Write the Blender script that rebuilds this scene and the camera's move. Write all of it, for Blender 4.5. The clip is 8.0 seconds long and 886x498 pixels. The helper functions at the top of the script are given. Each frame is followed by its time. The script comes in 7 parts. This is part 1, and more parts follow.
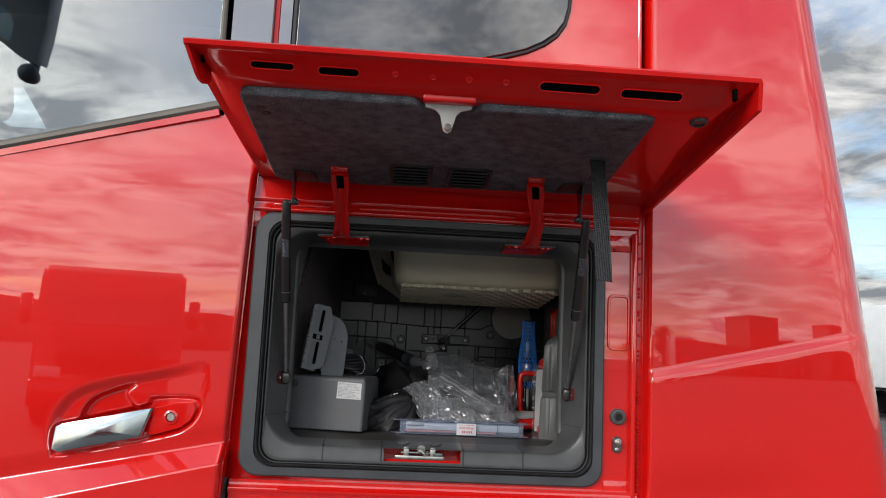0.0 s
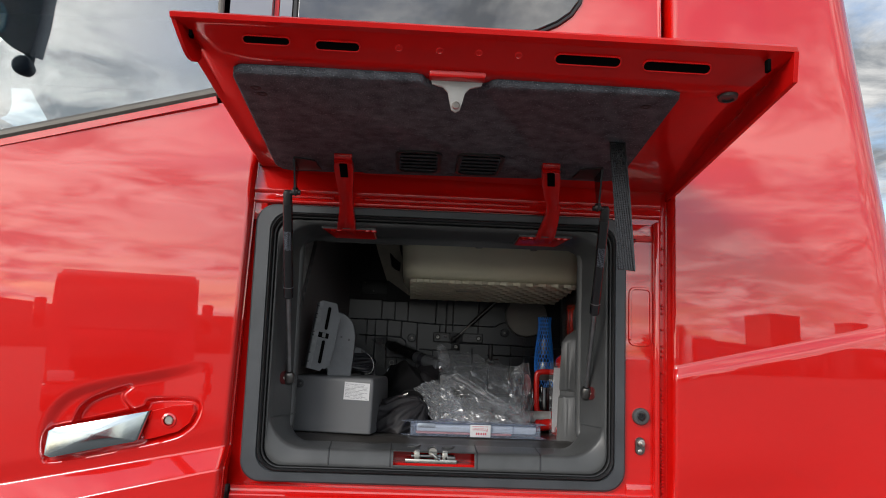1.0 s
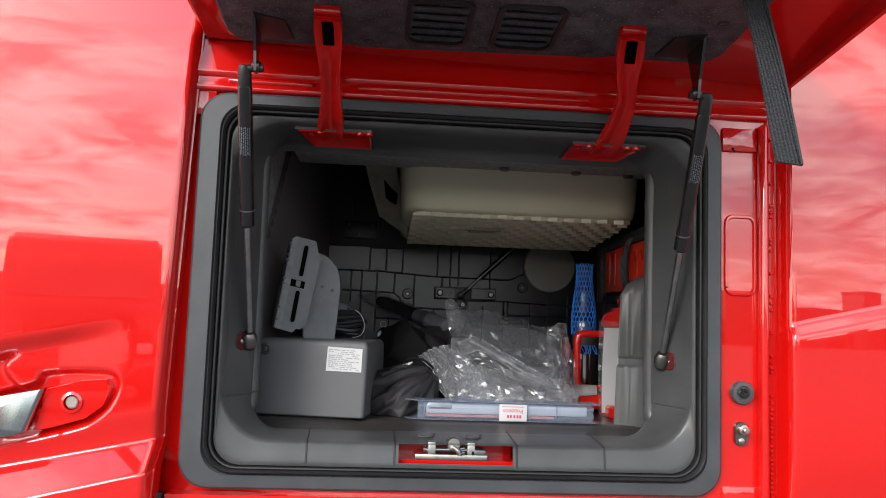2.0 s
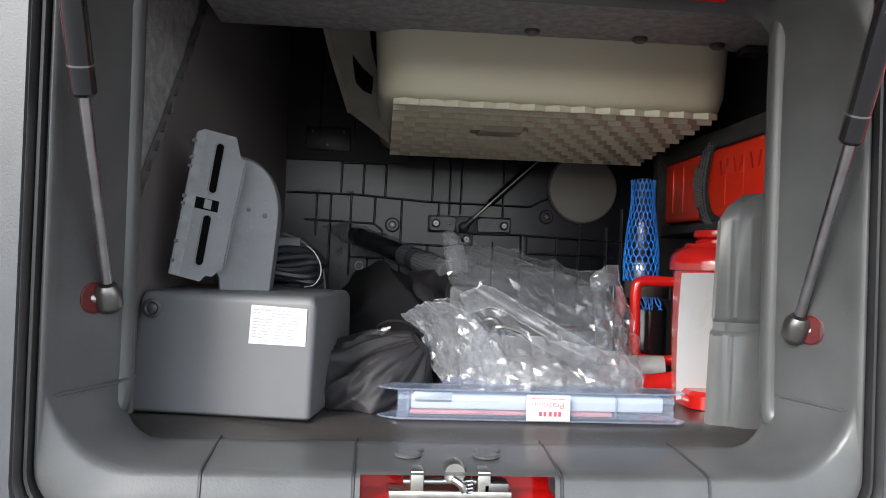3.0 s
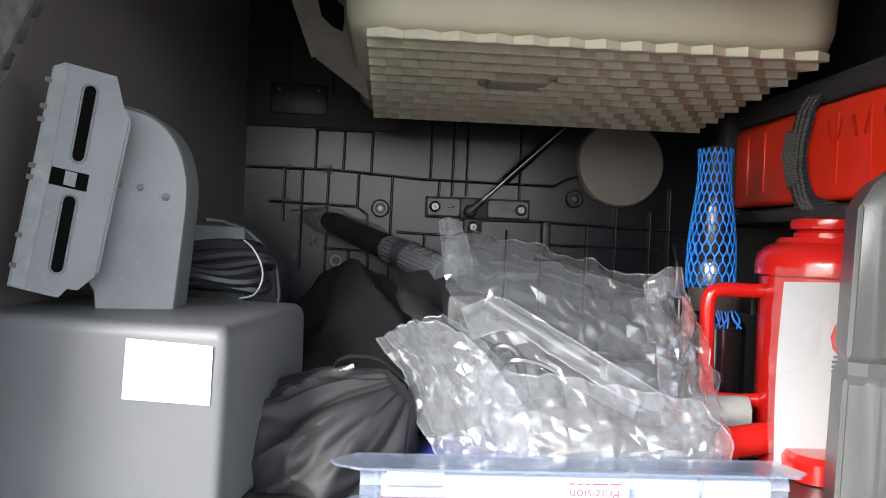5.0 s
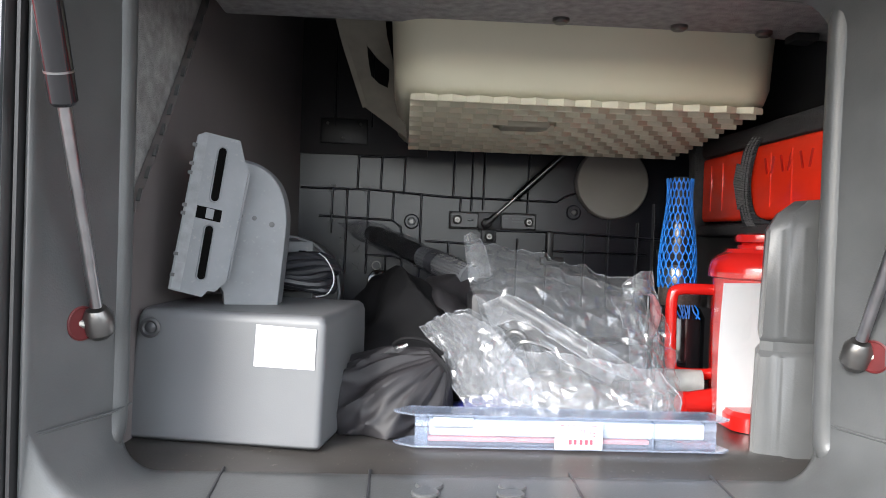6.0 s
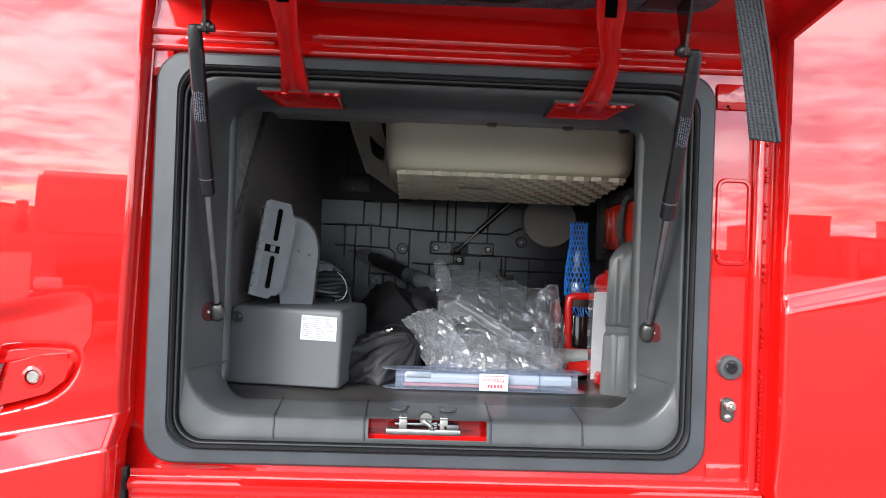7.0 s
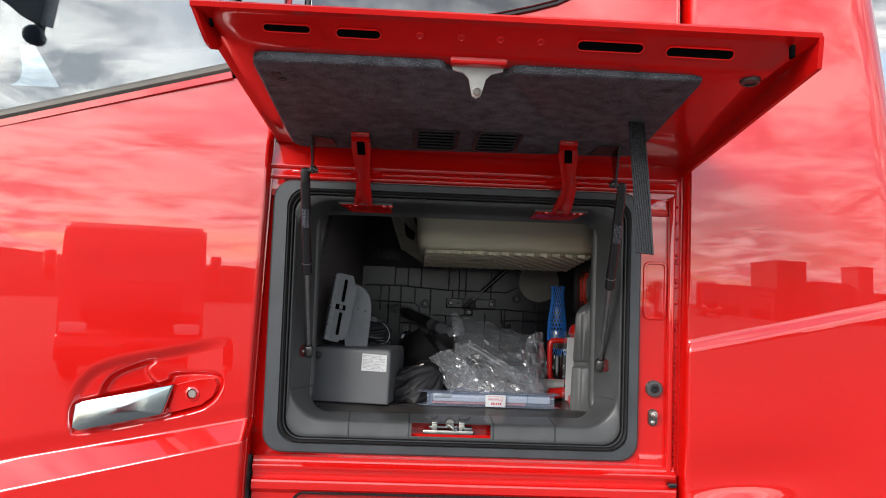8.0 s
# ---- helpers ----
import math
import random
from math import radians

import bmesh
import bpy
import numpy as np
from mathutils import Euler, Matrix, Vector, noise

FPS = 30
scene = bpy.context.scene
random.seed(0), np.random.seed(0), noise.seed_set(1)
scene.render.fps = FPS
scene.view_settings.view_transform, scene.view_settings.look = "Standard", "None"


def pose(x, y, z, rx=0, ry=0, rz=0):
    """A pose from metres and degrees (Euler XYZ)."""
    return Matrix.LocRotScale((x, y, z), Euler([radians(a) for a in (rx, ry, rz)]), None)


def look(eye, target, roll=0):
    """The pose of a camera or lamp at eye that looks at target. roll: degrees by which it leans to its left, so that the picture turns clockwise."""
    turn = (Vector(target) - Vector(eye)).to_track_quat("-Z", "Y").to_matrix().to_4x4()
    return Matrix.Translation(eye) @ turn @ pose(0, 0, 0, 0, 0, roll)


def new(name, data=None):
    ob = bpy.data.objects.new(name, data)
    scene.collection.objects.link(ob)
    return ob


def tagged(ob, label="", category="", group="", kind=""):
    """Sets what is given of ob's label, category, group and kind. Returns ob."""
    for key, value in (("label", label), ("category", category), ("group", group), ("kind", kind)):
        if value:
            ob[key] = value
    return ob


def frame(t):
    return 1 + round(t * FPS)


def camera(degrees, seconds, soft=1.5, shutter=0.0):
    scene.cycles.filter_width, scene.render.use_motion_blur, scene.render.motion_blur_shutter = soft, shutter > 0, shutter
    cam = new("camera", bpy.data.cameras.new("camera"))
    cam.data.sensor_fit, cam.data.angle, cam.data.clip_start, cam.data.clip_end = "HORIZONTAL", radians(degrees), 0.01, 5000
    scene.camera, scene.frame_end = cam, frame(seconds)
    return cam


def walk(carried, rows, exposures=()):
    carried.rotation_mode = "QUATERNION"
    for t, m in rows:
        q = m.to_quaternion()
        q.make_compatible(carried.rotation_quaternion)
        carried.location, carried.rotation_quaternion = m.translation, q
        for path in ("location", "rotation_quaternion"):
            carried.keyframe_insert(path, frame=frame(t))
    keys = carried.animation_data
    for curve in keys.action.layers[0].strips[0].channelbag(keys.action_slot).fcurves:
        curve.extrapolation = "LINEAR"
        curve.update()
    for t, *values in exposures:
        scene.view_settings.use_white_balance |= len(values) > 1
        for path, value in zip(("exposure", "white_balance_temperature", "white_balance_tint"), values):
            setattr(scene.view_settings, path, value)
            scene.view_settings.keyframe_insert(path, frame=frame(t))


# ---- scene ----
cam = camera(59.1, 8.0, soft=1.0)
PATH = [
    (0, (-0.017, -0.093, 1.695), (0.093, 1.888, 1.953), 2.6),
    (0.5, (-0.01, -0.094, 1.693), (0.067, 1.886, 1.964), 2.2),
    (1, (-0.007, -0.013, 1.688), (0.069, 1.968, 1.948), 2.1),
    (1.5, (-0.039, 0.199, 1.675), (0.085, 2.182, 1.908), 2.0),
    (2, (-0.057, 0.413, 1.662), (0.096, 2.399, 1.85), 2.0),
    (2.2, (-0.054, 0.51, 1.656), (0.111, 2.499, 1.779), 1.8),
    (3.3, (-0.012, 0.931, 1.675), (0.142, 2.925, 1.693), 2.1),
    (3.5, (-0.015, 0.985, 1.678), (0.141, 2.979, 1.685), 2.3),
    (4, (-0.006, 1.067, 1.676), (0.149, 3.062, 1.674), 2.3),
    (4.5, (0.007, 1.093, 1.6825), (0.155, 3.088, 1.668), 2.2),
    (4.7, (0.0155, 1.093, 1.682), (0.1525, 3.0885, 1.663), 2.1),
    (5.8, (-0.004, 0.97, 1.694), (0.12, 2.966, 1.67), 2.3),
    (6, (-0.013, 0.895, 1.698), (0.09, 2.893, 1.669), 1.9),
    (6.5, (-0.002, 0.692, 1.715), (0.083, 2.69, 1.681), 2.0),
    (7, (0.018, 0.456, 1.712), (0.098, 2.454, 1.726), 2.0),
    (7.5, (-0.016, 0.193, 1.736), (0.058, 2.19, 1.799), 2.0),
    (8, (-0.03, -0.027, 1.737), (0.038, 1.968, 1.863), 2.0),
]
walk(cam, [(t, look(eye, target, roll)) for t, eye, target, roll in PATH], [(0, 0.3, 6480, 10), (1.0, 0.3, 6480, 10), (1.5, 0.58, 6480, 10), (2.0, 0.95, 6480, 10), (2.6, 1.5, 6300, 10), (3.3, 2.05, 6380, 10), (4.5, 2.3, 6380, 10), (5.8, 2.6, 6380, 10), (6.5, 2.2, 6150, 10), (7.0, 1.6, 6150, 10), (7.5, 1.08, 6300, 10), (8.0, 0.72, 6450, 10)])


# ---------------------------------------------------------------- sky, sun
world = bpy.data.worlds.new("sky")
scene.world = world
world.use_nodes = True
wt = world.node_tree
wn, wl = wt.nodes, wt.links
wn.clear()
w_out = wn.new("ShaderNodeOutputWorld")
w_bg = wn.new("ShaderNodeBackground")
w_bg.inputs["Strength"].default_value = 0.145
w_sky = wn.new("ShaderNodeTexSky")
w_sky.sky_type, w_sky.sun_disc = "NISHITA", False
w_sky.sun_elevation, w_sky.sun_rotation = radians(26), radians(219)
w_co = wn.new("ShaderNodeTexCoord")


def sky_math(op, *args, vector=False):
    """One math node of the sky; args: sockets, numbers or vectors."""
    node = wn.new("ShaderNodeVectorMath" if vector else "ShaderNodeMath")
    node.operation = op
    for slot, a in zip(node.inputs, args):
        if isinstance(a, (int, float, tuple)):
            slot.default_value = a
        else:
            wl.new(a, slot)
    return node.outputs["Value"] if op == "DOT_PRODUCT" or not vector else node.outputs["Vector"]


# a flat layer of broken cloud: it closes up towards the horizon
w_dir = w_co.outputs["Generated"]
w_sep = wn.new("ShaderNodeSeparateXYZ")
wl.new(w_dir, w_sep.inputs["Vector"])
w_far = sky_math("DIVIDE", 1.0, sky_math("ADD", sky_math("MAXIMUM", w_sep.outputs["Z"], 0.0), 0.16))
w_flat = sky_math("MULTIPLY", w_dir, (1.0, 1.0, 0.0), vector=True)
w_comb = wn.new("ShaderNodeCombineXYZ")
for axis in "XYZ":
    wl.new(w_far, w_comb.inputs[axis])
w_layer = sky_math("MULTIPLY", w_flat, w_comb.outputs["Vector"], vector=True)
w_noise, w_noise2 = wn.new("ShaderNodeTexNoise"), wn.new("ShaderNodeTexNoise")
for node, sc, rough, bend in ((w_noise, 1.35, 0.62, 0.25), (w_noise2, 3.4, 0.60, 0.45)):
    node.inputs["Scale"].default_value, node.inputs["Detail"].default_value = sc, 9.0
    node.inputs["Roughness"].default_value, node.inputs["Distortion"].default_value = rough, bend
    wl.new(w_layer, node.inputs["Vector"])
w_cover = wn.new("ShaderNodeValToRGB")
w_cover.color_ramp.elements[0].position, w_cover.color_ramp.elements[1].position = 0.38, 0.56
w_shade = wn.new("ShaderNodeValToRGB")
w_shade.color_ramp.elements[0].position, w_shade.color_ramp.elements[0].color = 0.40, (3.5, 3.75, 4.05, 1)
w_shade.color_ramp.elements[1].position, w_shade.color_ramp.elements[1].color = 0.60, (10.6, 10.5, 10.2, 1)
# clouds on the sun's side of the sky are the brighter ones
w_glow = wn.new("ShaderNodeMapRange")
w_glow.inputs["From Min"].default_value, w_glow.inputs["From Max"].default_value = -0.8, 1.0
w_glow.inputs["To Min"].default_value, w_glow.inputs["To Max"].default_value = 0.43, 1.34
wl.new(sky_math("DOT_PRODUCT", w_dir, (-0.566, -0.699, 0.438), vector=True), w_glow.inputs["Value"])
w_lit = wn.new("ShaderNodeMix")
w_lit.data_type, w_lit.blend_type = "RGBA", "MULTIPLY"
w_lit.inputs["Factor"].default_value = 1.0
w_mix = wn.new("ShaderNodeMix")
w_mix.data_type = "RGBA"
wl.new(w_noise.outputs["Fac"], w_cover.inputs["Fac"])
wl.new(w_noise2.outputs["Fac"], w_shade.inputs["Fac"])
wl.new(w_shade.outputs["Color"], w_lit.inputs["A"])
wl.new(w_glow.outputs["Result"], w_lit.inputs["B"])
wl.new(w_cover.outputs["Color"], w_mix.inputs["Factor"])
wl.new(w_sky.outputs["Color"], w_mix.inputs["A"])
wl.new(w_lit.outputs["Result"], w_mix.inputs["B"])
wl.new(w_mix.outputs["Result"], w_bg.inputs["Color"])
wl.new(w_bg.outputs["Background"], w_out.inputs["Surface"])

sun = new("sun", bpy.data.lights.new("sun", "SUN"))
sun.data.energy, sun.data.angle, sun.data.color = 1.3, radians(20), (1.0, 0.97, 0.92)
sun.matrix_world = look((-5.66, -6.99, 4.38), (0, 0, 0))


# ---------------------------------------------------------------- materials
def material(name, color, rough=0.5, metal=0.0, vary=0.12, scale=30.0, fine=260.0, bump=0.15, depth=0.0006, dirt=None, dirt_at=(0.55, 0.75), **extra):
    """A node material: base colour with two scales of variation, rough and bumped by the finer one."""
    m = bpy.data.materials.new(name)
    m.use_nodes = True
    n, l = m.node_tree.nodes, m.node_tree.links
    b = n["Principled BSDF"]
    co = n.new("ShaderNodeTexCoord")
    big, small = n.new("ShaderNodeTexNoise"), n.new("ShaderNodeTexNoise")
    for tex, sc, det in ((big, scale, 4.0), (small, fine, 3.0)):
        tex.inputs["Scale"].default_value, tex.inputs["Detail"].default_value = sc, det
        l.new(co.outputs["Object"], tex.inputs["Vector"])
    ramp = n.new("ShaderNodeValToRGB")
    lo = [max(0.0, c * (1 - vary)) for c in color]
    hi = [min(1.0, c * (1 + vary)) for c in color]
    ramp.color_ramp.elements[0].position, ramp.color_ramp.elements[0].color = 0.3, (*lo, 1)
    ramp.color_ramp.elements[1].position, ramp.color_ramp.elements[1].color = 0.7, (*hi, 1)
    l.new(big.outputs["Fac"], ramp.inputs["Fac"])
    tint = ramp.outputs["Color"]
    if dirt:
        mask = n.new("ShaderNodeValToRGB")
        mask.color_ramp.elements[0].position, mask.color_ramp.elements[1].position = dirt_at
        mix = n.new("ShaderNodeMix")
        mix.data_type = "RGBA"
        mix.inputs["B"].default_value = (*dirt, 1)
        l.new(small.outputs["Fac"], mask.inputs["Fac"])
        l.new(mask.outputs["Color"], mix.inputs["Factor"])
        l.new(tint, mix.inputs["A"])
        tint = mix.outputs["Result"]
    l.new(tint, b.inputs["Base Color"])
    mr = n.new("ShaderNodeMapRange")
    mr.inputs["To Min"].default_value, mr.inputs["To Max"].default_value = rough * 0.85, min(1.0, rough * 1.15)
    l.new(big.outputs["Fac"], mr.inputs["Value"])
    l.new(mr.outputs["Result"], b.inputs["Roughness"])
    b.inputs["Metallic"].default_value = metal
    if bump:
        bp = n.new("ShaderNodeBump")
        bp.inputs["Strength"].default_value, bp.inputs["Distance"].default_value = bump, depth
        l.new(small.outputs["Fac"], bp.inputs["Height"])
        l.new(bp.outputs["Normal"], b.inputs["Normal"])
    for key, value in extra.items():
        b.inputs[key.replace("_", " ")].default_value = value
    return m


def clear_film(name, tint, clear, rough=0.08, haze=(0.75, 0.77, 0.8), bump=0.0, scale=60.0, crease=0.0):
    """Thin clear plastic: mostly see-through, with a gloss and a little milky haze."""
    m = bpy.data.materials.new(name)
    m.use_nodes = True
    n, l = m.node_tree.nodes, m.node_tree.links
    n.remove(n["Principled BSDF"])
    out = n["Material Output"]
    see, milk, gloss = n.new("ShaderNodeBsdfTransparent"), n.new("ShaderNodeBsdfDiffuse"), n.new("ShaderNodeBsdfGlossy")
    see.inputs["Color"].default_value = (*tint, 1)
    milk.inputs["Color"].default_value = (*haze, 1)
    gloss.inputs["Roughness"].default_value = rough
    body, top = n.new("ShaderNodeMixShader"), n.new("ShaderNodeMixShader")
    body.inputs["Fac"].default_value = clear
    l.new(milk.outputs["BSDF"], body.inputs[1])
    l.new(see.outputs["BSDF"], body.inputs[2])
    fres, edge, amount = n.new("ShaderNodeLayerWeight"), n.new("ShaderNodeMath"), n.new("ShaderNodeMath")
    edge.operation, edge.inputs[1].default_value = "POWER", 3.0
    amount.operation, amount.inputs[1].default_value, amount.inputs[2].default_value = "MULTIPLY_ADD", 0.60, 0.09
    l.new(fres.outputs["Facing"], edge.inputs[0])
    l.new(edge.outputs["Value"], amount.inputs[0])
    l.new(amount.outputs["Value"], top.inputs["Fac"])
    l.new(body.outputs["Shader"], top.inputs[1])
    l.new(gloss.outputs["BSDF"], top.inputs[2])
    l.new(top.outputs["Shader"], out.inputs["Surface"])
    if bump:
        tex, bp, co = n.new("ShaderNodeTexNoise"), n.new("ShaderNodeBump"), n.new("ShaderNodeTexCoord")
        tex.inputs["Scale"].default_value, tex.inputs["Detail"].default_value, tex.inputs["Distortion"].default_value = scale, 4.0, 1.2
        bp.inputs["Strength"].default_value, bp.inputs["Distance"].default_value = bump, 0.004
        l.new(co.outputs["Object"], tex.inputs["Vector"])
        l.new(tex.outputs["Fac"], bp.inputs["Height"])
        last = bp
        if crease:
            # straight sharp creases: the edges of stretched cells, warped a little
            warp = n.new("ShaderNodeMix")
            warp.data_type, warp.blend_type = "RGBA", "ADD"
            warp.inputs["Factor"].default_value = 0.03
            soft = n.new("ShaderNodeTexNoise")
            soft.inputs["Scale"].default_value = 18.0
            l.new(co.outputs["Object"], soft.inputs["Vector"])
            l.new(co.outputs["Object"], warp.inputs["A"])
            l.new(soft.outputs["Color"], warp.inputs["B"])
            ridges = []
            for k, (sc, turn, squeeze) in enumerate(((13.0, 0.7, 0.45), (22.0, -0.5, 0.35), (44.0, 1.2, 0.5))):
                mp, vo, rg = n.new("ShaderNodeMapping"), n.new("ShaderNodeTexVoronoi"), n.new("ShaderNodeMapRange")
                mp.inputs["Rotation"].default_value, mp.inputs["Scale"].default_value = (0.3, turn, 0.2), (squeeze, 1.0, 1.0)
                vo.feature = "DISTANCE_TO_EDGE"
                vo.inputs["Scale"].default_value = sc
                rg.inputs["From Min"].default_value, rg.inputs["From Max"].default_value = 0.0, (0.16, 0.14, 0.12)[k]
                rg.inputs["To Min"].default_value, rg.inputs["To Max"].default_value = 1.0, 0.0
                l.new(warp.outputs["Result"], mp.inputs["Vector"])
                l.new(mp.outputs["Vector"], vo.inputs["Vector"])
                l.new(vo.outputs["Distance"], rg.inputs["Value"])
                b2 = n.new("ShaderNodeBump")
                b2.inputs["Strength"].default_value, b2.inputs["Distance"].default_value = crease, (0.008, 0.005, 0.0020)[k]
                l.new(rg.outputs["Result"], b2.inputs["Height"])
                l.new(last.outputs["Normal"], b2.inputs["Normal"])
                last = b2
        for target in (gloss, fres, milk):
            l.new(last.outputs["Normal"], target.inputs["Normal"])
    return m


PAINT = dict(Coat_Weight=1.0, Coat_Roughness=0.012, Coat_IOR=1.92, Specular_IOR_Level=0.15)
red_paint = material("red_paint", (0.68, 0.0050, 0.0030), 0.30, vary=0.04, scale=3.0, fine=90.0, bump=0.02, depth=0.0004, **PAINT)
red_inner = material("red_inner_paint", (0.62, 0.006, 0.005), 0.3, vary=0.08, scale=14.0, fine=120.0, bump=0.06, depth=0.0005, Coat_Weight=0.8, Coat_Roughness=0.05, Specular_IOR_Level=0.15)
# red paint with the shade of the strut recesses put into its colour
red_shaded = material("shaded_red_paint", (0.085, 0.007, 0.008), 0.5, vary=0.2, scale=60.0, bump=0.1)
red_plastic = material("red_plastic", (0.50, 0.012, 0.009), 0.22, vary=0.06, scale=20.0, bump=0.03, Coat_Weight=0.6, Coat_Roughness=0.06)
orange_red = material("orange_red_plastic", (0.80, 0.030, 0.008), 0.25, vary=0.06, scale=20.0, bump=0.03, Coat_Weight=0.3, Coat_Roughness=0.05)
grey_plastic = material("grey_plastic", (0.069, 0.071, 0.072), 0.36, vary=0.14, scale=22.0, fine=620.0, bump=0.28, depth=0.0005)
frame_plastic = material("frame_plastic", (0.063, 0.069, 0.076), 0.42, vary=0.14, scale=20.0, fine=620.0, bump=0.28, depth=0.0005)
dark_plastic = material("dark_plastic", (0.030, 0.030, 0.033), 0.45, vary=0.12, scale=24.0, fine=500.0, bump=0.15, depth=0.0003)
box_plastic = material("box_plastic", (0.106, 0.109, 0.115), 0.48, vary=0.08, scale=9.0, fine=900.0, bump=0.3, depth=0.0003)
chock_plastic = material("chock_plastic", (0.142, 0.150, 0.161), 0.5, vary=0.14, scale=26.0, fine=300.0, bump=0.2, depth=0.0004, dirt=(0.17, 0.175, 0.18), dirt_at=(0.62, 0.72))
panel_plastic = material("panel_plastic", (0.128, 0.114, 0.113), 0.55, vary=0.14, scale=9.0, fine=400.0, bump=0.2, depth=0.0004, Specular_IOR_Level=0.3)
wall_plastic = material("wall_plastic", (0.0095, 0.0105, 0.0160), 0.30, vary=0.20, scale=14.0, fine=420.0, bump=0.10, depth=0.0004, Specular_IOR_Level=0.50)
beige_plastic = material("beige_plastic", (0.55, 0.52, 0.40), 0.5, vary=0.04, scale=8.0, fine=600.0, bump=0.12, depth=0.0003)
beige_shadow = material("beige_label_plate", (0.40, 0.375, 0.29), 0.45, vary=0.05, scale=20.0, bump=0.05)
rubber = material("black_rubber", (0.018, 0.018, 0.019), 0.42, vary=0.15, scale=40.0, bump=0.1)
# near-black that paints the shade inside holes; the pieces are solid
void_black = material("unlit_hole", (0.004, 0.004, 0.004), 0.95, vary=0.1, scale=40.0, bump=0.0, Specular_IOR_Level=0.0)
glossy_black = material("glossy_black", (0.012, 0.012, 0.014), 0.16, vary=0.1, scale=40.0, bump=0.02, Coat_Weight=0.5)
pillar_gloss = material("pillar_gloss", (0.20, 0.21, 0.225), 0.12, vary=0.08, scale=5.0, bump=0.01, Coat_Weight=1.0, Coat_IOR=2.1, Coat_Roughness=0.04)
trim_metal = material("dull_window_trim", (0.13, 0.12, 0.105), 0.42, metal=0.3, vary=0.12, scale=25.0, bump=0.1)
felt = material("felt", (0.112, 0.121, 0.139), 0.97, vary=0.36, scale=45.0, fine=420.0, bump=1.0, depth=0.003, dirt=(0.28, 0.30, 0.33), dirt_at=(0.60, 0.70), Specular_IOR_Level=0.1)
floor_plastic = material("floor_plastic", (0.036, 0.033, 0.031), 0.30, vary=0.2, scale=9.0, fine=300.0, bump=0.15, depth=0.0004, dirt=(0.10, 0.095, 0.085), dirt_at=(0.66, 0.76))
grey_felt = material("grey_felt", (0.30, 0.295, 0.29), 0.95, vary=0.25, scale=90.0, fine=1100.0, bump=0.9, depth=0.0016)
foam = material("black_foam", (0.034, 0.034, 0.036), 0.6, vary=0.3, scale=80.0, fine=700.0, bump=0.9, depth=0.0025, Specular_IOR_Level=0.45)
zinc = material("zinc_plated_steel", (0.52, 0.51, 0.47), 0.36, metal=1.0, vary=0.12, scale=60.0, bump=0.12)
steel = material("grey_steel", (0.42, 0.42, 0.43), 0.3, metal=1.0, vary=0.15, scale=60.0, bump=0.1)
gunmetal = material("gunmetal", (0.16, 0.155, 0.15), 0.32, metal=0.9, vary=0.12, scale=60.0, bump=0.08)
white_steel = material("painted_striker", (0.66, 0.66, 0.64), 0.3, metal=0.35, vary=0.06, scale=50.0, bump=0.05)
chrome = material("satin_chrome", (0.44, 0.50, 0.53), 0.13, metal=1.0, vary=0.0, scale=20.0, bump=0.0)
paper = material("white_paper", (0.62, 0.62, 0.63), 0.6, vary=0.03, scale=15.0, fine=200.0, bump=0.12, depth=0.0003)
print_grey = material("grey_print", (0.14, 0.14, 0.15), 0.7, vary=0.1, bump=0.0)
print_faint = material("faint_print", (0.33, 0.33, 0.35), 0.7, vary=0.1, bump=0.0)
print_blue = material("pale_blue_print", (0.13, 0.145, 0.18), 0.6, vary=0.1, bump=0.0)
print_red = material("red_print", (0.50, 0.06, 0.09), 0.6, vary=0.1, bump=0.0)
print_dark = material("dark_print", (0.05, 0.05, 0.06), 0.6, vary=0.1, bump=0.0)
webbing = material("woven_webbing", (0.032, 0.034, 0.039), 0.75, vary=0.2, scale=400.0, fine=1500.0, bump=0.8, depth=0.001)
webbing_light = material("woven_webbing_grey", (0.16, 0.16, 0.165), 0.8, vary=0.2, scale=400.0, fine=1500.0, bump=0.8, depth=0.001)
webbing_rib = material("webbing_rib", (0.036, 0.038, 0.043), 0.8, vary=0.2, scale=500.0, fine=1500.0, bump=0.5)
def weave(m, scale):
    """Adds a fine woven relief to a webbing material."""
    n, l = m.node_tree.nodes, m.node_tree.links
    b, co = n["Principled BSDF"], n.new("ShaderNodeTexCoord")
    last = None
    for axis, sc in (("Z", scale), ("X", scale * 0.8)):
        w, bp = n.new("ShaderNodeTexWave"), n.new("ShaderNodeBump")
        w.bands_direction = axis
        w.inputs["Scale"].default_value, w.inputs["Distortion"].default_value = sc, 0.4
        bp.inputs["Strength"].default_value, bp.inputs["Distance"].default_value = 0.9, 0.0012
        l.new(co.outputs["Object"], w.inputs["Vector"])
        l.new(w.outputs["Fac"], bp.inputs["Height"])
        if last:
            l.new(last.outputs["Normal"], bp.inputs["Normal"])
        last = bp
    l.new(last.outputs["Normal"], b.inputs["Normal"])


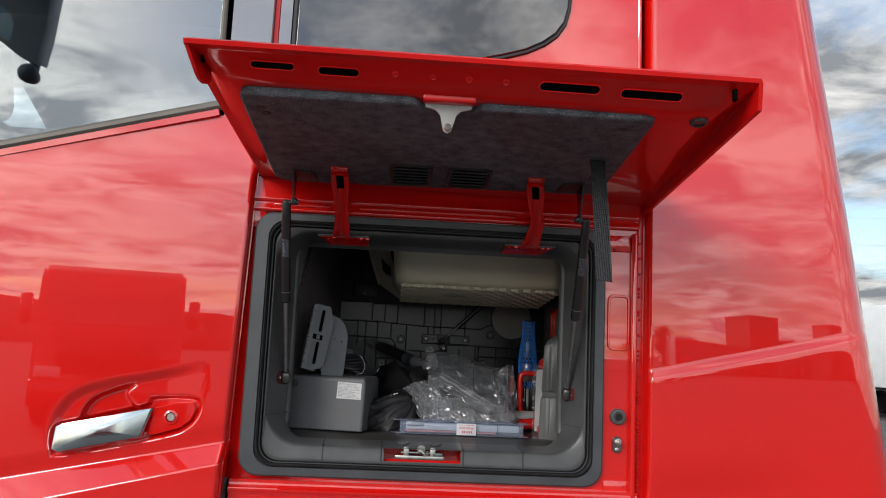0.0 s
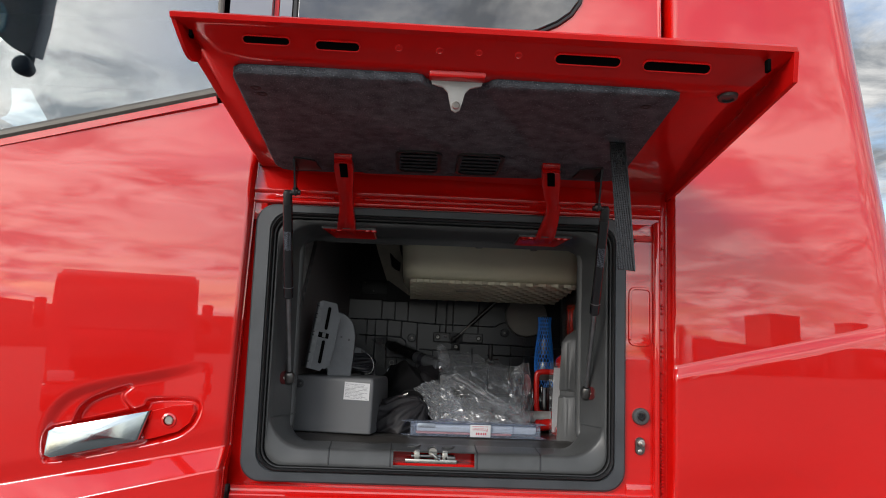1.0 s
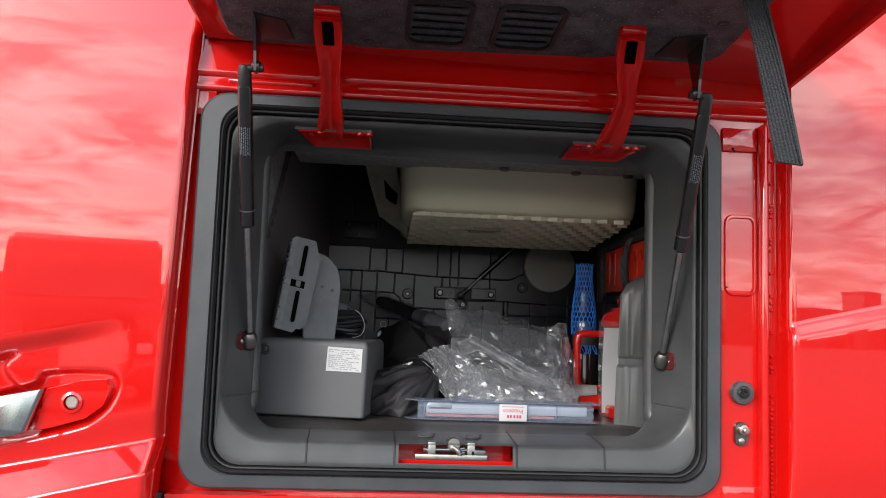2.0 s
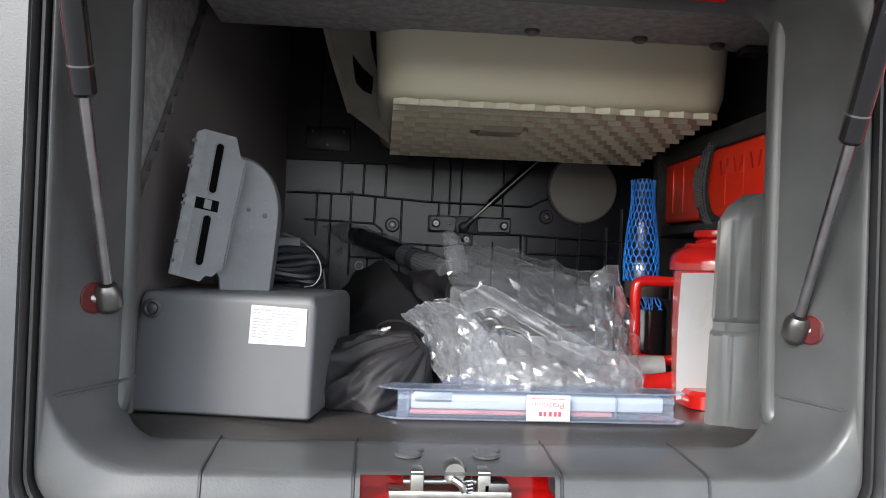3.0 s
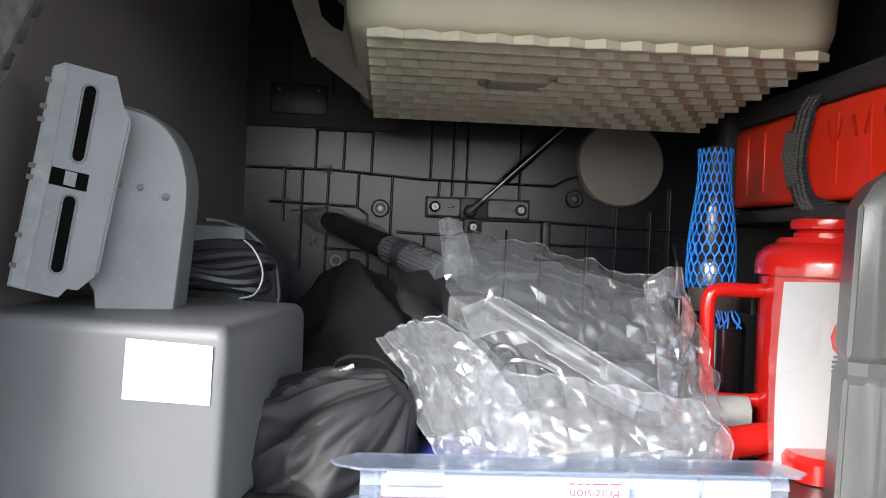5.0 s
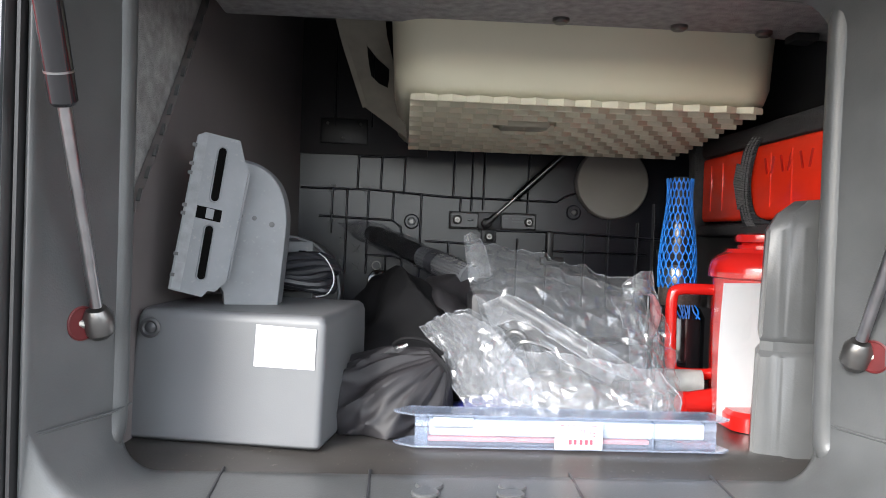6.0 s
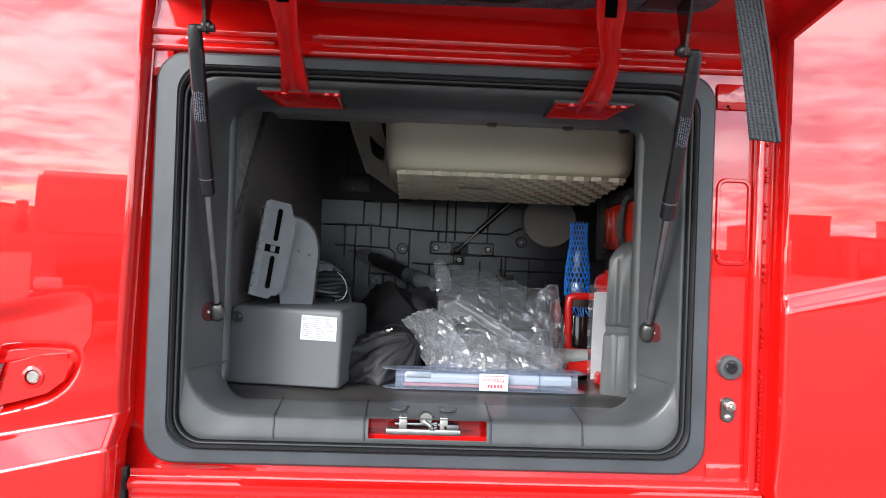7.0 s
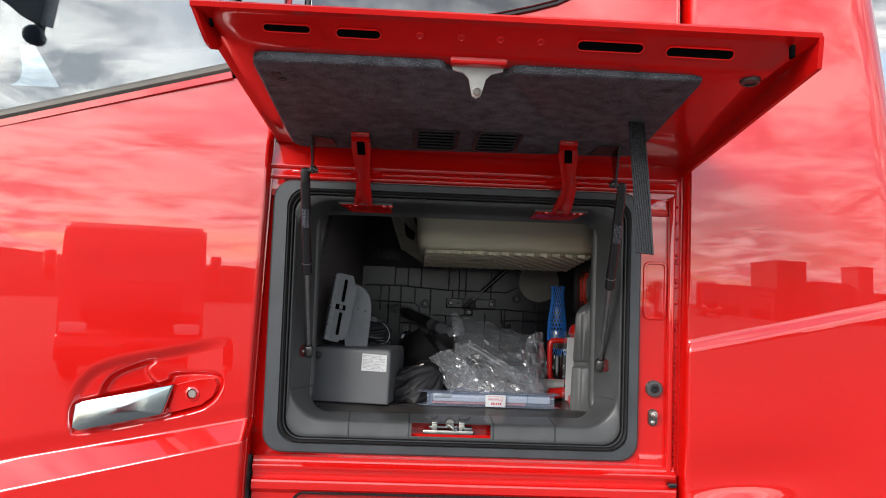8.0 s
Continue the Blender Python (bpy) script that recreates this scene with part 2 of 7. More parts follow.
weave(webbing, 110.0)
weave(webbing_light, 160.0)
net_blue = material("blue_net", (0.015, 0.20, 0.70), 0.4, vary=0.15, scale=80.0, bump=0.05)
nylon = material("grey_nylon", (0.020, 0.0186, 0.0208), 0.55, vary=0.2, scale=30.0, fine=1400.0, bump=0.3, depth=0.0008, Specular_IOR_Level=0.35)
black_cloth = material("black_cloth", (0.008, 0.0078, 0.0085), 0.8, vary=0.25, scale=40.0, fine=1200.0, bump=0.6, depth=0.001, Specular_IOR_Level=0.15)
blue_cloth = material("blue_cloth", (0.012, 0.018, 0.16), 0.7, vary=0.2, scale=40.0, fine=1200.0, bump=0.5, depth=0.001)
mesh_cloth = material("brown_mesh_cloth", (0.075, 0.06, 0.052), 0.8, vary=0.35, scale=500.0, fine=1300.0, bump=0.9, depth=0.0012)
pink_plastic = material("pink_plastic", (0.42, 0.20, 0.20), 0.3, vary=0.2, scale=40.0, bump=0.1)
cable_black = material("black_cable", (0.020, 0.021, 0.026), 0.38, vary=0.15, scale=60.0, bump=0.1)
asphalt = material("asphalt", (0.085, 0.083, 0.080), 0.9, vary=0.25, scale=0.6, fine=45.0, bump=0.6, depth=0.006)
tinted_glass = material("tinted_glass", (0.008, 0.009, 0.011), 0.02, vary=0.05, scale=3.0, bump=0.0, Specular_IOR_Level=0.9, Coat_Weight=1.0, Coat_IOR=1.7, Coat_Roughness=0.01)
cab_dark = material("dark_cab_trim", (0.02, 0.021, 0.025), 0.7, vary=0.2, scale=12.0, bump=0.1, Specular_IOR_Level=0.2)
seat_cloth = material("dark_blue_seat_cloth", (0.022, 0.030, 0.048), 0.85, vary=0.2, scale=60.0, bump=0.4)
foliage = material("foliage", (0.055, 0.085, 0.03), 0.8, vary=0.4, scale=2.0, fine=9.0, bump=0.3, depth=0.05)
bark = material("bark", (0.10, 0.075, 0.055), 0.9, vary=0.3, scale=8.0, fine=40.0, bump=0.6, depth=0.02)
white_body = material("white_vehicle_paint", (0.75, 0.76, 0.77), 0.35, vary=0.05, scale=2.0, bump=0.02, Coat_Weight=0.5)
blue_body = material("blue_vehicle_paint", (0.06, 0.11, 0.26), 0.35, vary=0.06, scale=2.0, bump=0.02, Coat_Weight=0.5)
tyre = material("tyre_rubber", (0.022, 0.022, 0.022), 0.8, vary=0.2, scale=20.0, bump=0.4, depth=0.004)
bag_film = clear_film("clear_bag_film", (0.95, 0.96, 0.97), 0.93, rough=0.19, haze=(0.74, 0.78, 0.84))
milky_film = clear_film("milky_bag_film", (0.94, 0.94, 0.95), 0.87, rough=0.19, haze=(0.76, 0.79, 0.84))
wrap_film = clear_film("clear_wrap_film", (0.98, 0.98, 0.98), 0.985, rough=0.05, bump=0.05, scale=60.0, crease=0.25)
sleeve_film = clear_film("clear_sleeve_film", (0.95, 0.95, 0.95), 0.93, rough=0.07, bump=0.15, scale=40.0, crease=0.35)
case_film = clear_film("pale_blue_case_plastic", (0.86, 0.91, 0.98), 0.78, rough=0.10, haze=(0.47, 0.53, 0.66), bump=0.1, scale=70.0)


def make_glass():
    m = bpy.data.materials.new("window_glass")
    m.use_nodes = True
    b = m.node_tree.nodes["Principled BSDF"]
    b.inputs["Base Color"].default_value = (0.60, 0.72, 0.74, 1)
    b.inputs["Roughness"].default_value = 0.0
    b.inputs["Transmission Weight"].default_value = 1.0
    b.inputs["IOR"].default_value = 1.52
    b.inputs["Coat Weight"].default_value = 1.0
    b.inputs["Coat IOR"].default_value = 2.4
    b.inputs["Coat Roughness"].default_value = 0.01
    return m


window_glass = make_glass()


# ---------------------------------------------------------------- building blocks
ORIGIN = {}


def thing(name, at=(0, 0, 0), label="", category="", group="", kind=""):
    ob = new(name)
    ob.empty_display_size = 0.05
    ob.location = at
    ORIGIN[ob] = Vector(at)
    return tagged(ob, label, category, group, kind)


def part(name, bm, mat, parent=None, label="", smooth=35.0, crisp=False):
    """Links a bmesh, given in world metres, as one mesh object under parent; crisp keeps large faces flat beside rounded edges."""
    at = ORIGIN.get(parent, Vector((0, 0, 0)))
    bmesh.ops.transform(bm, matrix=Matrix.Translation(-at), verts=bm.verts)
    bmesh.ops.recalc_face_normals(bm, faces=bm.faces)
    if smooth:
        limit = radians(smooth)
        for e in bm.edges:
            e.smooth = len(e.link_faces) == 2 and e.calc_face_angle(0.0) < limit
        for f in bm.faces:
            f.smooth = True
    me = bpy.data.meshes.new(name)
    facing = []
    if crisp:
        bm.normal_update()
        bm.verts.index_update()
        facing = [sum((f.normal * f.calc_area() for f in v.link_faces), Vector()).normalized() for v in bm.verts]
    bm.to_mesh(me)
    bm.free()
    if crisp:
        me.normals_split_custom_set_from_vertices(facing)
    for m in (mat if isinstance(mat, (list, tuple)) else [mat]):
        me.materials.append(m)
    ob = new(name, me)
    if parent:
        ob.parent = parent
    ORIGIN[ob] = at
    if label:
        ob["label"] = label
    return ob


def box(x0, x1, y0, y1, z0, z1, bevel=0.0, bm=None, seg=2, turn=None):
    own = bmesh.new()
    v = [own.verts.new(p) for p in ((x0, y0, z0), (x1, y0, z0), (x1, y1, z0), (x0, y1, z0), (x0, y0, z1), (x1, y0, z1), (x1, y1, z1), (x0, y1, z1))]
    for f in ((3, 2, 1, 0), (4, 5, 6, 7), (0, 1, 5, 4), (1, 2, 6, 5), (2, 3, 7, 6), (3, 0, 4, 7)):
        own.faces.new([v[i] for i in f])
    if bevel:
        bmesh.ops.bevel(own, geom=own.edges[:], offset=bevel, segments=seg, affect="EDGES", profile=0.5)
    if turn:
        bmesh.ops.transform(own, matrix=turn, verts=own.verts)
    return join(bm, own)


def join(bm, own):
    if bm is None:
        return own
    me = bpy.data.meshes.new("tmp")
    own.to_mesh(me)
    own.free()
    bm.from_mesh(me)
    bpy.data.meshes.remove(me)
    return bm


def loft(loops, closed=True, cap0=False, cap1=False, skip=None, bm=None):
    bm = bm or bmesh.new()
    rows = [[bm.verts.new(p) for p in lp] for lp in loops]
    n = len(rows[0])
    for i in range(len(rows) - 1):
        for k in range(n if closed else n - 1):
            if skip and skip(i, k):
                continue
            a, b = rows[i], rows[i + 1]
            bm.faces.new((a[k], a[(k + 1) % n], b[(k + 1) % n], b[k]))
    if cap0:
        bm.faces.new(rows[0][::-1])
    if cap1:
        bm.faces.new(rows[-1])
    return bm


def rr(x0, x1, z0, z1, r, xs=(), n=6):
    """A rounded rectangle in x and z, counterclockwise from the lower left; xs: more points along its lower edge."""
    pts = []
    for cx, cz, a in ((x0 + r, z0 + r, 180), (x1 - r, z0 + r, 270), (x1 - r, z1 - r, 0), (x0 + r, z1 - r, 90)):
        for i in range(n + 1):
            t = radians(a + 90 * i / n)
            pts.append((cx + r * math.cos(t), cz + r * math.sin(t)))
        if a == 180:
            pts += [(x, z0) for x in xs]
    return pts


def plate(points, thick, to_world):
    """A flat plate of an outline, given in its own plane; to_world turns (u, v, w) into world metres."""
    return loft([[to_world(u, v, 0) for u, v in points], [to_world(u, v, thick) for u, v in points]], cap0=True, cap1=True)


def curve_points(ctrl, steps=8):
    """A smooth line through the control points."""
    c = [Vector(p) for p in ctrl]
    c = [2 * c[0] - c[1], *c, 2 * c[-1] - c[-2]]
    out = []
    for i in range(1, len(c) - 2):
        p0, p1, p2, p3 = c[i - 1:i + 3]
        for s in range(steps):
            t = s / steps
            out.append(0.5 * ((2 * p1) + (p2 - p0) * t + (2 * p0 - 5 * p1 + 4 * p2 - p3) * t * t + (3 * p1 - p0 - 3 * p2 + p3) * t ** 3))
    out.append(c[-2])
    return out


def sweep(path, radius, sides=8, cap=True, bm=None, up=None):
    """A tube along a path; radius: one number, or one for each point; or (wide, thin) for a flat band."""
    path = [Vector(p) for p in path]
    loops, ref = [], Vector(up) if up else None
    for i, p in enumerate(path):
        d = (path[min(i + 1, len(path) - 1)] - path[max(i - 1, 0)]).normalized()
        if ref is None:
            ref = Vector((0, 0, 1)) if abs(d.z) < 0.9 else Vector((1, 0, 0))
        a = (ref - d * ref.dot(d)).normalized()
        if not up:
            ref = a
        b = d.cross(a)
        if isinstance(radius, tuple):
            w, h = radius[0] / 2, radius[1] / 2
            loops.append([p + b * u + a * v for u, v in ((-w, -h), (w, -h), (w, h), (-w, h))])
        else:
            r = radius[i] if isinstance(radius, list) else radius
            loops.append([p + (a * math.cos(2 * math.pi * k / sides) + b * math.sin(2 * math.pi * k / sides)) * r for k in range(sides)])
    return loft(loops, cap0=cap, cap1=cap, bm=bm)


def turned(axis, profile, sides=32, direction=(0, 0, 1), bm=None):
    """A solid of revolution: profile of (radius, height) along direction from axis."""
    d = Vector(direction).normalized()
    a = (Vector((1, 0, 0)) if abs(d.x) < 0.9 else Vector((0, 1, 0)))
    a = (a - d * a.dot(d)).normalized()
    b = d.cross(a)
    o = Vector(axis)
    loops = [[o + d * h + (a * math.cos(2 * math.pi * k / sides) + b * math.sin(2 * math.pi * k / sides)) * max(r, 1e-4) for k in range(sides)] for r, h in profile]
    return loft(loops, cap0=True, cap1=True, bm=bm)


def disc(at, r, h, direction=(0, -1, 0), sides=24, bevel=0.0):
    e = min(bevel, h * 0.9, r * 0.5)
    prof = [(r, 0), (r, h - e), (r - e, h)] if e else [(r, 0), (r, h)]
    return turned(at, prof, sides, direction)


def polygon_distance(px, pz, poly):
    """Signed distance to a polygon, inside negative; px, pz: arrays."""
    d = np.full(px.shape, 1e9)
    inside = np.zeros(px.shape, bool)
    n = len(poly)
    for i in range(n):
        ax, az = poly[i]
        bx, bz = poly[(i + 1) % n]
        ex, ez = bx - ax, bz - az
        t = np.clip(((px - ax) * ex + (pz - az) * ez) / (ex * ex + ez * ez), 0, 1)
        d = np.minimum(d, np.hypot(px - ax - t * ex, pz - az - t * ez))
        cross = (az > pz) != (bz > pz)
        with np.errstate(divide="ignore", invalid="ignore"):
            xi = ax + (pz - az) * ex / (ez if ez else 1e-12)
        inside ^= cross & (px < xi)
    return np.where(inside, -d, d)


def ease(t):
    t = np.clip(t, 0, 1)
    return t * t * (3 - 2 * t)


def relief(xs, zs, y_of, thick=0.02, warp=None):
    """A pressed sheet: a grid over xs, zs with the depth y_of(x, z), closed to a solid at its back."""
    X, Z = np.meshgrid(np.array(xs), np.array(zs))
    if warp:
        X, Z = warp(X, Z)
    Y = y_of(X, Z)
    bm = bmesh.new()
    rows = [[bm.verts.new((X[j, i], Y[j, i], Z[j, i])) for i in range(X.shape[1])] for j in range(X.shape[0])]
    for j in range(len(rows) - 1):
        for i in range(len(rows[0]) - 1):
            bm.faces.new((rows[j][i], rows[j][i + 1], rows[j + 1][i + 1], rows[j + 1][i]))
    rim = rows[0] + [r[-1] for r in rows[1:]] + rows[-1][-2::-1] + [r[0] for r in rows[-2:0:-1]]
    back = [bm.verts.new((v.co.x, v.co.y + thick, v.co.z)) for v in rim]
    for i in range(len(rim)):
        k = (i + 1) % len(rim)
        bm.faces.new((rim[k], rim[i], back[i], back[k]))
    return bm


def steps(a, b, d):
    n = max(1, round((b - a) / d))
    return [a + (b - a) * i / n for i in range(n)]


def bar_lines(parent, x0, x1, z0, z1, y, rows, mat, seed=1, gap=0.4, name="print_line"):
    """Unreadable print: rows of small bars on a face towards -y."""
    rnd = random.Random(seed)
    bm = bmesh.new()
    h = (z1 - z0) / rows
    for r in range(rows):
        x = x0
        while x < x1:
            w = min(x1 - x, (x1 - x0) * rnd.uniform(0.08, 0.3))
            if rnd.random() > gap * 0.5:
                box(x, x + w, y - 0.0003, y, z0 + r * h + h * 0.25, z0 + r * h + h * 0.75, 0, bm)
            x += w + (x1 - x0) * 0.04
    return part(name, bm, mat, parent, smooth=0)


FACE = 1.41     # plane of the locker's face in the cab side
SKIN = 1.38     # plane of the outer skin of door and rear panel


# ---------------------------------------------------------------- ground
def build_ground():
    bm = bmesh.new()
    ring = [(1500 * math.cos(2 * math.pi * i / 48), 1500 * math.sin(2 * math.pi * i / 48), 0) for i in range(48)]
    bm.faces.new([bm.verts.new(p) for p in ring])
    tagged(part("ground", bm, asphalt, smooth=0), "grey worn asphalt of an open truck yard", "ground", kind="structure")


build_ground()

# ---------------------------------------------------------------- cab side
cab = thing("cab_side", (0.1, FACE, 0.55), "glossy red painted side of a truck sleeper cab", "truck cab", kind="structure")
LIGHT_CRACKS = (-0.141, -0.032, 0.122, 0.235)
SLOT = (-0.027, 0.117)
BOTTOM = sorted([*LIGHT_CRACKS, *SLOT, -0.165, -0.09, 0.045, 0.18, 0.262])


def ring(x0, x1, z0, z1, r, y):
    return [(x, y, z) for x, z in rr(x0, x1, z0, z1, r, BOTTOM, 7)]


def build_jamb():
    # recessed red face round the locker, with the turned edges of its surround
    outer = [(x, y + (0.022 if x < -0.3 else 0.0), z) for x, y, z in ring(-0.325, 0.468, 1.428, 2.03, 0.004, FACE)]
    bm = loft([outer, ring(-0.284, 0.379, 1.459, 1.937, 0.030, FACE),
               ring(-0.284, 0.379, 1.459, 1.937, 0.030, FACE + 0.03)])
    part("jamb", bm, red_paint, cab)
    # rolled header above the opening: a lip, a pressed groove, a bead, and a face that leans back under the lid
    prof = [(FACE + 0.002, 1.9460), (FACE - 0.006, 1.9465), (FACE - 0.0085, 1.9490), (FACE - 0.0085, 1.9530), (FACE - 0.0055, 1.9560), (FACE - 0.0050, 1.9640), (FACE - 0.0085, 1.9665), (FACE - 0.0102, 1.9685),
            (FACE - 0.0104, 1.9710), (FACE - 0.0095, 1.9740), (FACE - 0.0076, 1.9830), (FACE - 0.0052, 1.9930), (FACE - 0.0030, 2.0040), (FACE - 0.0012, 2.0140), (FACE + 0.002, 2.0145)]
    part("rolled_header", loft([[(x, y, z) for y, z in prof] for x in (-0.314, 0.08, 0.449)], cap0=True, cap1=True), red_paint, cab, smooth=50)
    for x0, x1 in ((-0.262, -0.155), (-0.098, 0.205), (0.262, 0.372)):
        part("pressed_bead", box(x0, x1, FACE - 0.0090, FACE - 0.004, 1.9575, 1.9625, 0.002), red_paint, cab)
    # red filler block added to cover a bright spot at the corner
    part("corner_fill", box(-0.312, -0.276, FACE - 0.003, FACE + 0.02, 1.915, 1.9470, 0.002), red_paint, cab)
    # pressed pocket and step lines in the strip beside the locker
    pts = rr(0.395, 0.434, 1.713, 1.816, 0.010)
    b = sweep([(x, FACE - 0.0005, z) for x, z in pts + pts[:2]], 0.0028, 6)
    part("pressed_pocket", b, red_paint, cab)
    b = box(0.388, 0.437, FACE - 0.005, FACE + 0.001, 1.903, 1.935, 0.003)
    part("pressed_step", b, red_paint, cab)
    b = box(0.389, 0.447, FACE - 0.004, FACE + 0.001, 1.431, 1.466, 0.002)
    part("pressed_step", b, red_paint, cab)
    # black discs paint the shade of two small drain holes
    for x, z, r in ((0.4020, 1.9065, 0.0018), (0.4042, 1.9035, 0.0013)):
        part("drain_hole", disc((x, FACE - 0.0051, z), r, 0.0006, (0, -1, 0), 12), void_black, cab)
    # upright return beside the rear panel, with its sealant bead
    b = box(0.437, 0.448, FACE - 0.016, FACE + 0.001, 1.436, 1.94, 0.005, seg=3)
    part("upright_return", b, red_paint, cab)
    rnd = random.Random(3)
    b = bmesh.new()
    z = 1.40
    while z < 1.93:
        s = rnd.uniform(0.7, 1.3)
        box(0.4535 - 0.0022 * s, 0.4535 + 0.0022 * s, FACE - 0.0075 - 0.001 * s, FACE - 0.002, z, z + 0.0042, 0.0012, b, seg=1)
        z += 0.0058 if z < 1.56 else rnd.choice((0.006, 0.009, 0.03))
    part("sealant_bead", b, red_inner, cab, "rough overpainted bead of sealant")
    b = box(0.448, 0.4615, FACE - 0.003, FACE + 0.02, 1.30, 2.03, 0.002)
    part("seam_floor", b, red_inner, cab)


build_jamb()


def corner_x(z):
    return 0.968 - 0.142 * (z - 1.5)


def build_rear_panel():
    us = [0.0, 0.004, 0.009, 0.016, 0.026, 0.04] + [0.04 + 0.9 * (i / 34) for i in range(1, 35)] + [0.955, 0.97, 0.98, 0.988, 0.994, 1.0]
    zs = [0.55, 0.9, 1.15, 1.25, 1.3] + [1.319 + 0.008 * i for i in range(73)] + [1.93, 2.0, 2.1, 2.2, 2.35, 2.5, 2.7, 3.0, 3.35]

    def warp(U, Z):
        # rows run along the slanting crease
        x0 = 0.4635
        X = x0 + U * (corner_x(Z) - x0)
        Z = Z + 0.222 * (X - 0.472) * np.clip((Z - 0.55) / 0.7, 0, 1) * np.clip((2.35 - Z) / 0.5, 0, 1)
        return x0 + U * (corner_x(Z) - x0), Z

    def depth(X, Z):
        x1 = corner_x(Z)
        y = np.full(X.shape, SKIN)
        y += 0.026 * np.clip(1 - (X - 0.4635) / 0.007, 0, 1) ** 2          # rolled front edge
        y += 0.06 * np.clip(1 - (x1 - X) / 0.07, 0, 1) ** 2.2              # rounded corner of the cab
        crease = 1.671 + (X - 0.472) * 0.222
        fade = 0.35 + 0.65 * np.clip((0.95 - X) / 0.4, 0, 1)
        y += -0.0075 * np.clip((crease - Z) / 0.0085, 0, 1) * fade
        y += 0.0008 * ease((crease + 0.20 - Z) / 0.20) * fade
        y += 0.010 * np.exp(-((Z - 1.43 - (X - 0.47) * 0.06) / 0.05) ** 2) * np.exp(-((X - 0.56) / 0.16) ** 2)
        y += -0.0025 * np.sin(np.clip((X - 0.47) / 0.45, 0, 1) * 3.14)
        y += 0.05 * np.clip(Z - 2.0, 0, 9) * 0.5
        return y

    part("rear_panel", relief(us, zs, depth, 0.03, warp), red_paint, cab, smooth=50)
    # back of the cab, from the corner on
    zz = [0.55, 1.5, 2.0, 2.6, 3.35]
    bm = bmesh.new()
    loops = [[(corner_x(z) - 0.002, y, z) for y in (SKIN + 0.055 + 0.025 * max(0.0, z - 2.0), 1.6, 2.6, 3.85)] for z in zz]
    part("cab_back_wall", loft(loops, closed=False, bm=bm), red_paint, cab)


build_rear_panel()


def build_lower_panel():
    zs = [0.55, 0.8, 1.0, 1.2, 1.25, 1.3, 1.34] + [1.35 + 0.003 * i for i in range(33)]
    xs = [-0.306, -0.30, -0.25, -0.1, 0.1, 0.3, 0.43, 0.447, 0.452]

    def depth(X, Z):
        y = np.full(X.shape, FACE - 0.012)
        y -= 0.010 * ease((1.438 - Z) / 0.006) - 0.008 * ease((1.428 - Z) / 0.012)
        y -= 0.012 * ease((1.412 - Z) / 0.006)
        y += 0.010 * ease((1.392 - Z) / 0.01)
        return y
    part("panel_below_locker", relief(xs, zs, depth, 0.03), red_paint, cab)
    pts = rr(-0.232, 0.43, 1.10, 1.386, 0.02)
    part("flap_gap", sweep([(x, FACE - 0.0255, z) for x, z in pts + pts[:2]], 0.0028, 6), glossy_black, cab, "dark gap line of a lower flap")
    part("corner_stop", box(0.437, 0.452, FACE - 0.03, FACE - 0.01, 1.412, 1.420, 0.002), glossy_black, cab)
    b = sweep(curve_points([(-0.318, 1.408, 1.446), (-0.319, 1.404, 1.40), (-0.321, 1.40, 1.30), (-0.323, 1.40, 1.1)]), 0.009, 10)
    part("door_seal", b, rubber, cab, "black rubber door seal")


build_lower_panel()


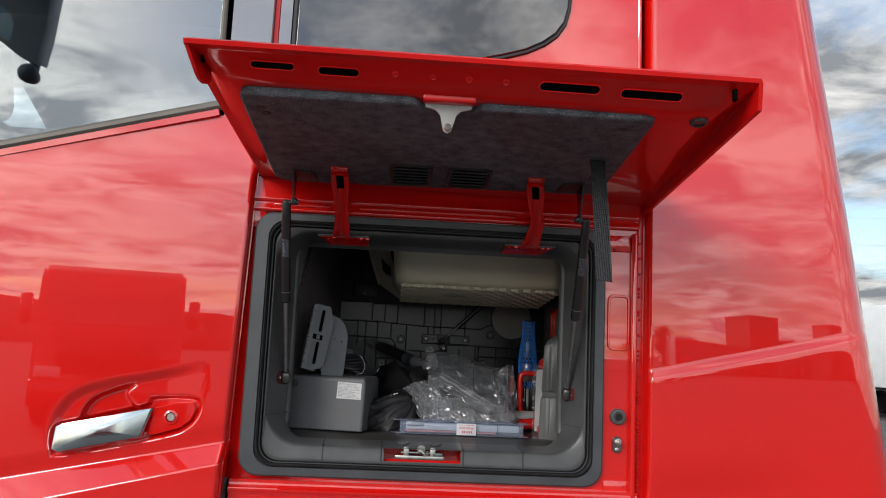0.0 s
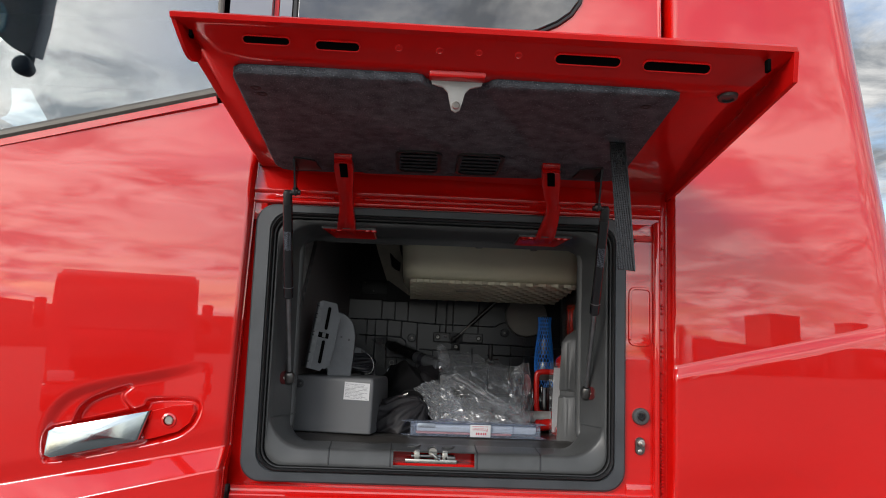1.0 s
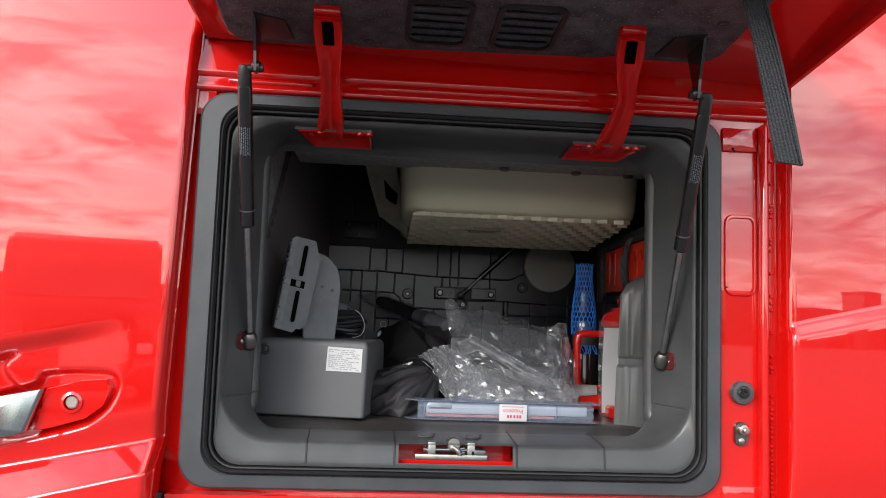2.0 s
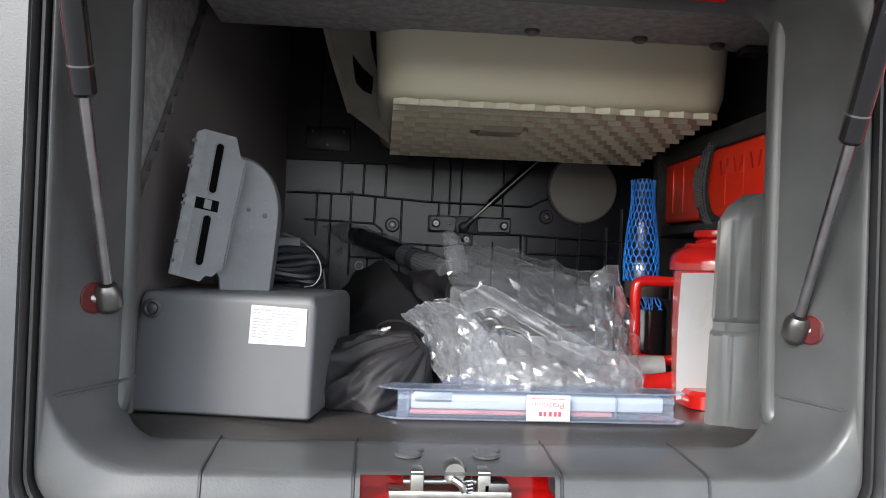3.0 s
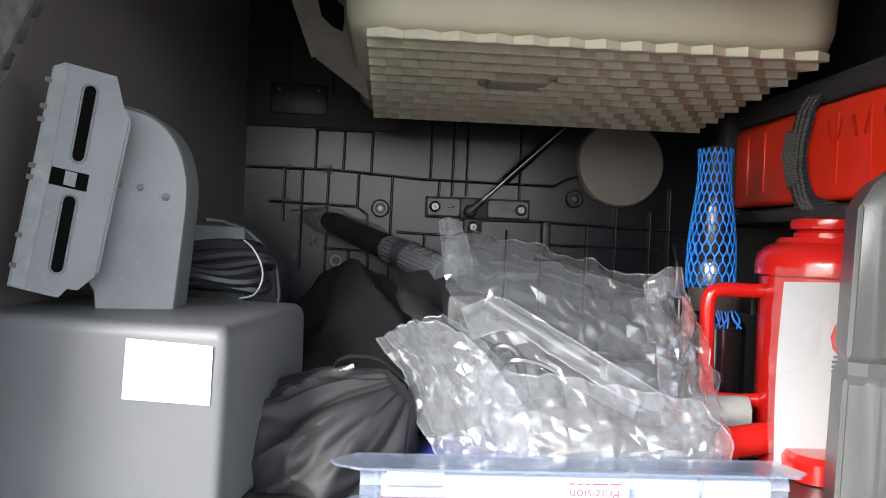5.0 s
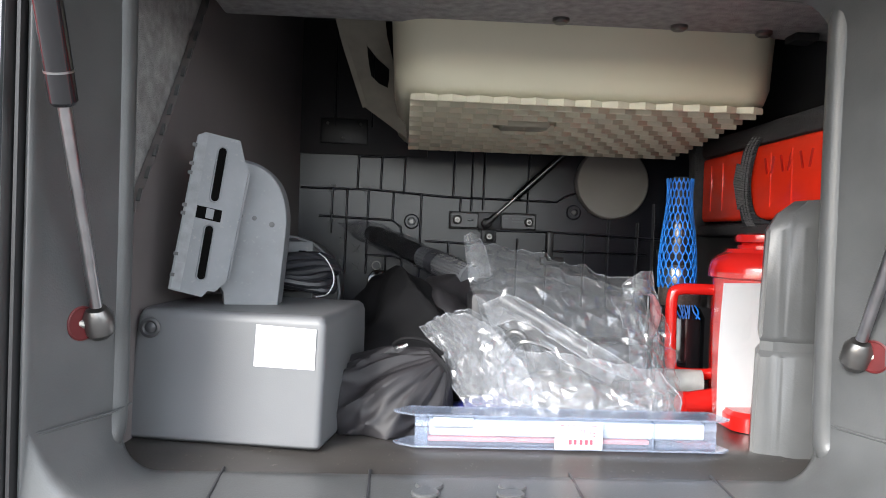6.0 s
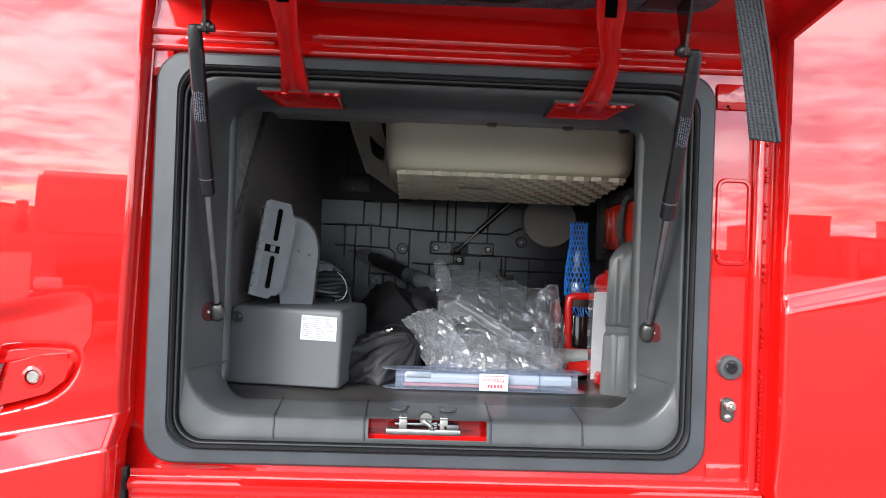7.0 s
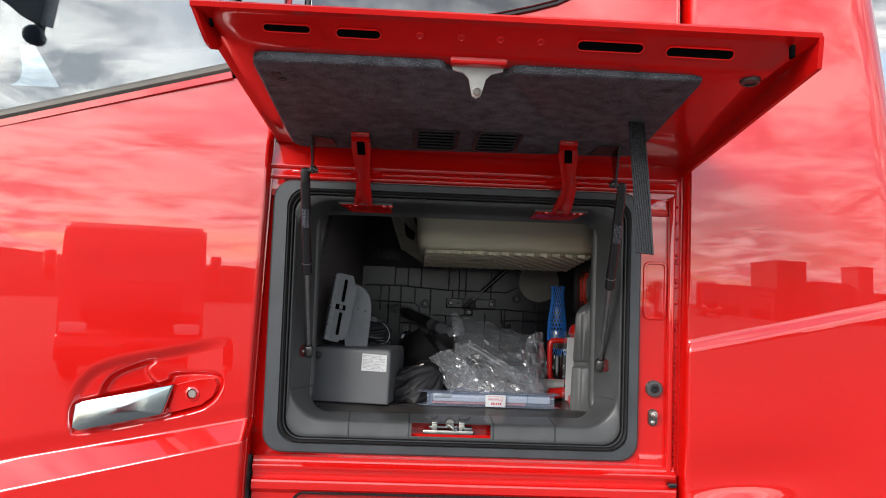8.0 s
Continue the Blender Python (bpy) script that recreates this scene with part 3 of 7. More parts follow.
def build_upper_side():
    # red side above the locker, with the bonded sleeper window and the pillar
    bm = bmesh.new()
    loops = [[(x, FACE - 0.012 + 0.025 * (z - 2.0), z) for x in (-0.245, 0.1, 0.447, 0.452)] for z in (2.028, 2.3, 2.6, 3.35)]
    loops = [lp + [(lp[-1][0], FACE + 0.02, lp[-1][2])] for lp in loops]
    part("upper_panel", loft(loops, closed=False, bm=bm), red_paint, cab)
    part("seam_edge", sweep([(0.4475, FACE - 0.010, 2.03), (0.4475, FACE + 0.004, 2.6), (0.4475, FACE + 0.02, 3.3)], 0.004, 8), red_paint, cab)
    win = [(-0.2435, 2.205), (-0.10, 2.228), (0.0, 2.247), (0.10, 2.268), (0.17, 2.286), (0.215, 2.300), (0.25, 2.318), (0.275, 2.338), (0.291, 2.363), (0.299, 2.395), (0.302, 2.45), (0.302, 2.90), (0.25, 3.0), (-0.2435, 3.0)]
    y_at = lambda z: FACE - 0.018 + 0.025 * (z - 2.0)
    cx, cz = 0.03, 2.65
    shrink = lambda k: [(cx + (x - cx) * k, y_at(z), cz + (z - cz) * k) for x, z in win]
    glass = loft([[(x, y + 0.010, z) for x, y, z in shrink(1.0)], shrink(0.997), [(x, y - 0.0015, z) for x, y, z in shrink(0.988)]], cap0=True, cap1=True)
    part("sleeper_window", glass, tinted_glass, cab, "black tinted sleeper window glass reflecting clouds", crisp=True)
    rim = [(x, y + 0.004, z) for x, y, z in shrink(1.006)]
    part("window_seal", sweep(rim + rim[:2], 0.0045, 6), rubber, cab)
    z0, z1 = 2.03, 3.1
    for name, x0, x1, y, mat in (("pillar_cover", -0.371, -0.289, 1.392, pillar_gloss), ("pillar_cover", -0.279, -0.252, 1.395, pillar_gloss), ("window_seal", -0.253, -0.243, 1.392, rubber), ("pillar_gap", -0.290, -0.278, 1.402, red_inner)):
        b = loft([[(x0, y + 0.012, z0), (x0 + 0.002, y, z0), (x1 - 0.002, y, z0), (x1, y + 0.012, z0)], [(x0, y + 0.037, z1), (x0 + 0.002, y + 0.025, z1), (x1 - 0.002, y + 0.025, z1), (x1, y + 0.037, z1)]], cap0=True, cap1=True)
        part(name, b, mat, cab)
    # roof and far sides that close the cab
    part("roof", box(-2.3, 0.72, 1.46, 3.86, 3.30, 3.36, 0.02), red_paint, cab)


build_upper_side()

# ---------------------------------------------------------------- door
door = thing("door_1", (-0.9, SKIN, 1.3), "closed glossy red truck cab door with chrome handle", "truck door", kind="structure")


def sill_z(x):
    return 2.146 + (x + 0.38) * 0.262


def build_door():
    xs = [-2.3, -2.0, -1.7, -1.4, -1.2, -1.05, -0.95, -0.88, -0.82, -0.77, -0.73, -0.70, -0.68] + steps(-0.665, -0.322, 0.0023) + [-0.322, -0.318, -0.314, -0.310, -0.307, -0.305]
    lower = [0.55, 0.85, 1.05, 1.15, 1.22, 1.27] + steps(1.29, 1.69, 0.0024)
    upper_n = 14
    zs = lower + [1.69 + i / upper_n for i in range(upper_n + 1)]

    def warp(X, Z):
        top = sill_z(X) - 0.022
        t = np.clip(Z - 1.69, 0, 1)
        # the door edge leans: further out at its foot
        lean = (X + 0.305) * 1.0
        edge = -0.296 - 0.034 * np.clip(2.02 - np.where(Z > 1.69, 1.69 + t * (top - 1.69), Z), -0.2, 0.62)
        X2 = edge + lean
        Z = Z + 0.2 * (np.clip(X2, -0.75, -0.3) + 0.316) * np.clip((Z - 0.85) / 0.4, 0, 1) * np.clip((1.69 - Z) / 0.16, 0, 1)
        return X2, np.where(Z > 1.69, 1.69 + t * (top - 1.69), Z)

    scoop = [(-0.632, 1.500), (-0.634, 1.530), (-0.622, 1.566), (-0.592, 1.598), (-0.54, 1.618), (-0.44, 1.640), (-0.33, 1.668), (-0.25, 1.70), (-0.25, 1.60), (-0.352, 1.586), (-0.356, 1.562), (-0.376, 1.534), (-0.420, 1.514), (-0.60, 1.476), (-0.624, 1.480)]
    finger = [(-0.578, 1.510), (-0.582, 1.545), (-0.572, 1.572), (-0.545, 1.592), (-0.486, 1.610), (-0.500, 1.590), (-0.470, 1.556), (-0.452, 1.520), (-0.50, 1.505)]
    cup = [(-0.626, 1.488), (-0.622, 1.530), (-0.560, 1.549), (-0.470, 1.573), (-0.455, 1.588), (-0.385, 1.592), (-0.364, 1.583), (-0.366, 1.560), (-0.386, 1.534), (-0.43, 1.516), (-0.60, 1.478)]

    def soft(poly):
        pts = curve_points([(x, 0, z) for x, z in poly + poly[:3]], 6)
        return [(p.x, p.z) for p in pts[6:-6]][:len(poly) * 6]

    scoop, finger, cup = soft(scoop), soft(finger), soft(cup)

    def depth(X, Z):
        y = np.full(X.shape, SKIN)
        y += 0.022 * np.clip(1 - (-0.298 - X - 0.034 * np.clip(2.02 - Z, -0.2, 0.62)) / 0.0045, 0, 1) ** 2
        crease = 1.512 + (X + 0.316) * 0.2
        y += -0.033 * np.clip((crease - Z) / (0.034 - 0.035 * (X + 0.316)), 0, 1)
        y += 0.006 * ease((crease + 0.04 - Z) / 0.04)
        fade = ease((-0.345 - X) / 0.10)
        y += 0.011 * ease(-polygon_distance(X, Z, scoop) / 0.022) * fade
        y += 0.014 * ease(-polygon_distance(X, Z, finger) / 0.010 + 0.2)
        y += 0.010 * ease(-polygon_distance(X, Z, cup) / 0.009 + 0.2)
        y += -0.010 * np.cos((X + 0.8) * 1.3) * np.cos((Z - 1.75) * 1.6) + 0.010
        y += 0.03 * np.clip(Z - 2.0, 0, 9)
        return y
    part("door_skin", relief(xs, zs, depth, 0.03, warp), red_paint, door, smooth=50)


build_door()


def build_door_fittings():
    # a red waist rail, the window seal and the glass
    a = [(-2.3, sill_z(-2.3)), (-1.2, sill_z(-1.2)), (-0.79, sill_z(-0.79)), (-0.376, sill_z(-0.376))]
    part("waist_rail", sweep([(x, 1.384, z - 0.018) for x, z in a], (0.010, 0.014), up=(0, 0, 1)), red_paint, door)
    part("window_seal", sweep([(x, 1.385, z - 0.004) for x, z in a], [0.0105] * 4, 10), trim_metal, door, "dull grey window seal")
    b = sweep([(-0.381, 1.386, sill_z(-0.38) - 0.01), (-0.386, 1.398, 2.5), (-0.39, 1.42, 3.05)], 0.006, 8)
    part("window_seal", b, trim_metal, door, "dull grey window seal")
    pts = [(-0.388, sill_z(-0.388) - 0.006), (-0.388, 3.1), (-1.9, 3.1), (-2.28, sill_z(-2.28) - 0.006)]
    ya = lambda z: 1.392 + 0.028 * (z - 2.0)
    pane = loft([[(x, ya(z), z) for x, z in pts], [(x, ya(z) + 0.004, z) for x, z in pts]], cap0=True, cap1=True)
    g = part("window_glass", pane, window_glass, door, "clear door glass reflecting a cloudy sky", smooth=0)
    g.visible_shadow = False
    # handle
    grip = [(-0.619, 1.489), (-0.617, 1.5295), (-0.606, 1.535), (-0.52, 1.5535), (-0.447, 1.5695), (-0.4485, 1.5655), (-0.462, 1.520), (-0.467, 1.5165), (-0.55, 1.4985), (-0.607, 1.4855)]
    lo = [(x, 1.385 + 0.012 * abs(x + 0.535), z) for x, z in grip]
    mid = [(x, 1.371 + 0.06 * (x + 0.535) ** 2 / 0.08 + (z - 1.527 - (x + 0.535) * 0.2) * 0.10, z) for x, z in grip]
    arch = lambda k: [((x + 0.535) * k - 0.535, 1.3690 - 0.0030 * (1 - k * k) + 0.06 * ((x + 0.535) * k) ** 2 / 0.08 + (z - 1.527 - (x + 0.535) * 0.2) * k * 0.10, 1.527 + (z - 1.527) * k) for x, z in grip]
    face = [arch(k) for k in (0.975, 0.94, 0.88, 0.78, 0.64, 0.46, 0.26, 0.08)]
    handle = part("door_handle", loft([lo, mid] + face, cap0=True, cap1=True), chrome, door, "chrome pull handle", smooth=50)
    lock = [(-0.4455, 1.5685), (-0.459, 1.518), (-0.44, 1.522), (-0.40, 1.534), (-0.380, 1.550), (-0.374, 1.570), (-0.378, 1.581), (-0.41, 1.578)]
    lo = [(x, 1.400, z) for x, z in lock]
    hi = [(x, 1.386, z) for x, z in lock]
    part("lock_plate", loft([lo, hi, [(x * 0.97 - 0.415 * 0.03, 1.384, z * 0.97 + 1.55 * 0.03) for x, z in lock]], cap0=True, cap1=True), red_paint, handle)
    part("lock_ring", turned((-0.4165, 1.385, 1.553), [(0.013, 0), (0.0125, 0.003), (0.009, 0.004), (0.0085, 0.001)], 24, (0, -1, 0)), red_paint, handle)
    part("key_cylinder", turned((-0.4165, 1.386, 1.553), [(0.0075, 0), (0.0075, 0.003), (0.006, 0.0042)], 20, (0, -1, 0)), zinc, handle, "metal key cylinder")


build_door_fittings()

# ---------------------------------------------------------------- what shows of the cab's inside
cab_inside = thing("cab_interior", (-0.8, 2.6, 1.2), "dark trim of the cab seen through the door glass", "cab interior", kind="structure")


def build_cab_inside():
    part("bulkhead", box(-0.30, -0.26, 1.45, 3.82, 1.2, 3.3, 0.01), cab_dark, cab_inside)
    part("cab_floor", box(-2.3, -0.28, 1.45, 3.82, 1.15, 1.2, 0.0), cab_dark, cab_inside)
    part("far_door", box(-2.3, -0.28, 3.80, 3.86, 1.15, 2.70, 0.0), cab_dark, cab_inside)
    slant = [(-1.80, 2.70), (-0.28, 2.70), (-0.28, 2.93), (-1.95, 2.93)]
    part("far_pillar", loft([[(x, 3.80, z) for x, z in slant], [(x, 3.86, z) for x, z in slant]], cap0=True, cap1=True), cab_dark, cab_inside)
    part("far_roof_edge", box(-2.3, -0.28, 3.79, 3.86, 2.92, 3.32, 0.0), cab_dark, cab_inside)
    part("headlining", box(-2.3, -0.28, 1.46, 3.82, 3.28, 3.32, 0.0), cab_dark, cab_inside)
    part("curtain_wall", box(-0.36, -0.31, 1.47, 3.78, 2.0, 3.28, 0.01), cab_dark, cab_inside)


build_cab_inside()


def build_cab_shell():
    # plain walls that close the cab
    part("roof", box(-2.36, 0.70, 1.45, 3.90, 3.335, 3.39, 0.02), red_paint, cab)
    part("far_side_wall", box(-0.27, 0.70, 3.87, 3.90, 0.60, 3.333, 0.0), red_paint, cab)
    part("far_side_wall", box(-2.30, -0.27, 3.87, 3.90, 0.60, 2.69, 0.0), red_paint, cab)
    part("front_wall", box(-2.36, -2.305, 1.43, 3.90, 0.60, 2.04, 0.01), red_paint, cab)
    part("windscreen", box(-2.345, -2.335, 1.47, 3.86, 2.044, 3.33, 0.0), tinted_glass, cab, "dark tinted windscreen")
    part("door_header", box(-2.30, -0.385, 1.425, 1.445, 3.105, 3.33, 0.0), red_paint, cab)
    part("underside", box(-2.29, 0.80, 1.46, 3.86, 0.56, 0.60, 0.0), cab_dark, cab)
    part("chassis", box(-2.0, 0.8, 1.8, 3.5, 0.0, 0.555, 0.02), cab_dark, cab, "dark chassis under the cab")


build_cab_shell()


def build_seat():
    seat = thing("driver_seat", (-1.1, 1.95, 1.2), "dark blue cloth truck seat with headrest", "seat")
    turn = Matrix.Translation((-1.02, 1.95, 1.75)) @ Matrix.Rotation(radians(-8), 4, "Y") @ Matrix.Translation((1.02, -1.95, -1.75))
    part("backrest", box(-1.11, -0.97, 1.70, 2.20, 1.55, 2.24, 0.05, seg=4, turn=turn), seat_cloth, seat)
    part("headrest", box(-1.12, -1.02, 1.80, 2.10, 2.27, 2.50, 0.045, seg=4, turn=turn), seat_cloth, seat)
    part("seat_cushion", box(-1.62, -1.0, 1.70, 2.20, 1.52, 1.68, 0.05, seg=4), seat_cloth, seat)
    part("pedestal", box(-1.5, -1.1, 1.76, 2.14, 1.2, 1.52, 0.02), cab_dark, seat)


build_seat()


def build_reflected_shape():
    # unseen shape added so that a dark outline reflects in the door glass
    m = thing("reflected_shape", (-0.98, 1.09, 2.30), "added dark blue shape, out of view, reflected in the door glass", "side mirror", "mirrors")
    shell = [(-0.8735, 2.494), (-0.877, 2.423), (-0.884, 2.367), (-0.8885, 2.335), (-0.908, 2.341), (-0.934, 2.354), (-0.976, 2.386), (-1.058, 2.424), (-1.095, 2.47), (-1.107, 2.72), (-1.08, 2.79), (-1.02, 2.81), (-0.90, 2.80), (-0.866, 2.76), (-0.862, 2.66), (-0.866, 2.59)]
    cx, cz = -0.98, 2.58
    back = [(cx + (x - cx) * 0.86, 1.00, cz + (z - cz) * 0.9) for x, z in shell]
    far = [(cx + (x - cx) * 0.55, 0.955, cz + (z - cz) * 0.7) for x, z in shell]
    front = [(x, 1.078, z) for x, z in shell]
    lip = [(cx + (x - cx) * 0.985, 1.086, cz + (z - cz) * 0.99) for x, z in shell]
    dark = material("dark_blue_shape", (0.018, 0.045, 0.085), 0.4, vary=0.2, scale=6.0, bump=0.1)
    hull = part("housing", loft([far, back, front, lip], cap0=True, cap1=True), dark, m, smooth=50)
    # blue gloss paints the sky tint inside that outline
    pane = [(-1.07, 2.473), (-0.985, 2.473), (-0.962, 2.455), (-0.950, 2.430), (-0.951, 2.395), (-0.957, 2.385), (-0.976, 2.396), (-1.058, 2.436)]
    part("blue_patch", loft([[(x, 1.085, z) for x, z in pane], [(x, 1.089, z) for x, z in pane]], cap0=True, cap1=True), material("glossy_blue_patch", (0.05, 0.19, 0.31), 0.15, vary=0.15, scale=8.0, bump=0.02), hull, "blue patch standing in for tinted sky in the reflection", smooth=0)
    part("lower_knob", turned((-0.9095, 1.06, 2.3155), [(0.016, -0.02), (0.021, 0.0), (0.0225, 0.014), (0.020, 0.022), (0.012, 0.026)], 24, (0, 1, 0)), dark, m, "small round knob under the added shape")
    part("knob_neck", sweep([(-0.902, 1.062, 2.325), (-0.899, 1.062, 2.35)], 0.012, 10), dark, m)
    part("arm", sweep(curve_points([(-1.05, 1.04, 2.74), (-1.16, 1.06, 2.90), (-1.26, 1.20, 3.08), (-1.30, 1.385, 3.125)], 6), 0.022, 14), dark, m, "added arm that carries the shape")


build_reflected_shape()

# ---------------------------------------------------------------- locker
locker = thing("locker", (0.05, FACE, 1.45), "dark grey plastic lined side locker, open", "storage locker", kind="structure")


def build_liner():
    # outer frame, flat and slightly proud of the red face
    frame = loft([ring(-0.295, 0.387, 1.451, 1.945, 0.036, FACE + 0.014), ring(-0.294, 0.386, 1.452, 1.944, 0.036, FACE - 0.007), ring(-0.291, 0.383, 1.455, 1.941, 0.034, FACE - 0.010),
                  ring(-0.268, 0.366, 1.469, 1.930, 0.034, FACE - 0.011), ring(-0.266, 0.364, 1.471, 1.928, 0.034, FACE - 0.007)])
    part("surround", frame, frame_plastic, locker, "dark grey plastic surround")
    # double-lipped rubber seal
    seal = loft([ring(-0.266, 0.365, 1.4705, 1.929, 0.036, FACE + 0.004), ring(-0.2655, 0.3645, 1.471, 1.9285, 0.036, FACE - 0.012), ring(-0.263, 0.362, 1.4735, 1.926, 0.035, FACE - 0.0165), ring(-0.2605, 0.3595, 1.476, 1.9235, 0.034, FACE - 0.013),
                 ring(-0.260, 0.359, 1.4765, 1.923, 0.034, FACE - 0.008), ring(-0.2585, 0.3575, 1.4775, 1.922, 0.034, FACE - 0.011), ring(-0.2565, 0.3555, 1.479, 1.920, 0.033, FACE - 0.0105), ring(-0.2555, 0.3545, 1.480, 1.919, 0.033, FACE + 0.002)])
    part("rubber_seal", seal, rubber, locker, "black double-lipped rubber seal")
    # mouth: front step, slanted cheeks, sill
    a = len(rr(0, 1, 0, 1, 0.1, (), 7)) // 4
    ids = {round(x, 3): a + i for i, x in enumerate(BOTTOM)}
    s0, s1 = ids[round(SLOT[0], 3)], ids[round(SLOT[1], 3)]
    loops = [ring(-0.2555, 0.3545, 1.480, 1.919, 0.033, FACE + 0.003), ring(-0.2545, 0.3535, 1.4805, 1.9175, 0.033, FACE - 0.004), ring(-0.2525, 0.3515, 1.483, 1.916, 0.033, FACE - 0.005),
             ring(-0.2520, 0.3510, 1.4865, 1.915, 0.040, FACE - 0.0045), ring(-0.2505, 0.3495, 1.5062, 1.912, 0.060, FACE - 0.0005), ring(-0.2495, 0.3485, 1.5092, 1.911, 0.064, FACE + 0.0025),
             ring(-0.2482, 0.3472, 1.5105, 1.9095, 0.064, FACE + 0.009), ring(-0.2460, 0.3450, 1.5113, 1.9085, 0.063, FACE + 0.018), ring(-0.2310, 0.3320, 1.5125, 1.9055, 0.056, FACE + 0.048), ring(-0.2245, 0.3230, 1.5135, 1.9035, 0.046, FACE + 0.066), ring(-0.2212, 0.3195, 1.514, 1.9025, 0.038, FACE + 0.074),
             ring(-0.2200, 0.3180, 1.514, 1.8985, 0.032, FACE + 0.082), ring(-0.2212, 0.3195, 1.513, 1.893, 0.028, FACE + 0.090), ring(-0.229, 0.328, 1.511, 1.895, 0.024, FACE + 0.097)]
    mouth = loft(loops, skip=lambda i, k: i in (3, 4) and s0 <= k < s1)
    part("mouth", mouth, grey_plastic, locker, "grained grey plastic mouth with slanted cheeks", smooth=45)
    # moulded joint lines over the sill
    for x, dx in zip(LIGHT_CRACKS, (-0.005, -0.001, 0.003, 0.004)):
        line = [(x, FACE - 0.005, 1.4835), (x, FACE - 0.0045, 1.4865), (x, FACE - 0.0005, 1.5062), (x + dx * 0.1, FACE + 0.0025, 1.5094), (x + dx * 0.15, FACE + 0.010, 1.5112), (x + dx * 0.3, FACE + 0.03, 1.5120), (x + dx, FACE + 0.096, 1.5142)]
        part("joint_line", sweep(line, 0.0013, 6), dark_plastic, locker)
    for x0, x1, zf in ((-0.2515, -0.2165, 0.0), (0.3505, 0.3195, 0.0)):
        line = [(x0 + (x1 - x0) * t, FACE - 0.001 + 0.075 * t, 1.561 + 0.002 * t) for t in (0.0, 0.3, 0.6, 0.85)] + [(x1, FACE + 0.078, 1.564), (x1, FACE + 0.09, 1.564)]
        part("joint_line", sweep(line, 0.0013, 6), grey_plastic, locker)
    # upright ridges at the inner edge of the cheeks
    for x in (-0.2258, 0.3235):
        out = -0.012 if x < 0 else 0.012
        line = curve_points([(x + out * 0.3, FACE + 0.072, 1.534), (x + out * 0.1, FACE + 0.077, 1.542), (x, FACE + 0.080, 1.556), (x, FACE + 0.081, 1.60), (x, FACE + 0.081, 1.72), (x, FACE + 0.080, 1.84), (x, FACE + 0.076, 1.882), (x + out * 0.6, FACE + 0.060, 1.900)], 5)
        part("cheek_ridge", sweep(line, [0.004 + 0.0065 * min(1.0, 3.2 * math.sin(math.pi * i / (len(line) - 1))) for i in range(len(line))], 16), grey_plastic, locker)
    # pocket of the latch, in body colour
    pocket = bmesh.new()
    box(SLOT[0] - 0.004, SLOT[1] + 0.004, FACE + 0.040, FACE + 0.046, 1.484, 1.512, 0, pocket)
    box(SLOT[0] - 0.004, SLOT[1] + 0.004, FACE + 0.006, FACE + 0.041, 1.484, 1.4895, 0, pocket)
    part("latch_pocket", pocket, red_inner, locker, "red painted latch pocket", smooth=0)
    for x in (-0.008, 0.010, 0.072, 0.092):
        for y in ((FACE + 0.045, FACE + 0.062) if x in (0.010, 0.072) else ()):
            part("plug", disc((x + (y - 1.46) * 0.2, y, 1.5130), 0.0105, 0.0022, (0, 0, 1), 20, 0.001), grey_plastic, locker)
    # floor, ceiling and side walls of the cavity
    prof = [(FACE + 0.090, 1.500), (FACE + 0.090, 1.5125), (FACE + 0.100, 1.5142), (FACE + 0.112, 1.519), (FACE + 0.124, 1.5235), (FACE + 0.14, 1.524), (2.10, 1.524), (2.10, 1.500)]
    part("locker_floor", loft([[(-0.27, y, z) for y, z in prof], [(0.46, y, z) for y, z in prof]], cap0=True, cap1=True), floor_plastic, locker)
    left = loft([[(-0.246, 1.498, 1.50), (-0.178, 2.10, 1.50), (-0.178, 2.10, 2.02), (-0.246, 1.498, 2.02)], [(-0.261, 1.498, 1.50), (-0.193, 2.10, 1.50), (-0.193, 2.10, 2.02), (-0.261, 1.498, 2.02)]], cap0=True, cap1=True)
    part("side_felt", left, grey_felt, locker, "grey felt side lining")
    wx = lambda y: -0.246 + (y - 1.498) * 0.113
    outline = [(1.505, 1.512), (1.506, 1.655), (1.555, 1.725), (1.605, 1.792), (1.655, 1.865), (1.70, 1.935), (1.72, 2.02), (2.098, 2.02), (2.098, 1.512)]
    dark = loft([[(wx(y) + 0.001, y, z) for y, z in outline], [(wx(y) + 0.009, y, z) for y, z in outline]], cap0=True, cap1=True)
    panel = part("side_panel", dark, panel_plastic, locker, "dark brown plastic side panel")
    for i in range(14):
        t = (i + 0.5) / 14
        y, z = 1.506 + 0.194 * t, 1.655 + 0.28 * t
        b = box(wx(y) + 0.006, wx(y) + 0.0094, y - 0.0012, y + 0.0008, z - 0.0062, z + 0.0062, 0.0003, turn=Matrix.Translation((0, y, z)) @ Matrix.Rotation(radians(-33), 4, "X") @ Matrix.Translation((0, -y, -z)))
        part("edge_clip", b, grey_plastic, panel)
    part("side_wall", box(0.425, 0.445, 1.50, 2.10, 1.50, 2.02, 0.0), dark_plastic, locker, "dark plastic side wall")
    lip = box(-0.20, 0.43, 1.503, 1.700, 1.917, 1.930, 0.003)
    part("ceiling_lip", lip, grey_felt, locker, "fuzzy grey felt edge under the bunk")
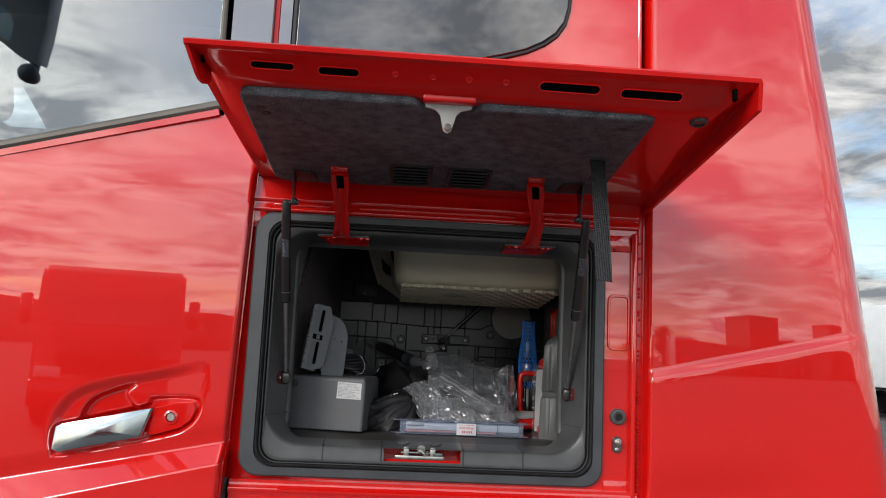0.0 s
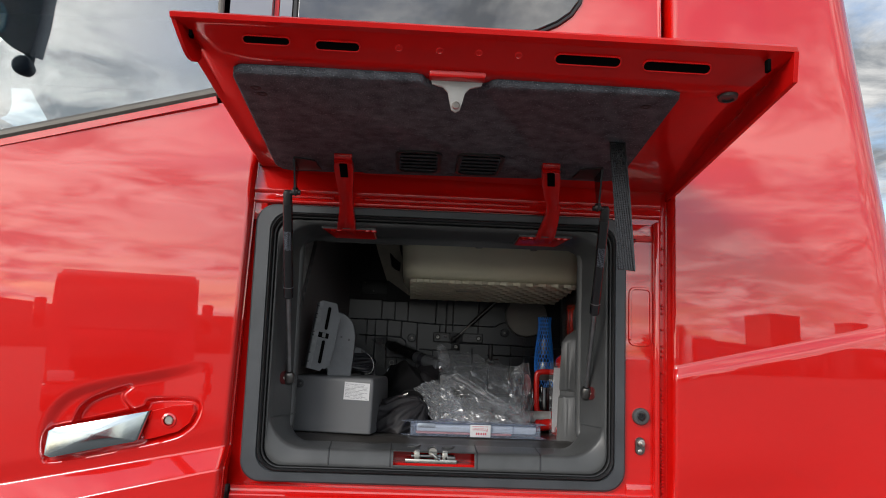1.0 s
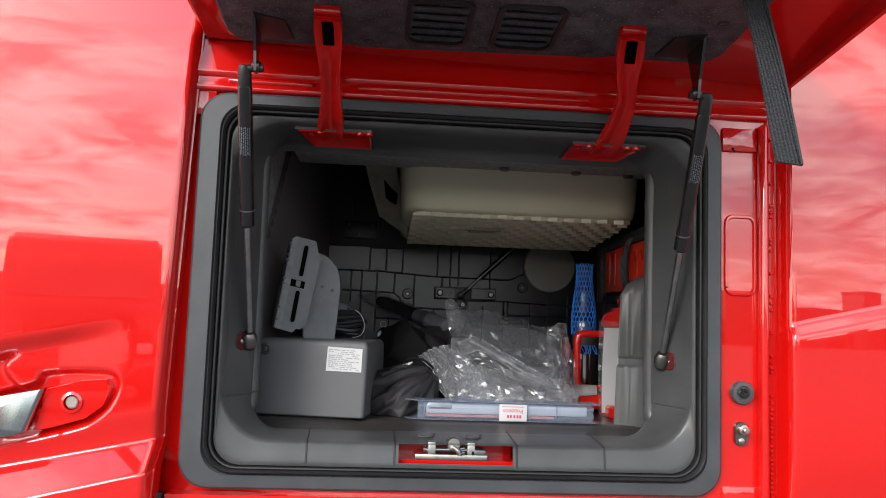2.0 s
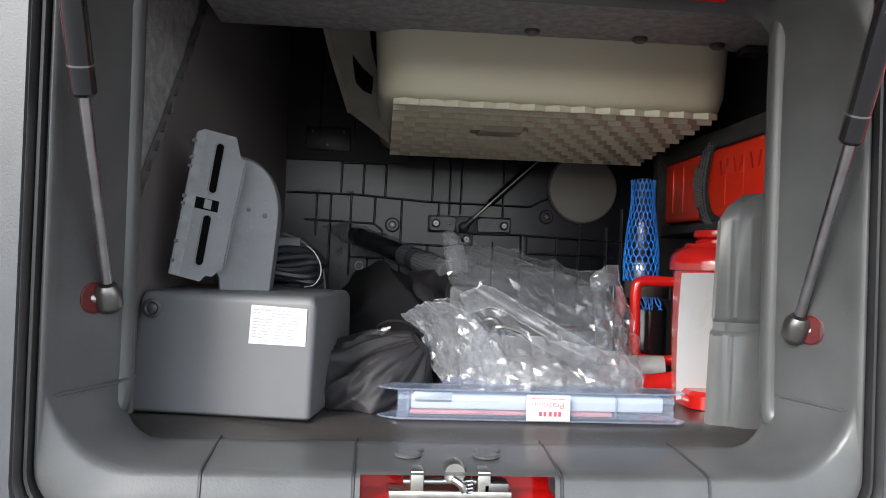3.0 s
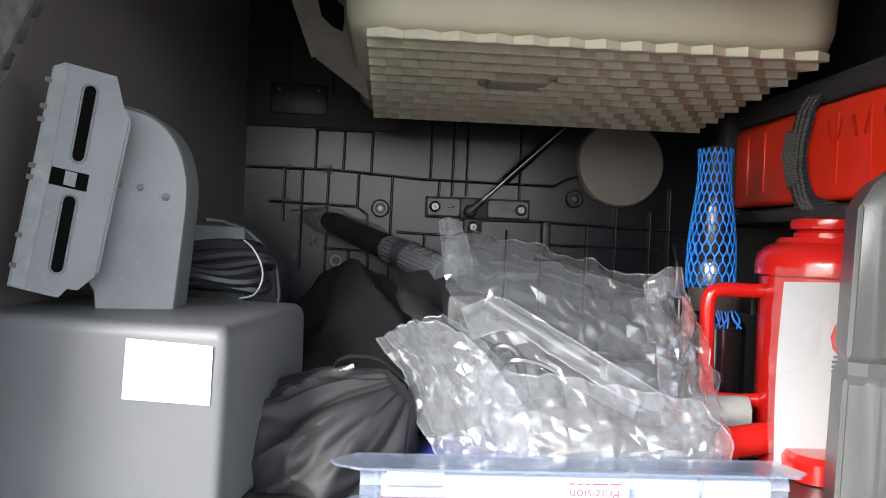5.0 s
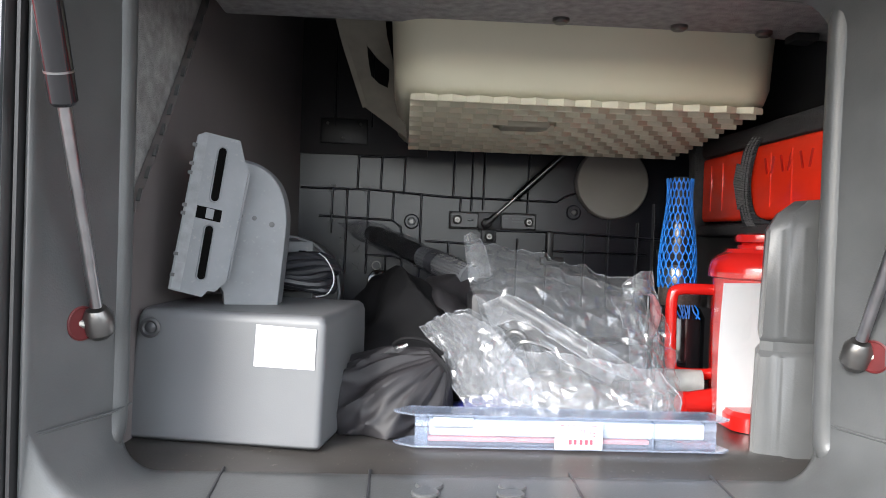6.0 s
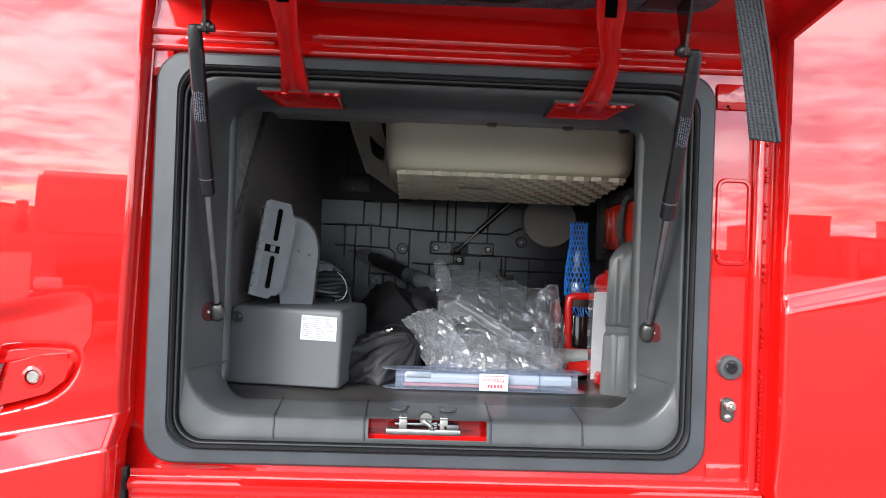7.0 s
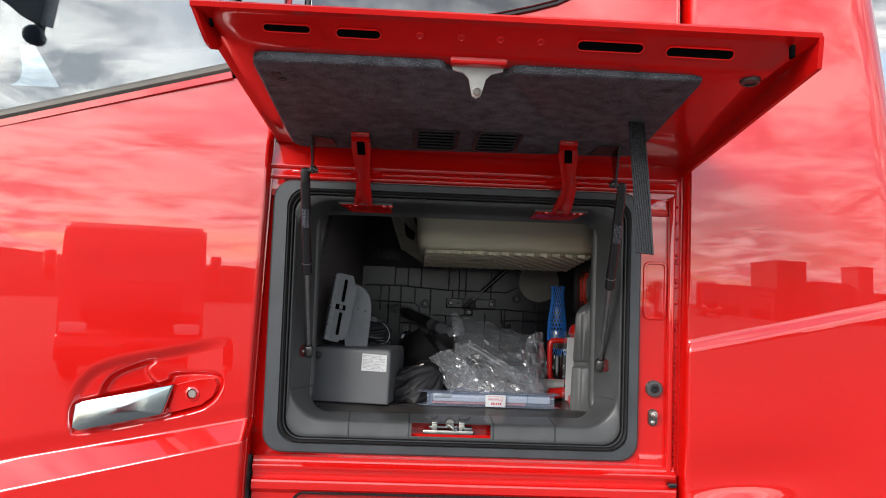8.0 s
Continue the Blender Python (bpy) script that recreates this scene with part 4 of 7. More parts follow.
    for x, y in ((0.135, 1.66), (0.255, 1.665), (0.345, 1.672)):
        part("stud", turned((x, y, 1.917), [(0.0085, 0), (0.0085, 0.003), (0.006, 0.005)], 18, (0, 0, -1)), gunmetal, locker)
    part("ceiling_clip", box(0.375, 0.40, 1.665, 1.69, 1.909, 1.917, 0.002), rubber, locker)
    part("locker_top", box(-0.27, 0.46, 1.50, 2.12, 2.02, 2.03, 0.0), dark_plastic, locker)
    part("front_upper", box(-0.27, 0.46, 1.496, 1.506, 1.90, 2.02, 0.0), dark_plastic, locker)


build_liner()


def build_back_wall():
    wall = part("back_wall", box(-0.20, 0.45, 2.082, 2.095, 1.50, 2.02, 0.0), wall_plastic, locker, "black ribbed plastic back wall")
    y = 2.082

    def rib(pts, r=0.0013):
        # a moulded rib: steep flanks and a narrow rounded crest
        loops = []
        for i, (x, z) in enumerate(pts):
            a, b = pts[max(i - 1, 0)], pts[min(i + 1, len(pts) - 1)]
            d = Vector((b[0] - a[0], 0, b[1] - a[1])).normalized()
            side = Vector((d.z, 0, -d.x))
            loops.append([Vector((x, y + h, z)) + side * w for w, h in ((-r * 1.5, 0.001), (-r, -0.006), (-r * 0.55, -0.0075), (r * 0.55, -0.0075), (r, -0.006), (r * 1.5, 0.001))])
        part("rib", loft(loops, closed=False), wall_plastic, wall, smooth=70)
    rows = [[(-0.168, 1.767), (-0.06, 1.767), (0.05, 1.760), (0.22, 1.758), (0.236, 1.768), (0.248, 1.772)],
            [(0.10, 1.711), (0.20, 1.712), (0.40, 1.705)], [(-0.14, 1.725), (-0.03, 1.722), (-0.017, 1.712), (-0.015, 1.69)],
            [(0.02, 1.692), (0.09, 1.690), (0.12, 1.700)], [(-0.07, 1.668), (0.05, 1.667)], [(0.20, 1.683), (0.36, 1.682)], [(-0.085, 1.8165), (-0.012, 1.8175)]]
    for r in rows:
        rib(r)
    for x, z0, z1 in ((-0.122, 1.70, 1.768), (-0.10, 1.64, 1.768), (-0.068, 1.64, 1.768), (-0.084, 1.767, 1.817), (-0.049, 1.767, 1.817), (-0.03, 1.722, 1.766), (-0.015, 1.60, 1.70), (0.012, 1.60, 1.763), (-0.04, 1.60, 1.667), (-0.014, 1.762, 1.817),
                      (0.061, 1.762, 1.84), (0.072, 1.738, 1.76), (0.089, 1.74, 1.84), (0.107, 1.742, 1.84), (0.175, 1.74, 1.83), (0.16, 1.60, 1.70), (0.205, 1.60, 1.708), (0.263, 1.60, 1.71), (0.30, 1.60, 1.735), (0.345, 1.60, 1.73), (0.37, 1.60, 1.76), (0.055, 1.60, 1.69)):
        rib([(x, z0), (x + 0.001, z1)])
    for i in range(9):
        rib([(-0.12 + 0.055 * i, 1.86), (-0.12 + 0.055 * i, 2.0)])
    for x, z in ((-0.122, 1.768), (-0.069, 1.768), (-0.122, 1.724), (-0.104, 1.688), (-0.084, 1.677), (-0.104, 1.656), (-0.084, 1.649), (-0.066, 1.655)):
        b = bmesh.new()
        for a in (45, 135):
            box(-0.0075, 0.0075, -0.004, 0, -0.0012, 0.0012, 0, b, turn=Matrix.Translation((x, y, z)) @ Matrix.Rotation(radians(a), 4, "Y"))
        join(b, disc((x, y, z), 0.0035, 0.005, (0, -1, 0), 12))
        part("rib_cross", b, dark_plastic, wall, smooth=0)
    for x, z in ((-0.001, 1.721), (0.246, 1.743)):
        b = turned((x, y, z), [(0.0115, 0), (0.0115, 0.004), (0.0095, 0.006), (0.006, 0.006), (0.005, 0.003)], 24, (0, -1, 0))
        boss = part("boss", b, wall_plastic, wall)
        part("screw", disc((x, y - 0.0032, z), 0.0032, 0.002, (0, -1, 0), 12, 0.0005), gunmetal, boss)
    cup = turned((0.302, y, 1.790), [(0.056, 0), (0.056, 0.012), (0.0535, 0.016), (0.051, 0.0165)], 48, (0, -1, 0))
    cup = part("round_cover", cup, material("round_cover_grey", (0.24, 0.23, 0.21), 0.6, vary=0.06, scale=20.0, fine=500.0, bump=0.2), wall, "round grey plastic cover")
    hook = part("wire_hook", sweep(curve_points([(0.378, y - 0.004, 1.69), (0.378, y - 0.02, 1.66), (0.376, y - 0.022, 1.62), (0.372, y - 0.01, 1.60)]), 0.0022, 6), gunmetal, wall)
    part("cable_clip", box(0.205, 0.215, y - 0.014, y, 1.668, 1.712, 0.002), rubber, wall)
    part("cable_clip", box(0.196, 0.232, y - 0.012, y, 1.662, 1.674, 0.002), rubber, wall)
    # near-black sheet paints the shade of the upper wall; screws sit on it
    cover = part("wall_shade", box(-0.190, 0.02, y - 0.004, y + 0.001, 1.818, 2.018, 0.002), material("wall_shade_black", (0.024, 0.022, 0.024), 0.5, vary=0.2, scale=20.0, fine=500.0, bump=0.15, Specular_IOR_Level=0.25), wall, "near-black sheet standing in for shade on the upper wall")
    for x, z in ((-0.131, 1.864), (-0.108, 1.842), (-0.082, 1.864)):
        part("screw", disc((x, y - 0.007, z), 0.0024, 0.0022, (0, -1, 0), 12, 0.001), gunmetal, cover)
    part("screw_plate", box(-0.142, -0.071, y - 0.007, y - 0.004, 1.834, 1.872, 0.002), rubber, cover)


build_back_wall()


bracket_grey = material("bracket_grey", (0.085, 0.087, 0.092), 0.38, vary=0.12, scale=60.0, bump=0.08)


def build_stay():
    # bracket and gas stay of the bunk, screwed to the back wall
    y = 2.075
    stay = thing("stay_bracket", (0.12, 2.082, 1.726), "black steel bracket with a small gas stay, screwed to back wall", "bracket")
    for x0, x1 in ((0.058, 0.099), (0.134, 0.186)):
        p = [(x, z) for x, z in rr(x0, x1, 1.7145, 1.7365, 0.003)]
        b = loft([[(x, 2.082, z) for x, z in p], [(x, y - 0.004, z) for x, z in p], [(x * 0.97 + (x0 + x1) / 2 * 0.03, y - 0.006, z * 0.93 + 1.7255 * 0.07) for x, z in p]], cap0=True, cap1=True)
        part("plate", b, bracket_grey, stay)
        part("plate_edge", box(x0 - 0.0022, x1 + 0.0022, y - 0.001, 2.0815, 1.7122, 1.7388, 0.0015), rubber, stay)
    part("clamp", box(0.099, 0.134, y - 0.002, 2.082, 1.712, 1.739, 0.002), dark_plastic, stay)
    part("foot", box(0.105, 0.128, y - 0.002, 2.082, 1.692, 1.712, 0.002), dark_plastic, stay)
    for x, z in ((0.0675, 1.7258), (0.176, 1.7252), (0.1165, 1.702)):
        s = part("screw", turned((x, y - 0.006, z), [(0.0072, 0), (0.0072, 0.0015), (0.0048, 0.003), (0.0044, 0.004)], 20, (0, -1, 0)), gunmetal, stay)
        part("socket", disc((x, y - 0.0100, z), 0.0022, 0.0004, (0, -1, 0), 8), glossy_black, s)
    part("slot", box(0.084, 0.092, y - 0.0068, y - 0.005, 1.7245, 1.7275, 0.0006), glossy_black, stay)
    bar_lines(stay, 0.139, 0.168, 1.7235, 1.732, y - 0.0062, 2, print_grey, 4)
    part("ball_joint", turned((0.112, y - 0.004, 1.7215), [(0.0075, 0), (0.0085, 0.004), (0.0075, 0.010), (0.004, 0.012)], 16, (0, -1, 0)), rubber, stay)
    a, b = Vector((0.112, y - 0.012, 1.7215)), Vector((0.224, y - 0.034, 1.830))
    d = (b - a)
    part("piston_rod", sweep([a, a + d * 0.5], 0.0025, 10), gunmetal, stay)
    part("stay_cylinder", sweep([a + d * 0.36, b], 0.0056, 14), glossy_black, stay)
    part("rod_end", sweep([a, a + d * 0.13], 0.0045, 10), rubber, stay)


build_stay()


def build_latch():
    latch = thing("latch", (0.045, FACE + 0.02, 1.49), "zinc plated rotary latch in red pocket of the sill", "latch")
    y = FACE + 0.004
    part("base_plate", box(-0.006, 0.086, y + 0.006, y + 0.036, 1.4895, 1.4920, 0.001), zinc, latch)
    for x in (-0.001, 0.081):
        part("screw", turned((x + 0.001, y + 0.014, 1.492), [(0.006, 0), (0.006, 0.002), (0.004, 0.0035)], 14), zinc, latch)
    for x0 in (0.010, 0.060):
        part("lug", box(x0, x0 + 0.010, y + 0.002, y + 0.024, 1.4915, 1.5115, 0.0015), zinc, latch)
    part("bridge", box(0.006, 0.075, y + 0.010, y + 0.026, 1.5070, 1.5105, 0.001), zinc, latch)
    part("pivot", sweep([(0.005, y + 0.012, 1.501), (0.075, y + 0.012, 1.501)], 0.003, 12), steel, latch)
    part("catch", turned((0.043, y + 0.004, 1.509), [(0.0075, 0), (0.0085, 0.003), (0.0085, 0.016), (0.007, 0.018)], 24, (0, 1, 0)), zinc, latch)
    part("catch_arm", sweep(curve_points([(0.041, y + 0.001, 1.506), (0.047, y, 1.502), (0.050, y + 0.001, 1.497)]), 0.0028, 8), zinc, latch)
    part("front_lip", box(-0.006, 0.086, y + 0.0015, y + 0.0055, 1.4890, 1.4965, 0.0012), zinc, latch)
    part("side_block", box(0.064, 0.084, y + 0.002, y + 0.020, 1.4925, 1.5030, 0.002), gunmetal, latch)
    part("spring", sweep([(0.054 + 0.003 * math.cos(i * 0.9), y + 0.004 + 0.003 * math.sin(i * 0.9), 1.494 + 0.0004 * i) for i in range(30)], 0.0009, 6), steel, latch)


build_latch()


def build_buffers():
    b = thing("rubber_buffer", (0.415, FACE, 1.585), "round black rubber buffer screwed to the red jamb", "buffer")
    part("pad", turned((0.415, FACE, 1.585), [(0.0152, 0), (0.0152, 0.007), (0.0138, 0.0092), (0.0095, 0.0100), (0.0080, 0.008), (0.0072, 0.008)], 36, (0, -1, 0)), grey_plastic, b)
    part("socket_screw", turned((0.415, FACE - 0.007, 1.585), [(0.0068, 0), (0.0068, 0.0035), (0.006, 0.0042), (0.0032, 0.0042), (0.003, 0.002)], 20, (0, -1, 0)), glossy_black, b)
    c = thing("stop_pin", (0.414, FACE, 1.532), "small zinc stop pin on oval plate of the jamb", "pin")
    p = rr(0.4055, 0.4225, 1.517, 1.548, 0.0082)
    part("oval_plate", loft([[(x, FACE, z) for x, z in p], [(x, FACE - 0.004, z) for x, z in p], [(x * 0.93 + 0.414 * 0.07, FACE - 0.0055, z * 0.95 + 1.5325 * 0.05) for x, z in p]], cap0=True, cap1=True), gunmetal, c)
    part("pin", turned((0.4145, FACE - 0.005, 1.538), [(0.0065, 0), (0.0065, 0.006), (0.004, 0.007), (0.004, 0.012), (0.003, 0.013)], 18, (0.1, -1, 0)), zinc, c)
    part("rivet", turned((0.4135, FACE - 0.005, 1.5235), [(0.004, 0), (0.004, 0.002), (0.002, 0.003)], 14, (0, -1, 0)), zinc, c)


build_buffers()

# ---------------------------------------------------------------- lid of the locker, swung open above the mouth
lid = thing("locker_lid", (0.08, 1.40, 2.0), "open red locker lid with black felt lining", "hatch lid")


def quad_loop(fl, fr, rear_r, rear_l, n=14, r=0.0):
    c = [Vector(p) for p in (fl, fr, rear_r, rear_l)]
    out = []
    for i in range(4):
        a, b = c[i], c[(i + 1) % 4]
        for k in range(n):
            out.append(a.lerp(b, k / n))
    if r:
        done = []
        m = len(out)
        for i, p in enumerate(out):
            if i % n == 0:
                prev, nxt = c[i // n - 1], c[(i // n + 1) % 4]
                u, v = (prev - p).normalized() * r, (nxt - p).normalized() * r
                done.append(p + u * 0.3 + v * 0.3)
            else:
                done.append(p)
        out = done
    return out


def felt_z(y):
    return 2.040 - 0.073 * (y - 0.95)


def build_lid():
    top_fl, top_fr, top_rr, top_rl = (-0.308, 0.884, 2.077), (0.459, 0.898, 2.079), (0.466, 1.415, 2.030), (-0.294, 1.405, 2.036)
    RAIL = (quad_loop((-0.295, 0.900, 2.070), (0.450, 0.912, 2.0680), (0.448, 1.396, 2.000), (-0.284, 1.394, 2.016)), quad_loop((-0.272, 0.930, 2.048), (0.420, 0.942, 2.042), (0.400, 1.388, 2.006), (-0.270, 1.386, 2.018)))
    shell = [quad_loop((-0.26, 0.93, 2.081), (0.41, 0.94, 2.078), (0.42, 1.37, 2.04), (-0.25, 1.37, 2.044)),
             quad_loop((-0.305, 0.888, 2.080), (0.455, 0.902, 2.083), (0.462, 1.412, 2.034), (-0.290, 1.402, 2.040)),
             quad_loop(top_fl, top_fr, top_rr, top_rl),
             quad_loop((-0.308, 0.886, 2.0715), (0.4615, 0.899, 2.073), (0.468, 1.418, 1.984), (-0.294, 1.405, 2.016)),
             quad_loop((-0.301, 0.893, 2.0705), (0.461, 0.906, 2.0700), (0.464, 1.408, 1.996), (-0.290, 1.400, 2.013)),
             RAIL[0],
             RAIL[1],
             quad_loop((-0.252, 0.946, 2.043), (0.345, 0.958, 2.037), (0.366, 1.380, 2.010), (-0.258, 1.380, 2.011))]
    skin = part("lid_shell", loft(shell, cap0=True, cap1=True), red_inner, lid, "red painted lid shell", smooth=40)
    fin = [(0.4620, 0.899, 2.074), (0.4635, 0.908, 2.037), (0.4675, 1.418, 1.979), (0.4675, 1.418, 2.02)]
    part("side_flange", loft([[(x - 0.006, y, z) for x, y, z in fin], fin], cap0=True, cap1=True), red_inner, lid)
    tab = [(-0.3050, 0.890, 2.0715), (-0.2990, 0.905, 2.0520), (-0.2965, 0.920, 2.0420), (-0.2950, 0.930, 2.0375), (-0.2920, 0.938, 2.0360), (-0.2890, 0.946, 2.0385), (-0.2875, 0.953, 2.0460), (-0.2890, 0.954, 2.0600), (-0.2950, 0.920, 2.0690)]
    part("corner_tab", loft([[(x - 0.0022, y, z) for x, y, z in tab], [(x - 0.0030, y - 0.0006, z + 0.0008) for x, y, z in tab], [(x + 0.0012, y - 0.0006, z + 0.0008) for x, y, z in tab], [(x + 0.0020, y, z) for x, y, z in tab]], cap0=True, cap1=True), red_inner, lid)
    # felt lining with cut-outs
    p = [(-0.250, 0.975), (-0.247, 0.962), (-0.236, 0.953), (-0.012, 0.9515), (-0.004, 0.955), (0.001, 0.966), (0.006, 0.970), (0.076, 0.972), (0.082, 0.967), (0.086, 0.959), (0.094, 0.956), (0.320, 0.958), (0.334, 0.964), (0.338, 0.978),
         (0.352, 1.28), (0.353, 1.325), (0.345, 1.345), (0.325, 1.352), (0.25, 1.353), (0.246, 1.347), (0.214, 1.347), (0.210, 1.354), (-0.10, 1.368), (-0.106, 1.362), (-0.148, 1.362), (-0.154, 1.369), (-0.235, 1.370), (-0.249, 1.362), (-0.256, 1.345)]
    cx, cy = 0.05, 1.16
    lo = [(x, y, felt_z(y) + 0.002) for x, y in p]
    mid = [(x, y, felt_z(y) - 0.006) for x, y in p]
    low = [(cx + (x - cx) * 0.985, cy + (y - cy) * 0.98, felt_z(y) - 0.010) for x, y in p]
    lining = part("felt_lining", loft([lo, mid, low], cap0=True, cap1=True), felt, lid, "black speckled felt lining", smooth=50)
    for x, y in ((-0.225, 1.0), (-0.22, 1.02), (0.30, 1.0), (-0.20, 1.31), (0.315, 1.24), (0.055, 1.348), (-0.085, 1.345), (0.185, 1.34)):
        part("dimple", turned((x, y, felt_z(y) - 0.0095), [(0.0075, -0.001), (0.0075, 0.0008), (0.005, 0.0014), (0.003, 0.0002)], 14, (0, 0, -1)), foam, lining)
    for x0, x1 in ((-0.042, 0.034), (0.060, 0.138)):
        y0, y1 = 1.225, 1.338
        z = lambda y: felt_z(y) - 0.0105
        q = rr(x0, x1, y0, y1, 0.016)
        ctr = ((x0 + x1) / 2, (y0 + y1) / 2)
        fr = loft([[(x, y, z(y) + 0.003) for x, y in q], [(x, y, z(y) - 0.003) for x, y in q], [(ctr[0] + (x - ctr[0]) * 0.86, ctr[1] + (y - ctr[1]) * 0.90, z(y) - 0.003) for x, y in q], [(ctr[0] + (x - ctr[0]) * 0.86, ctr[1] + (y - ctr[1]) * 0.90, z(y) + 0.002) for x, y in q]], cap0=True, cap1=True)
        vent = part("vent", fr, rubber, lid, "black louvred vent")
        for i in range(5):
            yy = y0 + 0.018 + i * 0.0185
            b = box(x0 + 0.008, x1 - 0.008, yy - 0.005, yy + 0.005, -0.001, 0.001, 0.0005, turn=Matrix.Translation((0, yy, z(yy) - 0.001)) @ Matrix.Rotation(radians(28), 4, "X") @ Matrix.Translation((0, -yy, 0)))
            part("slat", b, foam, vent)
    # slots and rivets in the front rail: its plane falls from the lip to the lining

    def on_rail(x, s, h):
        base = RAIL[0][0].lerp(RAIL[0][14], (x + 0.297) / 0.747)
        low = RAIL[1][0].lerp(RAIL[1][14], (x + 0.272) / 0.692)
        slope = (low - base).normalized()
        n = Vector((0, slope.z, -slope.y))
        return base + slope * s + n * h

    for x0, x1, s, h in ((-0.228, -0.170, 0.017, 0.0058), (-0.139, -0.084, 0.019, 0.0066), (0.160, 0.244, 0.018, 0.0072), (0.273, 0.360, 0.020, 0.0072)):
        q = rr(x0, x1, s - h, s + h, h * 0.95)
        # nothing is cut: a black plate paints the slot's inner shade
        hole = part("slot_hole", loft([[on_rail(x, v, -0.001) for x, v in q], [on_rail(x, v, 0.0008) for x, v in q]], cap0=True, cap1=True), void_black, lid, "punched slot, its inner shade painted as a black plate")
        rim = [on_rail(x, v, 0.0008) for x, v in q]
        part("slot_rim", sweep(rim + rim[:2], 0.0011, 6), red_inner, hole)
    for x in (-0.036, 0.015, 0.064, 0.114):
        part("rivet", turned(on_rail(x, 0.017, -0.0005), [(0.0050, 0), (0.0050, 0.001), (0.0036, 0.0018), (0.003, 0.0012)], 18, on_rail(x, 0.017, 1) - on_rail(x, 0.017, 0)), red_inner, lid)
    # black blocks painted as the shade of two corner slits
    for x in (-0.2885, 0.428):
        part("corner_slit", box(x - 0.0022, x + 0.0022, 0.907, 0.917, 2.050 if x > 0 else 2.057, 2.066 if x > 0 else 2.072, 0.001), void_black, lid)
    b = turned((0.402, 0.975, 2.044), [(0.0135, 0), (0.0140, 0.004), (0.0125, 0.010), (0.008, 0.0115), (0.0075, 0.009)], 28, (0, -0.15, -1))
    part("rubber_stop", b, grey_plastic, lid, "round grey rubber stop")
    # striker
    y = 0.972
    outline = [(0.003, 2.044), (0.078, 2.044), (0.076, 2.037), (0.060, 2.033), (0.053, 2.026), (0.049, 2.010), (0.0465, 2.0015), (0.0405, 1.9985), (0.0345, 2.0015), (0.032, 2.010), (0.028, 2.026), (0.021, 2.033), (0.005, 2.037)]
    to = lambda u, v, w: (0.0405 + (u - 0.0405) * 0.9, y - 0.012 + (2.04 - v) * 0.35 + w, 1.9985 + (v - 1.9985) * 0.84)
    striker = part("striker", plate(outline, 0.004, to), white_steel, lid, "silver painted striker plate")
    part("striker_pin", turned((0.0405, y - 0.0005, 2.0065), [(0.0052, 0), (0.0052, 0.004), (0.0038, 0.0055)], 18, (0, -1, -0.3)), zinc, striker)
    part("striker_backing", box(0.004, 0.077, 0.944, 0.9635, 2.0345, 2.047, 0.003), red_inner, lid)


build_lid()


